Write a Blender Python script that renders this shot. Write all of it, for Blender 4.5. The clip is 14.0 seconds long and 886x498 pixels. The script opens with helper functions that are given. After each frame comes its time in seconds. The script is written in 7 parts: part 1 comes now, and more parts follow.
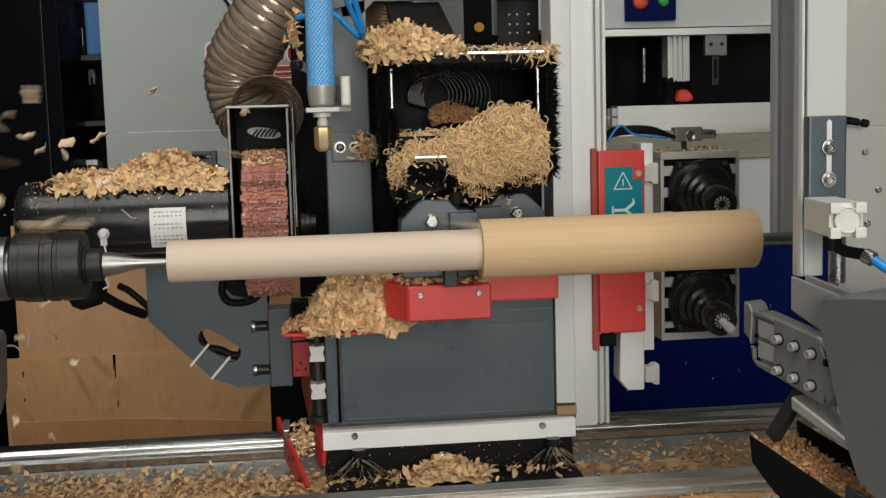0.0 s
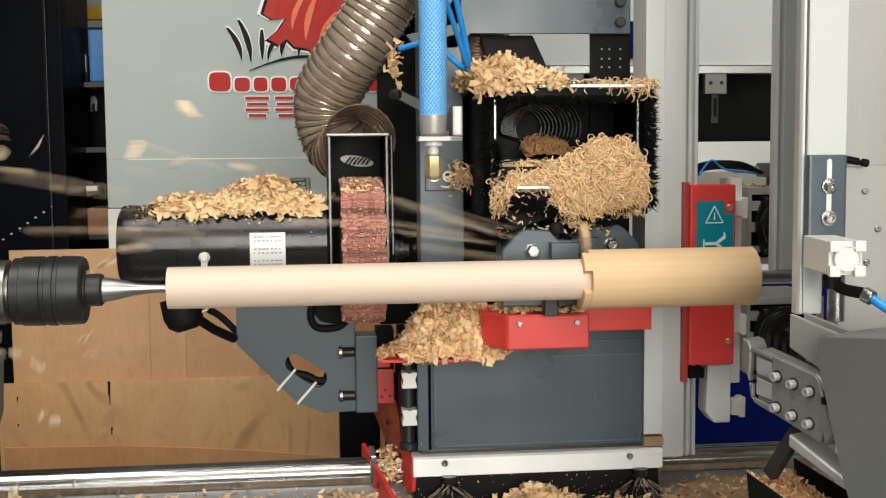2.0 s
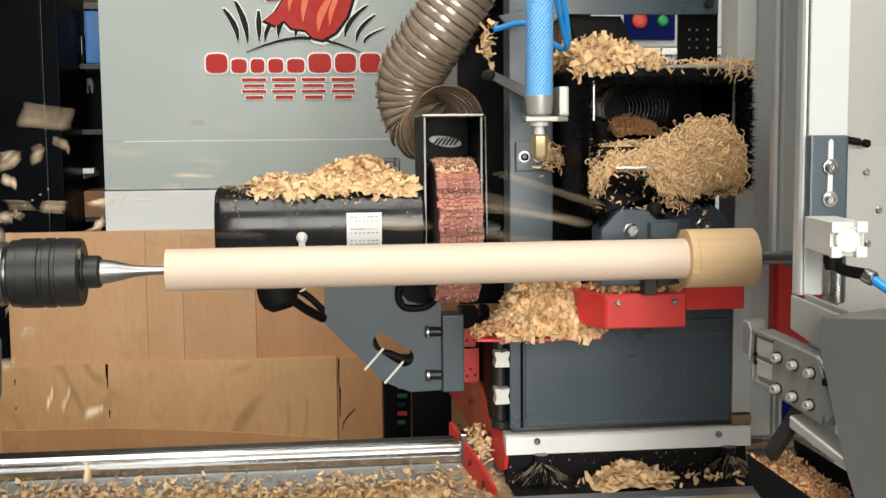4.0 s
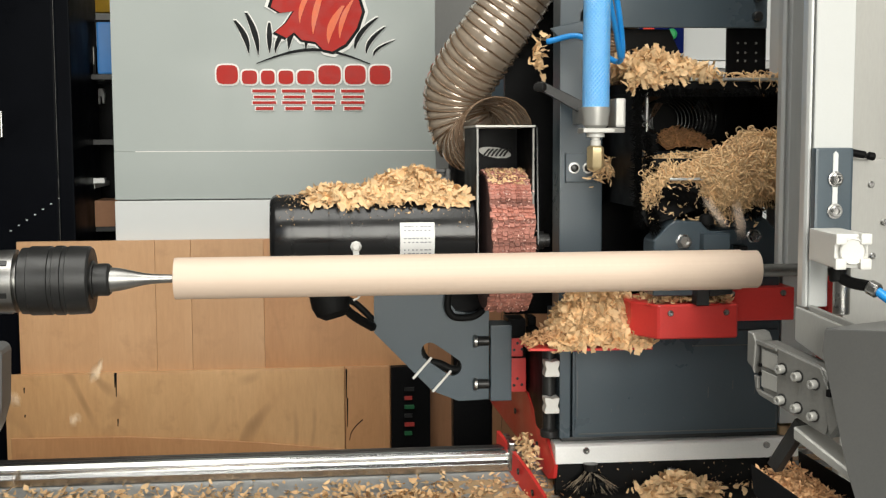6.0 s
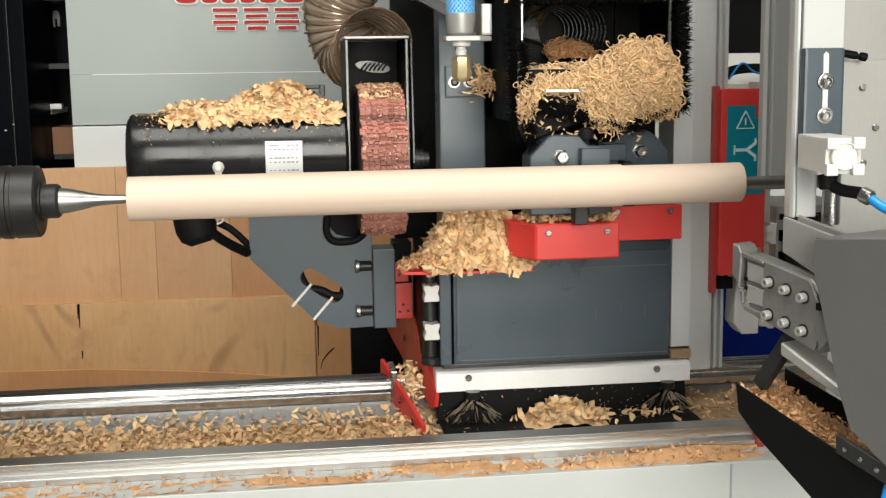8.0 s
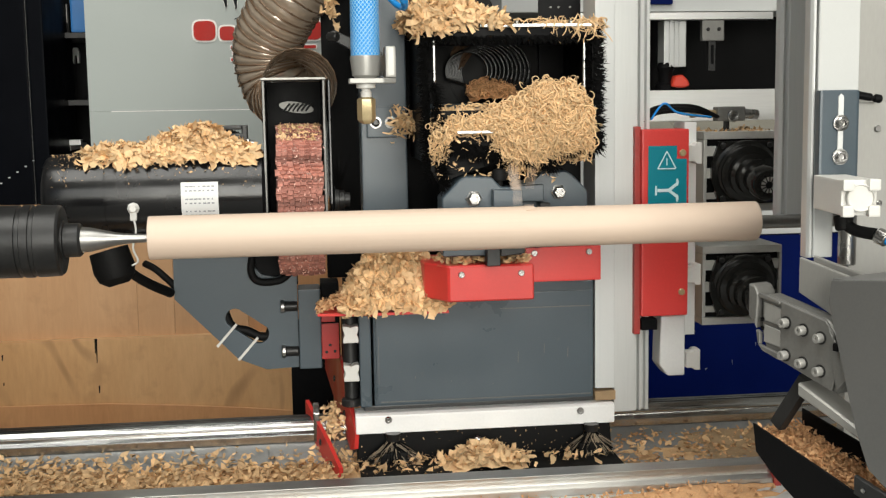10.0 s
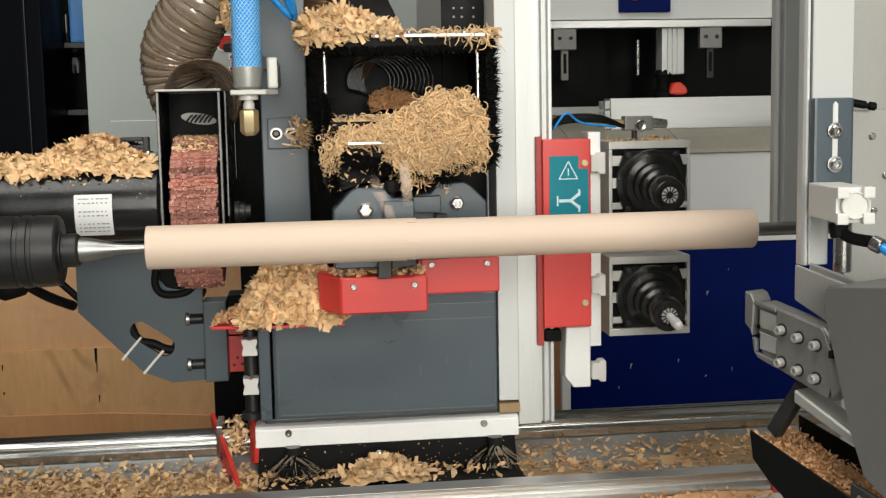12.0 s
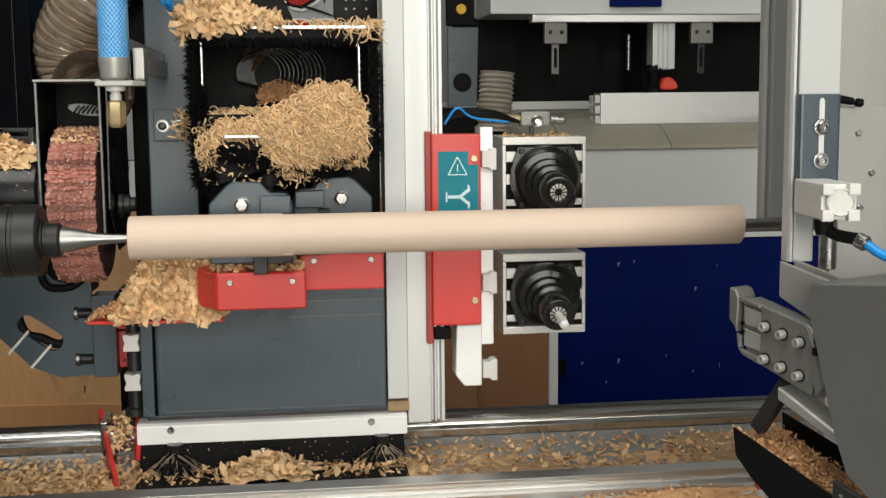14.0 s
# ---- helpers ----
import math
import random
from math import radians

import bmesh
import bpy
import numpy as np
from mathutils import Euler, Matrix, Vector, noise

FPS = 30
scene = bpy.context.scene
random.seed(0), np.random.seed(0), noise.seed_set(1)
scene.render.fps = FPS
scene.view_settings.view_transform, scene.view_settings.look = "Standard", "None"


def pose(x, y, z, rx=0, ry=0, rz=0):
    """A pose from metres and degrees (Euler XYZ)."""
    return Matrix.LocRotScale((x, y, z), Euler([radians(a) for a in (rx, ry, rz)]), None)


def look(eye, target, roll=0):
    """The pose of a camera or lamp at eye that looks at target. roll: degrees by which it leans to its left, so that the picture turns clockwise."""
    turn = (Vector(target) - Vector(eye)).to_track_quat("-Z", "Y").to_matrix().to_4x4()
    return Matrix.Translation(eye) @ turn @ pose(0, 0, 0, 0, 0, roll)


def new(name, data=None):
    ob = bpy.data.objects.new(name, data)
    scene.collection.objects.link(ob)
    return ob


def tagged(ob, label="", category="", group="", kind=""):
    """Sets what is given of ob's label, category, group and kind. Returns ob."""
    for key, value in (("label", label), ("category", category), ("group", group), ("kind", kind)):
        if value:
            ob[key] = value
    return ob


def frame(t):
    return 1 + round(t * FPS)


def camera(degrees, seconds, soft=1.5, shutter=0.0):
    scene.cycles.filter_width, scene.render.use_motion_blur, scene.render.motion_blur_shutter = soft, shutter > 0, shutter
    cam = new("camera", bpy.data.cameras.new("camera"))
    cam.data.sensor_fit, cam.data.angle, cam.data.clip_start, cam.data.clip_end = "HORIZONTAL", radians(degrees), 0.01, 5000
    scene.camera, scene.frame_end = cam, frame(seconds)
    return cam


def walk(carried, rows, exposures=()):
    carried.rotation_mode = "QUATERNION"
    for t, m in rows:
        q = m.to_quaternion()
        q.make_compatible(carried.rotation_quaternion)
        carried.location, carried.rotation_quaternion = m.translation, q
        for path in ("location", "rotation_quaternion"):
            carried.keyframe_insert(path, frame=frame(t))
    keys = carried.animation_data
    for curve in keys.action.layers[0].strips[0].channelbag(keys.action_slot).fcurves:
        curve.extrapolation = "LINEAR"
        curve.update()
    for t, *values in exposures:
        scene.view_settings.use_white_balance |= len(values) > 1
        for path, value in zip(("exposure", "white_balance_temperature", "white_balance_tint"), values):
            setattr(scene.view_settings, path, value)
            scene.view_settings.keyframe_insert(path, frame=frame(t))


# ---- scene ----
# A wood lathe in a workshop. x runs along the spindle, y away from the operator, z up.
cam = camera(40.81, 14.0, soft=1.25, shutter=0.4)
# seconds, eye x y z, turn to the right, tilt up, roll
WALK = [
    (0, 0.2014, -1.6640, 1.1968, 6.269, -6.621, -1.576),
    (0.5, 0.2002, -1.6633, 1.1959, 6.241, -7.008, -1.247),
    (1, 0.1989, -1.6675, 1.1972, 6.699, -6.175, -0.981),
    (1.5, 0.1986, -1.6688, 1.1924, 6.285, -4.938, -0.500),
    (2, 0.1963, -1.6666, 1.1945, 6.476, -5.015, -0.492),
    (2.5, 0.1919, -1.6687, 1.1991, 6.631, -5.146, -0.548),
    (3, 0.1957, -1.6683, 1.1949, 6.290, -4.812, -0.459),
    (3.5, 0.1959, -1.6709, 1.1979, 6.290, -4.764, -0.453),
    (4, 0.1931, -1.6606, 1.1922, 6.640, -5.839, -0.527),
    (4.2, 0.1905, -1.6546, 1.1895, 6.415, -6.171, -0.330),
    (6.3, 0.1959, -1.6716, 1.1896, 6.166, -5.171, -0.251),
    (6.5, 0.1908, -1.6670, 1.1884, 6.032, -5.760, -0.535),
    (7, 0.1924, -1.6607, 1.1813, 5.648, -6.447, -0.607),
    (7.5, 0.2048, -1.6187, 1.1656, 6.611, -8.397, -0.864),
    (8, 0.2079, -1.5953, 1.1608, 7.479, -8.532, -0.843),
    (8.2, 0.2012, -1.5952, 1.1662, 7.592, -8.270, -0.907),
    (10.3, 0.2025, -1.6049, 1.1721, 6.400, -7.001, -0.864),
    (10.5, 0.2086, -1.6009, 1.1710, 5.950, -7.200, -1.043),
    (11, 0.2120, -1.6021, 1.1709, 6.345, -7.137, -1.232),
    (11.5, 0.2067, -1.6070, 1.1729, 6.706, -6.749, -1.189),
    (12, 0.2072, -1.6084, 1.1744, 6.779, -6.666, -1.149),
    (12.5, 0.2085, -1.6098, 1.1750, 6.907, -6.222, -1.115),
    (13, 0.2137, -1.6094, 1.1717, 6.402, -6.550, -0.839),
    (13.5, 0.2180, -1.6155, 1.1757, 6.846, -6.195, -0.790),
    (14, 0.2172, -1.6008, 1.1730, 7.180, -6.988, -0.569),
]
walk(cam, [(t, pose(x, y, z, 0, 0, -yaw) @ pose(0, 0, 0, 90 + tilt) @ pose(0, 0, 0, 0, 0, roll))
           for t, x, y, z, yaw, tilt, roll in WALK],
     exposures=[(0.0, -0.82), (0.5, -0.18), (1.0, -0.07), (1.5, -0.11), (2.0, -0.12), (2.5, -0.08), (3.0, -0.04), (3.5, 0.0), (4.0, 0.02), (6.5, -0.02), (7.0, 0.0), (7.5, 0.26), (8.0, 0.05), (8.2, 0.02), (10.5, -0.15), (12.5, -0.37), (14.0, -0.45)])

# ---- light: daylight from the open front of the hall and from a skylight ----
world = bpy.data.worlds.new("sky")
scene.world = world
world.use_nodes = True
wn = world.node_tree
sky = wn.nodes.new("ShaderNodeTexSky")
sky.sky_type, sky.sun_disc = "NISHITA", False
sky.sun_elevation, sky.sun_rotation = radians(50), radians(200)
bg = wn.nodes["Background"]
wn.links.new(sky.outputs[0], bg.inputs[0])
bg.inputs[1].default_value = 0.06


def area(name, eye, target, sx, sy, power, color):
    d = bpy.data.lights.new(name, "AREA")
    d.shape, d.size, d.size_y, d.energy, d.color = "RECTANGLE", sx, sy, power, color
    ob = new(name, d)
    ob.matrix_world = look(eye, target)
    return ob


area("door_daylight", (0.8, -5.9, 2.3), (0.2, 0, 1.4), 3.6, 3.4, 400, (1.0, 0.975, 0.885))
area("skylight_daylight", (-0.5, -1.6, 4.40), (-0.5, -1.5, 0), 2.8, 2.6, 140, (1.0, 0.98, 0.90))


# ---- materials ----
def ramp(nt, sock, stops):
    r = nt.nodes.new("ShaderNodeValToRGB")
    nt.links.new(sock, r.inputs[0])
    while len(r.color_ramp.elements) < len(stops):
        r.color_ramp.elements.new(0.5)
    for e, (p, c) in zip(r.color_ramp.elements, stops):
        e.position, e.color = p, (*c, 1)
    return r.outputs[0]


def noise_tex(nt, scale, detail=4, stretch=(1, 1, 1), rough=0.55):
    co = nt.nodes.new("ShaderNodeTexCoord")
    mp = nt.nodes.new("ShaderNodeMapping")
    mp.inputs["Scale"].default_value = stretch
    n = nt.nodes.new("ShaderNodeTexNoise")
    n.inputs["Scale"].default_value, n.inputs["Detail"].default_value, n.inputs["Roughness"].default_value = scale, detail, rough
    nt.links.new(co.outputs["Object"], mp.inputs[0])
    nt.links.new(mp.outputs[0], n.inputs["Vector"])
    return n.outputs[0]


def mixc(nt, fac, a, b, mode="MIX"):
    m = nt.nodes.new("ShaderNodeMix")
    m.data_type, m.blend_type = "RGBA", mode
    for i, v in ((0, fac), (6, a), (7, b)):
        if isinstance(v, (int, float)):
            m.inputs[i].default_value = v
        elif isinstance(v, tuple):
            m.inputs[i].default_value = (*v, 1)
        else:
            nt.links.new(v, m.inputs[i])
    return m.outputs[2]


def mat(name, color, rough=0.5, metal=0.0, var=0.25, scale=18, fine=220, bump=0.05, stretch=(1, 1, 1), dust=0.0,
        coat=0.0, island=0.0, rnd=0.0, dustcol=(0.42, 0.30, 0.17), spec=0.5):
    """A paint, metal or plastic: broad stains, fine grain in colour, gloss and relief, and wood dust that lies on it."""
    m = bpy.data.materials.new(name)
    m.use_nodes = True
    nt = m.node_tree
    b = nt.nodes["Principled BSDF"]
    big, small = noise_tex(nt, scale, 5, stretch), noise_tex(nt, fine, 3, stretch)
    lo, hi = tuple(c * (1 - var) for c in color), tuple(min(1, c * (1 + var)) for c in color)
    c = ramp(nt, big, [(0.3, lo), (0.7, hi)])
    c = mixc(nt, 0.35, c, ramp(nt, small, [(0.3, lo), (0.7, hi)]))
    if island or rnd:
        if island:
            src = nt.nodes.new("ShaderNodeNewGeometry").outputs["Random Per Island"]
        else:
            src = nt.nodes.new("ShaderNodeObjectInfo").outputs["Random"]
        k = island or rnd
        c = mixc(nt, 1.0, c, ramp(nt, src, [(0.0, (1 - k,) * 3), (0.6, (1, 1, 1)), (1.0, (1 + 0.4 * k, 1 + 0.3 * k, 1 + 0.2 * k))]), "MULTIPLY")
    if dust:
        d = noise_tex(nt, 60, 6, (1, 1, 1), 0.75)
        c = mixc(nt, ramp(nt, d, [(0.62 - dust * 0.25, (0, 0, 0)), (0.72, (dust,) * 3)]), c, dustcol)
    nt.links.new(c, b.inputs["Base Color"])
    r = nt.nodes.new("ShaderNodeMapRange")
    r.inputs[1].default_value, r.inputs[2].default_value = 0.3, 0.7
    r.inputs[3].default_value, r.inputs[4].default_value = max(0.03, rough - 0.1), min(1, rough + 0.12)
    nt.links.new(big, r.inputs[0])
    nt.links.new(r.outputs[0], b.inputs["Roughness"])
    b.inputs["Specular IOR Level"].default_value = spec
    b.inputs["Metallic"].default_value, b.inputs["Coat Weight"].default_value = metal, coat
    if bump:
        bp = nt.nodes.new("ShaderNodeBump")
        bp.inputs["Strength"].default_value, bp.inputs["Distance"].default_value = bump * 4, 0.0009
        nt.links.new(small, bp.inputs["Height"])
        nt.links.new(bp.outputs[0], b.inputs["Normal"])
    return m


def wood(name, light, dark, scale, stretch, rough=0.6, knots=0.0):
    m = bpy.data.materials.new(name)
    m.use_nodes = True
    nt = m.node_tree
    b = nt.nodes["Principled BSDF"]
    grain, broad = noise_tex(nt, scale, 6, stretch, 0.6), noise_tex(nt, 2.6, 4)
    info = nt.nodes.new("ShaderNodeObjectInfo").outputs["Random"]
    c = ramp(nt, grain, [(0.3, dark), (0.62, light)])
    if knots:
        c = mixc(nt, 0.5, c, ramp(nt, broad, [(0.32, dark), (0.6, light)]))
    if knots:
        c = mixc(nt, 1.0, c, ramp(nt, info, [(0.0, (0.92, 0.90, 0.88)), (1.0, (1.06, 1.05, 1.04))]), "MULTIPLY")
    if knots:
        k = noise_tex(nt, 6, 5, (1, 1, 0.6), 0.7)
        c = mixc(nt, ramp(nt, k, [(0.64, (0, 0, 0)), (0.8, (knots,) * 3)]), c, tuple(v * 0.45 for v in dark))
    nt.links.new(c, b.inputs["Base Color"])
    b.inputs["Roughness"].default_value = rough
    bp = nt.nodes.new("ShaderNodeBump")
    bp.inputs["Strength"].default_value, bp.inputs["Distance"].default_value = 0.25, 0.001
    nt.links.new(grain, bp.inputs["Height"])
    nt.links.new(bp.outputs[0], b.inputs["Normal"])
    return m


TURNED = wood("turned_beech", (0.70, 0.555, 0.445), (0.665, 0.52, 0.41), 60, (0.25, 4, 4), 0.55)
ROUGH = wood("rough_beech", (0.68, 0.47, 0.27), (0.63, 0.42, 0.23), 60, (0.25, 4, 4), 0.7)


def plywood_material(name, light, dark, tone, figure, stretch):
    """Rotary-cut veneer: cloudy tone, flame-like growth lines in patches, pores, smudges, a tone of its own for each board."""
    m = bpy.data.materials.new(name)
    m.use_nodes = True
    nt = m.node_tree
    b = nt.nodes["Principled BSDF"]
    clouds, pores = noise_tex(nt, 2.2, 4, stretch), noise_tex(nt, 55, 5, (stretch[0] * 1.5, 1, stretch[2] * 0.7), 0.65)
    c = ramp(nt, clouds, [(0.32, dark), (0.66, light)])
    c = mixc(nt, 0.16, c, ramp(nt, pores, [(0.35, tuple(v * 0.7 for v in dark)), (0.65, light)]))
    field = noise_tex(nt, 1.7, 2, stretch, 0.4)
    mul = nt.nodes.new("ShaderNodeMath")
    mul.operation = "MULTIPLY"
    mul.inputs[1].default_value = 105.0
    nt.links.new(field, mul.inputs[0])
    sn = nt.nodes.new("ShaderNodeMath")
    sn.operation = "SINE"
    nt.links.new(mul.outputs[0], sn.inputs[0])
    lines = ramp(nt, sn.outputs[0], [(0.60, (0, 0, 0)), (1.0, (1, 1, 1))])
    patch = ramp(nt, noise_tex(nt, 3.1, 3, (1, 1, 1)), [(0.48, (0.05,) * 3), (0.66, (1, 1, 1))])
    lines = mixc(nt, 1.0, lines, patch, "MULTIPLY")
    lines = mixc(nt, 1.0, lines, (figure,) * 3, "MULTIPLY")
    c = mixc(nt, lines, c, tuple(v * 0.42 for v in dark))
    smudge = ramp(nt, noise_tex(nt, 9, 4, (1, 1, 1), 0.6), [(0.56, (0, 0, 0)), (0.74, (0.5,) * 3)])
    c = mixc(nt, smudge, c, tuple(v * 0.62 for v in dark))
    info = nt.nodes.new("ShaderNodeObjectInfo").outputs["Random"]
    c = mixc(nt, 1.0, c, ramp(nt, info, [(0.0, (1 - tone, 1 - 1.25 * tone, 1 - 1.5 * tone)), (1.0, (1.05, 1.05, 1.05))]), "MULTIPLY")
    nt.links.new(c, b.inputs["Base Color"])
    b.inputs["Roughness"].default_value = 0.42
    bp = nt.nodes.new("ShaderNodeBump")
    bp.inputs["Strength"].default_value, bp.inputs["Distance"].default_value = 0.2, 0.001
    nt.links.new(pores, bp.inputs["Height"])
    nt.links.new(bp.outputs[0], b.inputs["Normal"])
    return m


PLY = plywood_material("orange_plywood", (0.66, 0.40, 0.215), (0.53, 0.29, 0.135), 0.16, 0.10, (1.6, 1, 0.45))
PLYWARM = plywood_material("warm_plywood", (0.62, 0.335, 0.155), (0.47, 0.225, 0.095), 0.10, 0.15, (1.6, 1, 0.45))
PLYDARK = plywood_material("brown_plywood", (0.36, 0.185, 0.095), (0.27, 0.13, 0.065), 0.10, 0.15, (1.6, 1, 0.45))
PLYPALE = plywood_material("pale_plywood", (0.71, 0.44, 0.22), (0.56, 0.305, 0.13), 0.04, 0.7, (1.3, 1, 0.5))
CHIP = mat("wood_shavings", (0.79, 0.545, 0.30), 0.75, 0, 0.10, 40, 300, 0.02, island=0.28)
CHIP_DARK = mat("old_wood_shavings", (0.64, 0.42, 0.22), 0.8, 0, 0.15, 40, 300, 0.02, island=0.4)
FLAKE = mat("fresh_beech_shaving", (0.80, 0.62, 0.43), 0.7, 0, 0.08, 40, 300, 0.02, rnd=0.25)
CHIP_RED = mat("reddish_wood_shavings", (0.62, 0.33, 0.15), 0.8, 0, 0.15, 40, 300, 0.02, island=0.35)
DUST = mat("wood_dust", (0.60, 0.345, 0.17), 0.9, 0, 0.25, 50, 400, 0.3)
SLATE = mat("slate_grey_paint", (0.055, 0.077, 0.095), 0.34, 0, 0.10, 6, 420, 0.010, dust=0.05)
PLATE = mat("grey_machined_plate", (0.35, 0.345, 0.325), 0.36, 0.35, 0.08, 4, 420, 0.010, (1, 1, 0.2))
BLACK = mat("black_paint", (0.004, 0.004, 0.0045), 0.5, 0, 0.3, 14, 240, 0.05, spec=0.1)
BLACKGLOSS = mat("black_gloss_paint", (0.008, 0.008, 0.0085), 0.22, 0, 0.3, 14, 300, 0.02, spec=0.45)
BLACKDOOR = mat("black_enamel_sheet", (0.003, 0.0035, 0.005), 0.35, 0, 0.3, 6, 300, 0.02, spec=0.02)
RUBBER = mat("black_rubber", (0.006, 0.006, 0.006), 0.6, 0, 0.3, 20, 200, 0.1, spec=0.16)
OILED = mat("oiled_black_steel", (0.012, 0.012, 0.011), 0.17, 0.2, 0.3, 20, 260, 0.03)
BRISTLE = mat("black_bristle", (0.003, 0.003, 0.003), 0.7, 0, 0.3, 20, 200, 0.0, spec=0.08)
BRISTLE_OLD = mat("dusty_bristle", (0.30, 0.24, 0.17), 0.7, 0, 0.3, 20, 200, 0.0, island=0.6)
RED = mat("red_paint", (0.62, 0.040, 0.034), 0.38, 0, 0.08, 10, 240, 0.03, dust=0.05)
REDDARK = mat("dusty_red_paint", (0.36, 0.035, 0.028), 0.5, 0, 0.2, 10, 240, 0.05, dust=0.22)
ALU = mat("brushed_aluminium", (0.60, 0.61, 0.60), 0.45, 0.45, 0.06, 12, 300, 0.03, (1, 1, 0.05))
ALUX = mat("long_brushed_aluminium", (0.66, 0.66, 0.65), 0.34, 0.85, 0.08, 12, 300, 0.03, (0.05, 1, 1), dust=0.05)
ALUW = mat("pale_anodised_aluminium", (0.88, 0.88, 0.87), 0.5, 0.25, 0.05, 9, 260, 0.03)
CAST = mat("cast_zinc", (0.215, 0.212, 0.20), 0.45, 0.55, 0.15, 20, 260, 0.12, dust=0.06)
STEEL = mat("bright_steel", (0.36, 0.355, 0.345), 0.27, 1.0, 0.12, 20, 300, 0.02)
STEELSHAFT = mat("turned_steel", (0.30, 0.295, 0.285), 0.34, 1.0, 0.1, 20, 300, 0.02, (1, 0.1, 0.1))
RAIL = mat("ground_rail_steel", (0.66, 0.66, 0.65), 0.22, 1.0, 0.12, 6, 200, 0.03, (0.05, 1, 1), dust=0.03)
RAILDULL = mat("dusty_rail_steel", (0.50, 0.495, 0.48), 0.34, 1.0, 0.2, 6, 200, 0.03, (0.1, 1, 1), dust=0.22)
BLACKSTEEL = mat("blackened_steel", (0.022, 0.022, 0.022), 0.38, 0.3, 0.3, 20, 260, 0.04)
GREYPANEL = mat("light_grey_powder_coat", (0.50, 0.515, 0.50), 0.5, 0, 0.03, 5, 500, 0.06)
CABINETGREY = mat("cool_grey_powder_coat", (0.35, 0.385, 0.37), 0.45, 0, 0.03, 5, 500, 0.05)
WHITEPANEL = mat("white_powder_coat", (0.63, 0.645, 0.64), 0.45, 0, 0.03, 5, 400, 0.03)
POSTWHITE = mat("dull_white_paint", (0.53, 0.54, 0.53), 0.5, 0, 0.03, 5, 400, 0.02)
COVER = mat("grey_sheet_metal_paint", (0.125, 0.125, 0.121), 0.40, 0.1, 0.10, 5, 400, 0.015)
TRAY = mat("galvanised_sheet", (0.31, 0.315, 0.31), 0.45, 0.4, 0.15, 9, 160, 0.05, dust=0.25)
BLUE = mat("navy_powder_coat", (0.0005, 0.007, 0.085), 0.5, 0, 0.15, 8, 300, 0.02, spec=0.07)
BLUEBOX = mat("blue_plastic", (0.03, 0.20, 0.55), 0.4, 0, 0.1, 8, 300, 0.02)
AIRBLUE = mat("blue_air_hose", (0.015, 0.28, 0.75), 0.3, 0, 0.1, 20, 300, 0.02)
PLASTIC = mat("white_plastic", (0.68, 0.67, 0.635), 0.4, 0, 0.05, 30, 300, 0.02)
PAPER = mat("white_paper", (0.78, 0.78, 0.77), 0.6, 0, 0.04, 30, 300, 0.02)
INK = mat("grey_print", (0.30, 0.31, 0.33), 0.6, 0, 0.1, 30, 300, 0.0)
BRASS = mat("brass", (0.50, 0.40, 0.23), 0.38, 0.6, 0.12, 40, 300, 0.03)
TEAL = mat("teal_sticker", (0.004, 0.20, 0.26), 0.4, 0, 0.06, 20, 300, 0.01, spec=0.2)
TEALPRINT = mat("pale_print", (0.55, 0.75, 0.78), 0.4, 0, 0.04, 30, 300, 0.0)
LOGORED = mat("red_print", (0.42, 0.022, 0.016), 0.5, 0, 0.12, 40, 300, 0.0, spec=0.2)
LOGOORANGE = mat("orange_print", (0.72, 0.13, 0.04), 0.5, 0, 0.12, 40, 300, 0.0)
LOGOBLACK = mat("black_print", (0.008, 0.009, 0.010), 0.5, 0, 0.1, 40, 300, 0.0, spec=0.1)
LOGOWHITE = mat("white_print", (0.78, 0.77, 0.74), 0.5, 0, 0.04, 40, 300, 0.0)
YELLOW = mat("yellow_paint", (0.72, 0.42, 0.02), 0.5, 0, 0.1, 20, 300, 0.02)
GREEN = mat("green_button", (0.02, 0.35, 0.10), 0.35, 0, 0.1, 20, 300, 0.0)
# green of the terminals with their shade mixed into the colour
TERMGREEN = mat("shaded_green_plastic", (0.01, 0.10, 0.035), 0.45, 0, 0.1, 20, 300, 0.0)
REDBTN = mat("red_button", (0.75, 0.06, 0.03), 0.35, 0, 0.1, 20, 300, 0.0)
ABRASIVE = mat("brown_abrasive_cloth", (0.46, 0.20, 0.155), 0.9, 0, 0.45, 160, 700, 0.3, rnd=0.55)
FRAYED = mat("frayed_abrasive_edge", (0.80, 0.52, 0.44), 0.9, 0, 0.2, 200, 700, 0.1, island=0.5)
ABRASIVE_CORE = mat("dark_abrasive_cloth", (0.07, 0.03, 0.025), 0.9, 0, 0.2, 60, 500, 0.3)
CASTALU = mat("pale_cast_aluminium", (0.56, 0.55, 0.52), 0.4, 0.45, 0.12, 16, 240, 0.08, dust=0.05)
RIBBED = mat("black_ribbed_plastic", (0.010, 0.010, 0.010), 0.26, 0, 0.2, 20, 200, 0.02, spec=0.5)
FILM = mat("settled_brown_dust", (0.36, 0.245, 0.135), 0.85, 0, 0.25, 22, 500, 0.2)
CONCRETE = mat("concrete", (0.20, 0.20, 0.195), 0.8, 0, 0.15, 3, 90, 0.2)
PLASTER = mat("painted_plaster", (0.34, 0.34, 0.33), 0.8, 0, 0.05, 2, 90, 0.1)
TABLETOP = mat("dusty_steel_table", (0.36, 0.34, 0.28), 0.5, 0.2, 0.12, 6, 120, 0.05, dust=0.15)
CARTON = mat("brown_carton", (0.30, 0.15, 0.08), 0.7, 0, 0.12, 8, 120, 0.05)


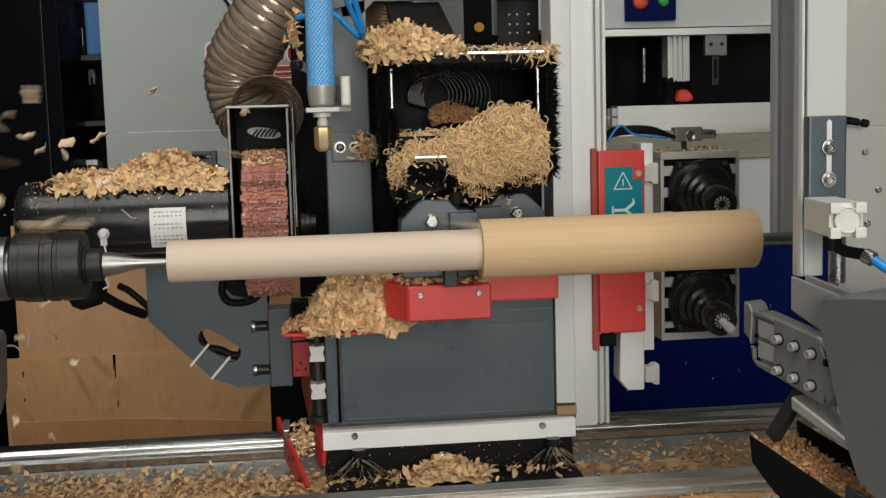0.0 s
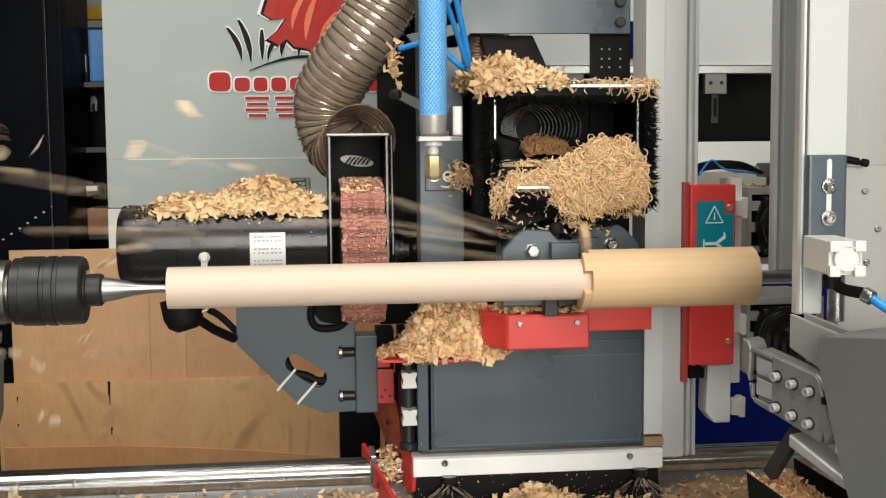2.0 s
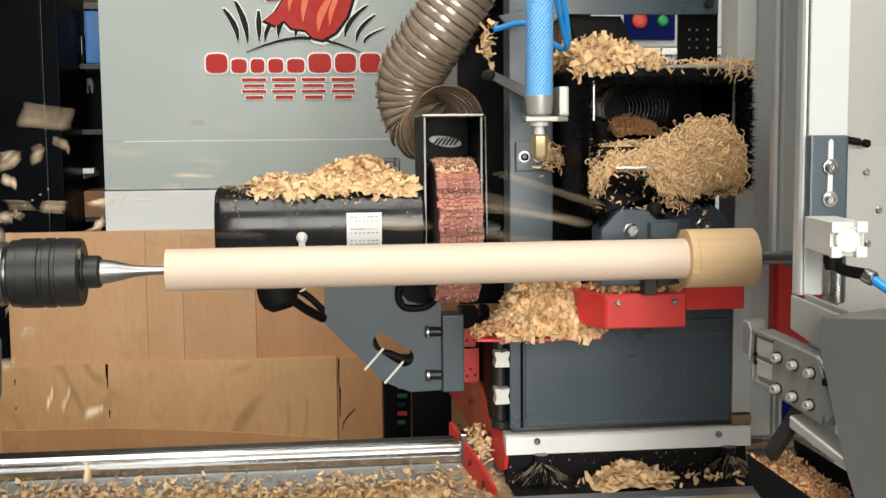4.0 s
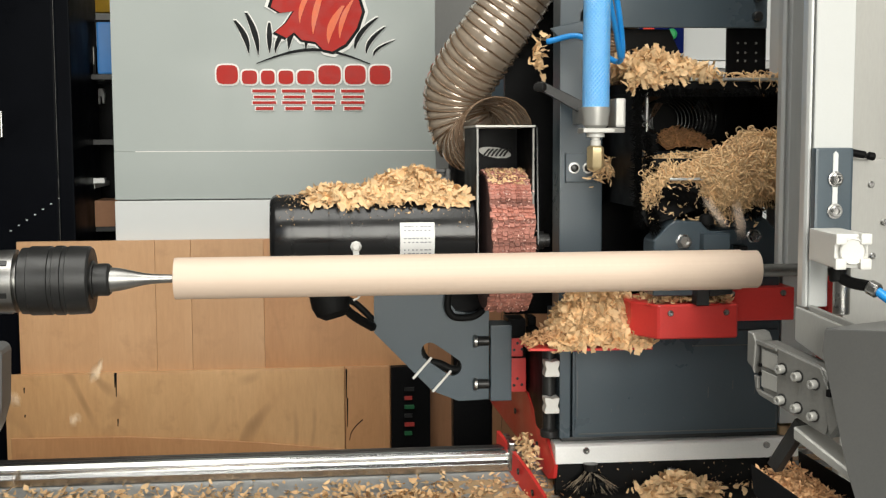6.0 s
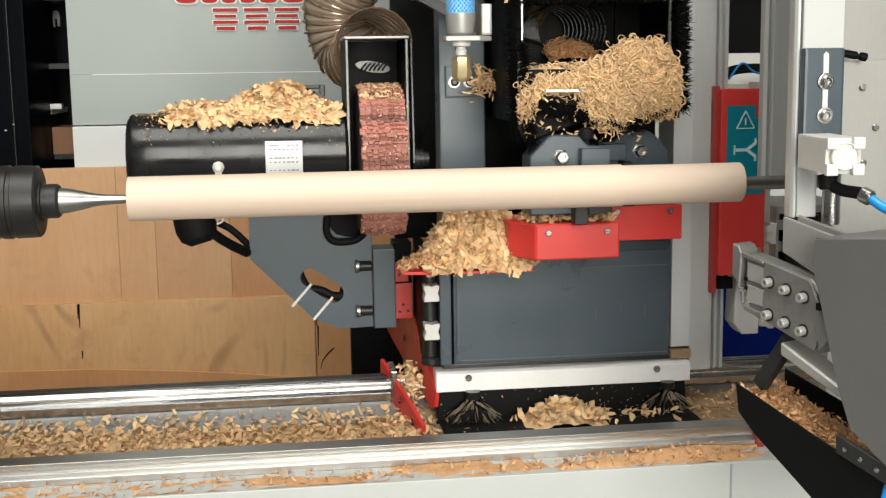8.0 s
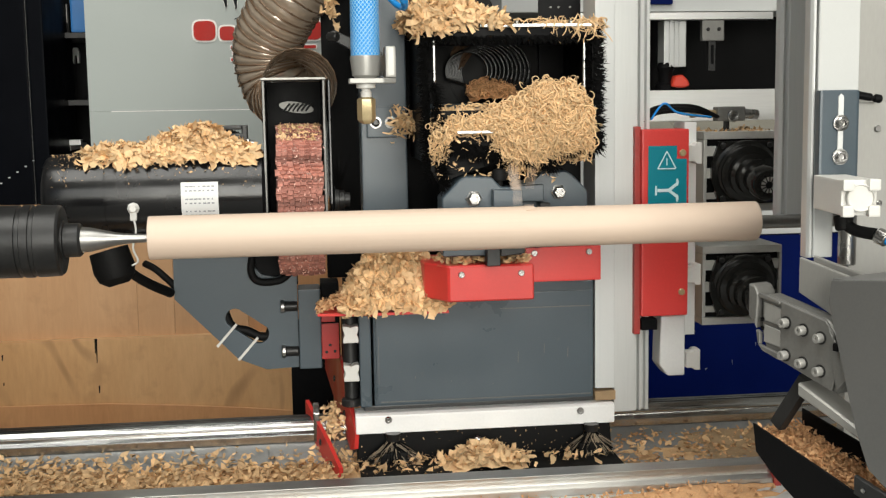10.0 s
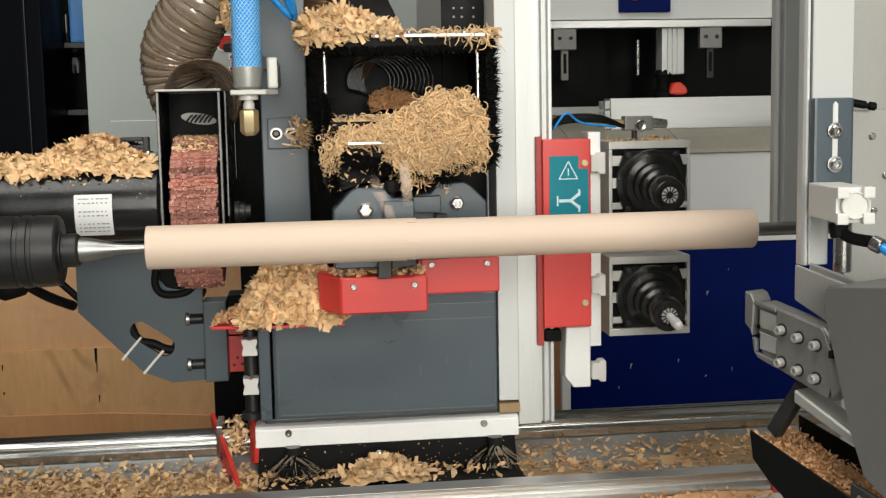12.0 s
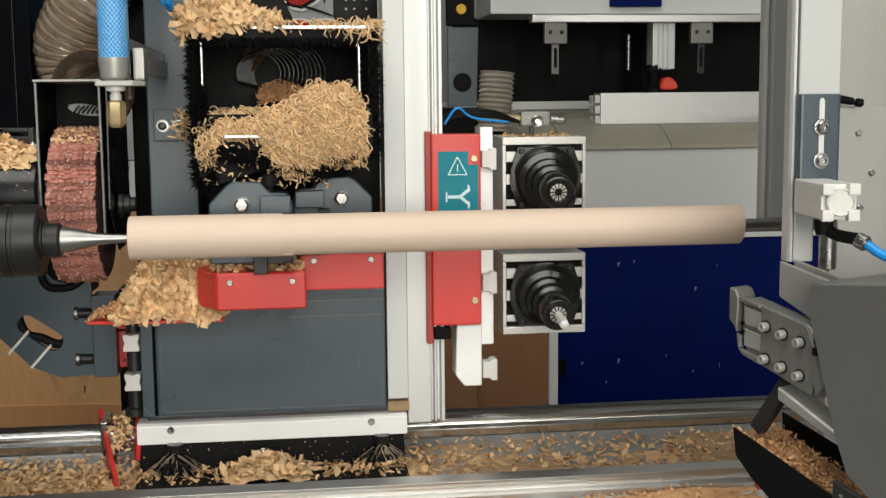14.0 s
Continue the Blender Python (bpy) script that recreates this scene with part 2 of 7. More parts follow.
def duct_material():
    m = bpy.data.materials.new("smoky_duct_plastic")
    m.use_nodes = True
    b = m.node_tree.nodes["Principled BSDF"]
    c = ramp(m.node_tree, noise_tex(m.node_tree, 14, 4), [(0.3, (0.46, 0.36, 0.265)), (0.7, (0.62, 0.52, 0.42))])
    m.node_tree.links.new(c, b.inputs["Base Color"])
    b.inputs["Roughness"].default_value = 0.18
    b.inputs["Coat Weight"].default_value, b.inputs["Coat Roughness"].default_value = 1.0, 0.06
    b.inputs["Transmission Weight"].default_value = 0.4
    b.inputs["Metallic"].default_value = 0.25
    b.inputs["IOR"].default_value = 1.45
    return m


DUCT = duct_material()


def clear_duct():
    m = bpy.data.materials.new("clear_duct_plastic")
    m.use_nodes = True
    b = m.node_tree.nodes["Principled BSDF"]
    c = ramp(m.node_tree, noise_tex(m.node_tree, 14, 4), [(0.3, (0.52, 0.47, 0.38)), (0.7, (0.70, 0.66, 0.58))])
    m.node_tree.links.new(c, b.inputs["Base Color"])
    b.inputs["Roughness"].default_value, b.inputs["Transmission Weight"].default_value, b.inputs["IOR"].default_value = 0.15, 0.6, 1.2
    return m


CLEARDUCT = clear_duct()
DUCTWIRE = mat("bronze_duct_spiral", (0.17, 0.105, 0.062), 0.3, 0.4, 0.1, 30, 300, 0.0)


def sleeve_material():
    """Blue tube under a woven white mesh."""
    m = bpy.data.materials.new("blue_mesh_sleeve")
    m.use_nodes = True
    nt = m.node_tree
    b = nt.nodes["Principled BSDF"]
    co = nt.nodes.new("ShaderNodeTexCoord")
    sx = nt.nodes.new("ShaderNodeSeparateXYZ")
    nt.links.new(co.outputs["Object"], sx.inputs[0])

    def math_node(op, a, v):
        n = nt.nodes.new("ShaderNodeMath")
        n.operation = op
        for i, q in enumerate((a, v)):
            if isinstance(q, (int, float)):
                n.inputs[i].default_value = q
            else:
                nt.links.new(q, n.inputs[i])
        return n.outputs[0]
    ang = math_node("ARCTAN2", sx.outputs[1], sx.outputs[0])
    zz = math_node("MULTIPLY", sx.outputs[2], 470)
    a8 = math_node("MULTIPLY", ang, 11)
    s1 = math_node("ABSOLUTE", math_node("SINE", math_node("ADD", a8, zz), 0), 0)
    s2 = math_node("ABSOLUTE", math_node("SINE", math_node("SUBTRACT", a8, zz), 0), 0)
    k = math_node("MINIMUM", s1, s2)
    c = ramp(nt, k, [(0.14, (0.55, 0.80, 0.95)), (0.34, (0.006, 0.30, 0.80))])
    nt.links.new(c, b.inputs["Base Color"])
    b.inputs["Roughness"].default_value = 0.35
    bp = nt.nodes.new("ShaderNodeBump")
    bp.inputs["Strength"].default_value, bp.inputs["Distance"].default_value, bp.invert = 0.6, 0.001, True
    nt.links.new(k, bp.inputs["Height"])
    nt.links.new(bp.outputs[0], b.inputs["Normal"])
    return m


SLEEVE = sleeve_material()


# ---- building blocks ----
def merge(bm, tmp, m=None):
    me = bpy.data.meshes.new("tmp")
    if m is not None:
        tmp.transform(m)
    tmp.to_mesh(me)
    tmp.free()
    bm.from_mesh(me)
    bpy.data.meshes.remove(me)
    return bm


def box(bm, x0, x1, y0, y1, z0, z1, bev=0.002, m=None):
    t = bmesh.new()
    bmesh.ops.create_cube(t, size=1)
    for v in t.verts:
        v.co = Vector(((x0 + x1) / 2 + v.co.x * (x1 - x0), (y0 + y1) / 2 + v.co.y * (y1 - y0), (z0 + z1) / 2 + v.co.z * (z1 - z0)))
    if bev:
        bmesh.ops.bevel(t, geom=list(t.edges), offset=min(bev, 0.45 * min(abs(x1 - x0), abs(y1 - y0), abs(z1 - z0))), segments=2, affect="EDGES", profile=0.7)
    return merge(bm, t, m)


def lathe(bm, p, axis, prof, n=32, smooth=True):
    """A turned body: prof is (distance along the axis, radius), from p along the unit axis."""
    t = bmesh.new()
    q = Vector(axis).to_track_quat("Z", "Y").to_matrix().to_4x4()
    rings = []
    for d, r in prof:
        rings.append([t.verts.new((r * math.cos(6.2831853 * i / n), r * math.sin(6.2831853 * i / n), d)) for i in range(n)])
    for a, b in zip(rings, rings[1:]):
        for i in range(n):
            t.faces.new((a[i], a[(i + 1) % n], b[(i + 1) % n], b[i]))
    t.faces.new(rings[0][::-1])
    t.faces.new(rings[-1])
    for fc in t.faces:
        fc.smooth = smooth and len(fc.verts) == 4
    for e in t.edges:
        if len(e.link_faces) == 2 and e.link_faces[0].normal.angle(e.link_faces[1].normal, 0) > 0.6:
            e.smooth = False
    t.normal_update()
    for e in t.edges:
        if len(e.link_faces) == 2:
            e.smooth = e.link_faces[0].normal.angle(e.link_faces[1].normal, 0) < 0.6
    return merge(bm, t, Matrix.Translation(p) @ q)


def cyl(bm, p0, p1, r, n=24, bev=0.0015):
    p0, p1 = Vector(p0), Vector(p1)
    L = (p1 - p0).length
    b = min(bev, r * 0.4, L * 0.3)
    return lathe(bm, p0, (p1 - p0).normalized(), [(0, r - b), (b, r), (L - b, r), (L, r - b)], n)


def prism(bm, pts, axis, a, b, bev=0.0015):
    """A plate with the outline pts, between a and b on the axis ('x': pts are y, z; 'y': x, z; 'z': x, y)."""
    t = bmesh.new()
    place = {"x": lambda u, v, w: (w, u, v), "y": lambda u, v, w: (u, w, v), "z": lambda u, v, w: (u, v, w)}[axis]
    lo, hi = [t.verts.new(place(u, v, a)) for u, v in pts], [t.verts.new(place(u, v, b)) for u, v in pts]
    t.faces.new(lo)
    t.faces.new(hi[::-1])
    n = len(pts)
    for i in range(n):
        t.faces.new((lo[(i + 1) % n], lo[i], hi[i], hi[(i + 1) % n]))
    bmesh.ops.recalc_face_normals(t, faces=t.faces)
    if bev:
        bmesh.ops.bevel(t, geom=list(t.edges), offset=bev, segments=1, affect="EDGES")
    return merge(bm, t)


def smooth_path(pts, n):
    out = []
    P = [Vector(p) for p in pts]
    P = [P[0] * 2 - P[1]] + P + [P[-1] * 2 - P[-2]]
    for i in range(1, len(P) - 2):
        for k in range(n):
            u = k / n
            a, b, c, d = P[i - 1:i + 3]
            out.append(0.5 * (2 * b + (c - a) * u + (2 * a - 5 * b + 4 * c - d) * u * u + (3 * b - a - 3 * c + d) * u ** 3))
    return out + [P[-2]]


def tube(bm, pts, radius, n=12, per=8, rib=None, capped=True):
    """A round hose along a smooth path; rib(distance) scales the radius."""
    path = smooth_path(pts, per)
    t = bmesh.new()
    rings, dist, up = [], 0, Vector((0, 1, 0.01))
    for i, p in enumerate(path):
        d = (path[min(i + 1, len(path) - 1)] - path[max(i - 1, 0)]).normalized()
        if i:
            dist += (p - path[i - 1]).length
        s = d.cross(up).normalized()
        up = s.cross(d).normalized()
        r = radius * (rib(dist) if rib else 1)
        rings.append([t.verts.new(p + (s * math.cos(a) + up * math.sin(a)) * r) for a in (6.2831853 * k / n for k in range(n))])
    for a, b in zip(rings, rings[1:]):
        for k in range(n):
            t.faces.new((a[k], a[(k + 1) % n], b[(k + 1) % n], b[k])).smooth = True
    if capped:
        t.faces.new(rings[0][::-1])
        t.faces.new(rings[-1])
    bmesh.ops.recalc_face_normals(t, faces=t.faces)
    return merge(bm, t)


BASE = {}


def thing(name, base, label, category, group="", kind="", turn=0):
    """A top-level Empty at its base."""
    ob = tagged(new(name), label, category, group, kind)
    BASE[ob] = pose(*base, 0, 0, turn)
    ob.matrix_basis = BASE[ob]
    return ob


def link(name, bm, material):
    me = bpy.data.meshes.new(name)
    bm.to_mesh(me)
    bm.free()
    me.materials.append(material)
    return new(name, me)


def part(name, bm, material, parent, label="", local=False):
    """One mesh under a thing or a part; coordinates are the hall's, unless local."""
    m = BASE[parent]
    if not local:
        bm.transform(m.inverted())
    ob = link(name, bm, material)
    ob.parent = parent
    BASE[ob] = m
    if label:
        ob["label"] = label
    return ob


def solid(name, bm, material, label, category, group="", kind="", base=None):
    """A top-level thing of one mesh."""
    if base is None:
        c = [v.co for v in bm.verts]
        base = ((min(v.x for v in c) + max(v.x for v in c)) / 2, (min(v.y for v in c) + max(v.y for v in c)) / 2, min(v.z for v in c))
    bm.transform(Matrix.Translation(-Vector(base)))
    ob = tagged(link(name, bm, material), label, category, group, kind)
    BASE[ob] = Matrix.Translation(base)
    ob.matrix_basis = BASE[ob]
    return ob


def B():
    return bmesh.new()


def socket_screw(p, axis, r, parent, material, name="screw", label=""):
    """A domed cap screw with a hexagonal socket, head towards the axis."""
    b = B()
    h = r * 0.9
    lathe(b, p, axis, [(0, r), (h * 0.7, r), (h, r * 0.8), (h, r * 0.5), (h * 0.5, r * 0.45)], 16)
    return part(name, b, material, parent, label)


def hex_bolt(p, axis, r, parent, material, name="bolt", local=False):
    b = B()
    lathe(b, p, axis, [(0, r * 1.35), (r * 0.25, r * 1.35), (r * 0.26, r), (r * 1.0, r), (r * 1.15, r * 0.8)], 6 if r < 0 else 18)
    return part(name, b, material, parent, local=local)


# ---- shavings ----
rng = np.random.default_rng(7)


def shavings(name, places, normals, size, curl, aspect, material, label, extra=None, seg=4, even=False, tilt=0.55):
    """Curled shavings strewn over places; ONE mesh of stuff. extra: (verts, faces) of the packed heap below them."""
    n = len(places)
    V, F = [], []
    base = 0
    if extra is not None:
        V.extend(extra[0])
        F.extend(extra[1])
        base = len(extra[0])
    L = size * rng.uniform(0.55, 1.35, n)
    W = L * aspect * rng.uniform(0.6, 1.4, n)
    C = curl * rng.uniform(0.2, 1.3, n) * rng.choice((-1, 1), n)
    A = rng.uniform(0, 6.283, n)
    T1, T2 = rng.normal(0, tilt, n), rng.normal(0, tilt, n)
    tw = rng.normal(0, 0.5, n)
    J = rng.uniform(0.6, 1.2, (n, seg + 1))
    SH = rng.normal(0, 0.28, (n, 2))
    for i in range(n):
        k = C[i] / L[i]
        q = Vector(normals[i]).to_track_quat("Z", "Y").to_matrix()
        e = Euler((T1[i], T2[i], A[i])).to_matrix()
        m = np.array(q @ e)
        u = np.linspace(-0.5, 0.5, seg + 1)
        x = np.sin(u * C[i]) / k
        z = (1 - np.cos(u * C[i])) / k
        wv = W[i] * 0.5 * np.sqrt(np.clip(1.55 - (2 * u) ** 2, 0.3, 1)) * J[i, :seg + 1]
        if even:
            wv = np.full(seg + 1, W[i] * 0.5)
        ang = tw[i] * u * 2
        for s in (-1, 1):
            slant = s * W[i] * (SH[i, 0] * np.clip(u, 0, 1) + SH[i, 1] * np.clip(-u, 0, 1)) * 1.6
            p = np.stack([x + slant, s * wv * np.cos(ang), z + s * wv * np.sin(ang)], 1) @ m.T + places[i]
            V.extend(map(tuple, p))
        for j in range(seg):
            F.append((base + j, base + j + 1, base + seg + 2 + j, base + seg + 1 + j))
        base += 2 * (seg + 1)
    lo = np.min(np.array(V), 0)
    hi = np.max(np.array(V), 0)
    org = np.array(((lo[0] + hi[0]) / 2, (lo[1] + hi[1]) / 2, lo[2]))
    me = bpy.data.meshes.new(name)
    me.from_pydata([tuple(np.array(v) - org) for v in V], [], F)
    me.polygons.foreach_set("use_smooth", [True] * len(F))
    me.materials.append(material)
    ob = tagged(new(name, me), label, "wood shavings", "", "stuff")
    BASE[ob] = Matrix.Translation(org)
    ob.matrix_basis = BASE[ob]
    return ob


def noodles(name, places, dirs, length, radius, curl, material, label, extra=None, seg=6, sides=5):
    """Thin round curled shavings, like strings, strewn over places; ONE mesh of stuff."""
    n = len(places)
    P, D = np.array(places, float), np.array(dirs, float)
    D /= np.linalg.norm(D, axis=1)[:, None]
    ref = rng.normal(0, 1, (n, 3))
    X = np.cross(D, ref)
    X /= np.linalg.norm(X, axis=1)[:, None]
    Y = np.cross(D, X)
    L = length * rng.uniform(0.55, 1.4, n)
    R = radius * rng.uniform(0.7, 1.25, n)
    total = curl * rng.normal(0, 1, n)
    wave = rng.uniform(-0.9, 0.9, n)
    ph = rng.uniform(0, 6.283, n)
    V = np.zeros((n, seg + 1, sides, 3))
    c = P - D * (L * 0.45)[:, None]
    for j in range(seg + 1):
        u = j / seg
        a = total * (u - 0.5)
        w = wave * np.sin(u * 5 + ph)
        d = D * np.cos(a)[:, None] + X * np.sin(a)[:, None] + Y * w[:, None]
        d /= np.linalg.norm(d, axis=1)[:, None]
        e1 = np.cross(d, ref)
        e1 /= np.linalg.norm(e1, axis=1)[:, None]
        e2 = np.cross(d, e1)
        r = R * (0.55 if j in (0, seg) else 1.0)
        for k in range(sides):
            b = 6.2831853 * k / sides
            V[:, j, k] = c + (e1 * math.cos(b) + e2 * math.sin(b) * 0.7) * r[:, None]
        c = c + d * (L / seg)[:, None]
    j, k = np.meshgrid(np.arange(seg), np.arange(sides), indexing="ij")
    k2 = (k + 1) % sides
    one = np.stack([j * sides + k, j * sides + k2, (j + 1) * sides + k2, (j + 1) * sides + k], -1).reshape(-1, 4)
    ends = np.array([list(range(4)), [seg * sides + q for q in range(4)]])
    one = np.concatenate([one, ends])
    m = (seg + 1) * sides
    F = (one[None] + (np.arange(n) * m)[:, None, None]).reshape(-1, 4)
    V = V.reshape(-1, 3)
    F = [tuple(map(int, f)) for f in F]
    if extra is not None:
        q = len(V)
        V = np.concatenate([V, np.array(extra[0])])
        F += [tuple(i + q for i in f) for f in extra[1]]
    lo, hi = V.min(0), V.max(0)
    org = np.array(((lo[0] + hi[0]) / 2, (lo[1] + hi[1]) / 2, lo[2]))
    me = bpy.data.meshes.new(name)
    me.from_pydata([tuple(v) for v in V - org], [], F)
    me.polygons.foreach_set("use_smooth", [True] * len(F))
    me.materials.append(material)
    ob = tagged(new(name, me), label, "wood shavings", "", "stuff")
    BASE[ob] = Matrix.Translation(org)
    ob.matrix_basis = BASE[ob]
    return ob


def heap(x0, x1, y0, y1, height, nx=26, ny=12):
    """The packed inside of a heap over a rectangle: height(x, y) is its top."""
    V, F = [], []
    for j in range(ny + 1):
        for i in range(nx + 1):
            x, y = x0 + (x1 - x0) * i / nx, y0 + (y1 - y0) * j / ny
            V.append((x, y, height(x, y) - 0.004 + 0.004 * noise.noise((x * 90, y * 90, 3))))
    for j in range(ny):
        for i in range(nx):
            a = j * (nx + 1) + i
            F.append((a, a + 1, a + nx + 2, a + nx + 1))
    return V, F


def strew(n, x0, x1, y0, y1, height, lift=0.004):
    P = np.stack([rng.uniform(x0, x1, n), rng.uniform(y0, y1, n), np.zeros(n)], 1)
    N = np.zeros((n, 3))
    e = 0.004
    for i in range(n):
        x, y = P[i, :2]
        h = height(x, y)
        P[i, 2] = h + rng.uniform(-0.002, lift)
        N[i] = (-(height(x + e, y) - h) / e, -(height(x, y + e) - h) / e, 1)
    return P, N


def bump2(x, y, cx, cy, rx, ry):
    return math.exp(-((x - cx) / rx) ** 2 - ((y - cy) / ry) ** 2)


# ---- the hall ----
def hall():
    def wall(name, *a):
        b = B()
        box(b, *a, bev=0)
        return solid(name, b, PLASTER, "plain painted workshop wall", "wall", kind="structure")
    b = B()
    box(b, -6, 6, -6.2, 4.2, -0.2, 0, bev=0)
    solid("floor", b, CONCRETE, "grey concrete workshop floor", "floor", kind="structure")
    wall("wall_north", -6, 6, 4.0, 4.2, 0, 4.6)
    wall("wall_west", -6.2, -6, -6.2, 4.2, 0, 4.6)
    wall("wall_east", 6, 6.2, -6.2, 4.2, 0, 4.6)
    b = B()                                        # the front wall with its wide open door
    for a in ((-6, -3.8, 0, 4.6), (2.6, 6, 0, 4.6), (-3.8, 2.6, 4.1, 4.6)):
        box(b, a[0], a[1], -6.2, -6.0, a[2], a[3], bev=0)
    solid("wall_south", b, PLASTER, "painted workshop wall with a wide open door", "wall", kind="structure")
    b = B()                                        # the ceiling with its skylight
    for a in ((-6, -2.0, -6.2, 4.2), (1.0, 6, -6.2, 4.2), (-2.0, 1.0, -6.2, -3.0), (-2.0, 1.0, -0.2, 4.2)):
        box(b, a[0], a[1], a[2], a[3], 4.6, 4.75, bev=0)
    solid("ceiling", b, PLASTER, "white ceiling with an open skylight", "ceiling", kind="structure")


hall()


# ---- behind the lathe ----
def grey_cabinet():
    t = thing("machine_cabinet", (0.1, 1.545, 0), "light grey powder-coated machine cabinet with a printed emblem", "cabinet")
    b = B()
    box(b, -0.325, 0.525, 1.546, 1.60, 1.1632, 2.1, bev=0.001)
    part("upper_panel", b, CABINETGREY, t)
    b = B()
    box(b, -0.325, 0.525, 1.5448, 1.60, 1.036, 1.1630, bev=0.0015)
    part("fold_panel", b, CABINETGREY, t)
    b = B()
    box(b, -0.325, 0.50, 1.535, 1.60, 0.60, 1.033, bev=0.003)
    part("lower_panel", b, WHITEPANEL, t, "white lower sheet panel")
    # the fold's bright line, painted as a thin white strip
    b = B()
    box(b, -0.27, 0.524, 1.5438, 1.5446, 1.1612, 1.1634, bev=0)
    part("fold_edge", b, LOGOWHITE, t, "thin white strip painted as the fold's highlight")
    b = B()
    box(b, -0.31, 0.51, 1.60, 1.9, 0.0, 2.05, bev=0)
    part("carcass", b, BLACK, t)

    def bars(name, material, rects, y=1.5425):
        for x0, x1, z0, z1 in rects:
            b = B()
            box(b, x0, x1, y, y + 0.002, z0, z1, bev=0.0)
            part(name, b, material, t)
    # the name of the maker, as plain marks
    x, xs = -0.055, []
    for w, h in ((0.062, 0.05), (0.046, 0.036), (0.042, 0.036), (0.045, 0.036), (0.052, 0.036), (0.066, 0.05), (0.062, 0.05), (0.062, 0.05)):
        xs.append((x, x + w - 0.006, 1.339, 1.339 + h))
        x += w + 0.004
    for x0, x1, z0, z1 in xs:
        w, h = x1 - x0, z1 - z0
        for name, grow, y0, y1, m in (("emblem_backing", 0.0045, 1.5425, 1.544, LOGOWHITE), ("emblem_mark", 0.0, 1.5395, 1.542, LOGORED)):
            b = B()
            def loop(a, c):
                return [(x0 + w / 2 + a * math.copysign(abs(math.cos(q)) ** 0.55, math.cos(q)), z0 + h / 2 + c * math.copysign(abs(math.sin(q)) ** 0.55, math.sin(q))) for q in (0.2 + 6.2831853 * k / 16 for k in range(16))]
            ring = loop(w / 2 + grow, h / 2 + grow)
            prism(b, ring, "y", y0, y1, 0)
            part(name, b, m, t, "plain red printed mark" if not grow else "white printed edge")
    # four smaller marks under it: stacks of plain bars
    sm = []
    for i in range(4):
        a = 0.038 + i * 0.078
        for r in ((0, 0.062, 0.046, 0.054), (0.004, 0.058, 0.031, 0.038), (0, 0.062, 0.016, 0.023), (0.008, 0.054, 0.0, 0.008)):
            sm.append((a + r[0], a + r[1], 1.271 + r[2], 1.271 + r[3]))
    bars("lower_emblem_backing", LOGOWHITE, [(q[0] - 0.0025, q[1] + 0.0025, q[2] - 0.0025, q[3] + 0.0025) for q in sm], 1.5432)
    bars("lower_emblem_mark", LOGORED, sm, 1.5395)

    def blade(b, x, z, dx, dz, w, y=1.541):
        pts = []
        for k in range(9):
            u = k / 8
            pts.append((x + dx * u * u, z + dz * u, w * math.sin(math.pi * (0.12 + 0.88 * (1 - u))) + 0.0008))
        left = [(p[0] - p[2], p[1]) for p in pts]
        prism(b, left + [(p[0] + p[2], p[1]) for p in reversed(pts)], "y", y, y + 0.002, 0)
    b = B()
    for x, z, dx, dz, w in ((0.03, 1.42, -0.035, 0.085, 0.007), (0.055, 1.415, -0.03, 0.11, 0.007), (0.085, 1.42, 0.0, 0.08, 0.006), (0.10, 1.42, 0.04, 0.075, 0.006),
                            (0.135, 1.43, 0.035, 0.09, 0.008), (0.18, 1.43, 0.05, 0.10, 0.008), (0.23, 1.435, 0.06, 0.08, 0.009), (0.28, 1.435, 0.05, 0.09, 0.008),
                            (0.31, 1.43, 0.06, 0.085, 0.007), (0.34, 1.42, 0.05, 0.07, 0.006), (0.36, 1.415, 0.055, 0.04, 0.005)):
        blade(b, x, z, dx, dz, w)
        part("emblem_stroke", b, LOGOBLACK, t, "black printed brush stroke")
        b = B()
        blade(b, x, z - 0.002, dx, dz + 0.006, w + 0.0028, 1.5434)
        part("stroke_halo", b, LOGOWHITE, t, "white printed edge")
        b = B()
    arc = [(0.05 + 0.30 * k / 12, 1.392 + 0.034 * math.sin(math.pi * k / 12)) for k in range(13)]
    prism(b, arc + [(p[0], p[1] + 0.002 + 0.006 * math.sin(math.pi * k / 12)) for k, p in reversed(list(enumerate(arc)))], "y", 1.541, 1.543, 0)
    part("emblem_stroke", b, LOGOBLACK, t, "black printed brush strokes")
    b = B()                                        # a plain flame-like red patch in the middle of the emblem
    red = [(0.10, 1.475), (0.13, 1.46), (0.15, 1.475), (0.17, 1.455), (0.205, 1.45), (0.225, 1.43), (0.25, 1.425), (0.285, 1.445), (0.315, 1.485), (0.33, 1.53),
           (0.315, 1.58), (0.27, 1.62), (0.21, 1.635), (0.15, 1.62), (0.105, 1.585), (0.09, 1.54), (0.115, 1.525), (0.15, 1.53), (0.13, 1.50)]
    prism(b, red, "y", 1.5385, 1.5405, 0)
    part("emblem_patch", b, LOGORED, t)
    mx, mz = 0.21, 1.53
    for name, k, y, m in (("emblem_outline", 1.07, 1.5407, LOGOBLACK), ("emblem_halo", 1.14, 1.5422, LOGOWHITE)):
        b = B()
        prism(b, [(mx + (x - mx) * k, mz + (z - mz) * k) for x, z in red], "y", y, y + 0.0012, 0)
        part(name, b, m, t)
    b = B()
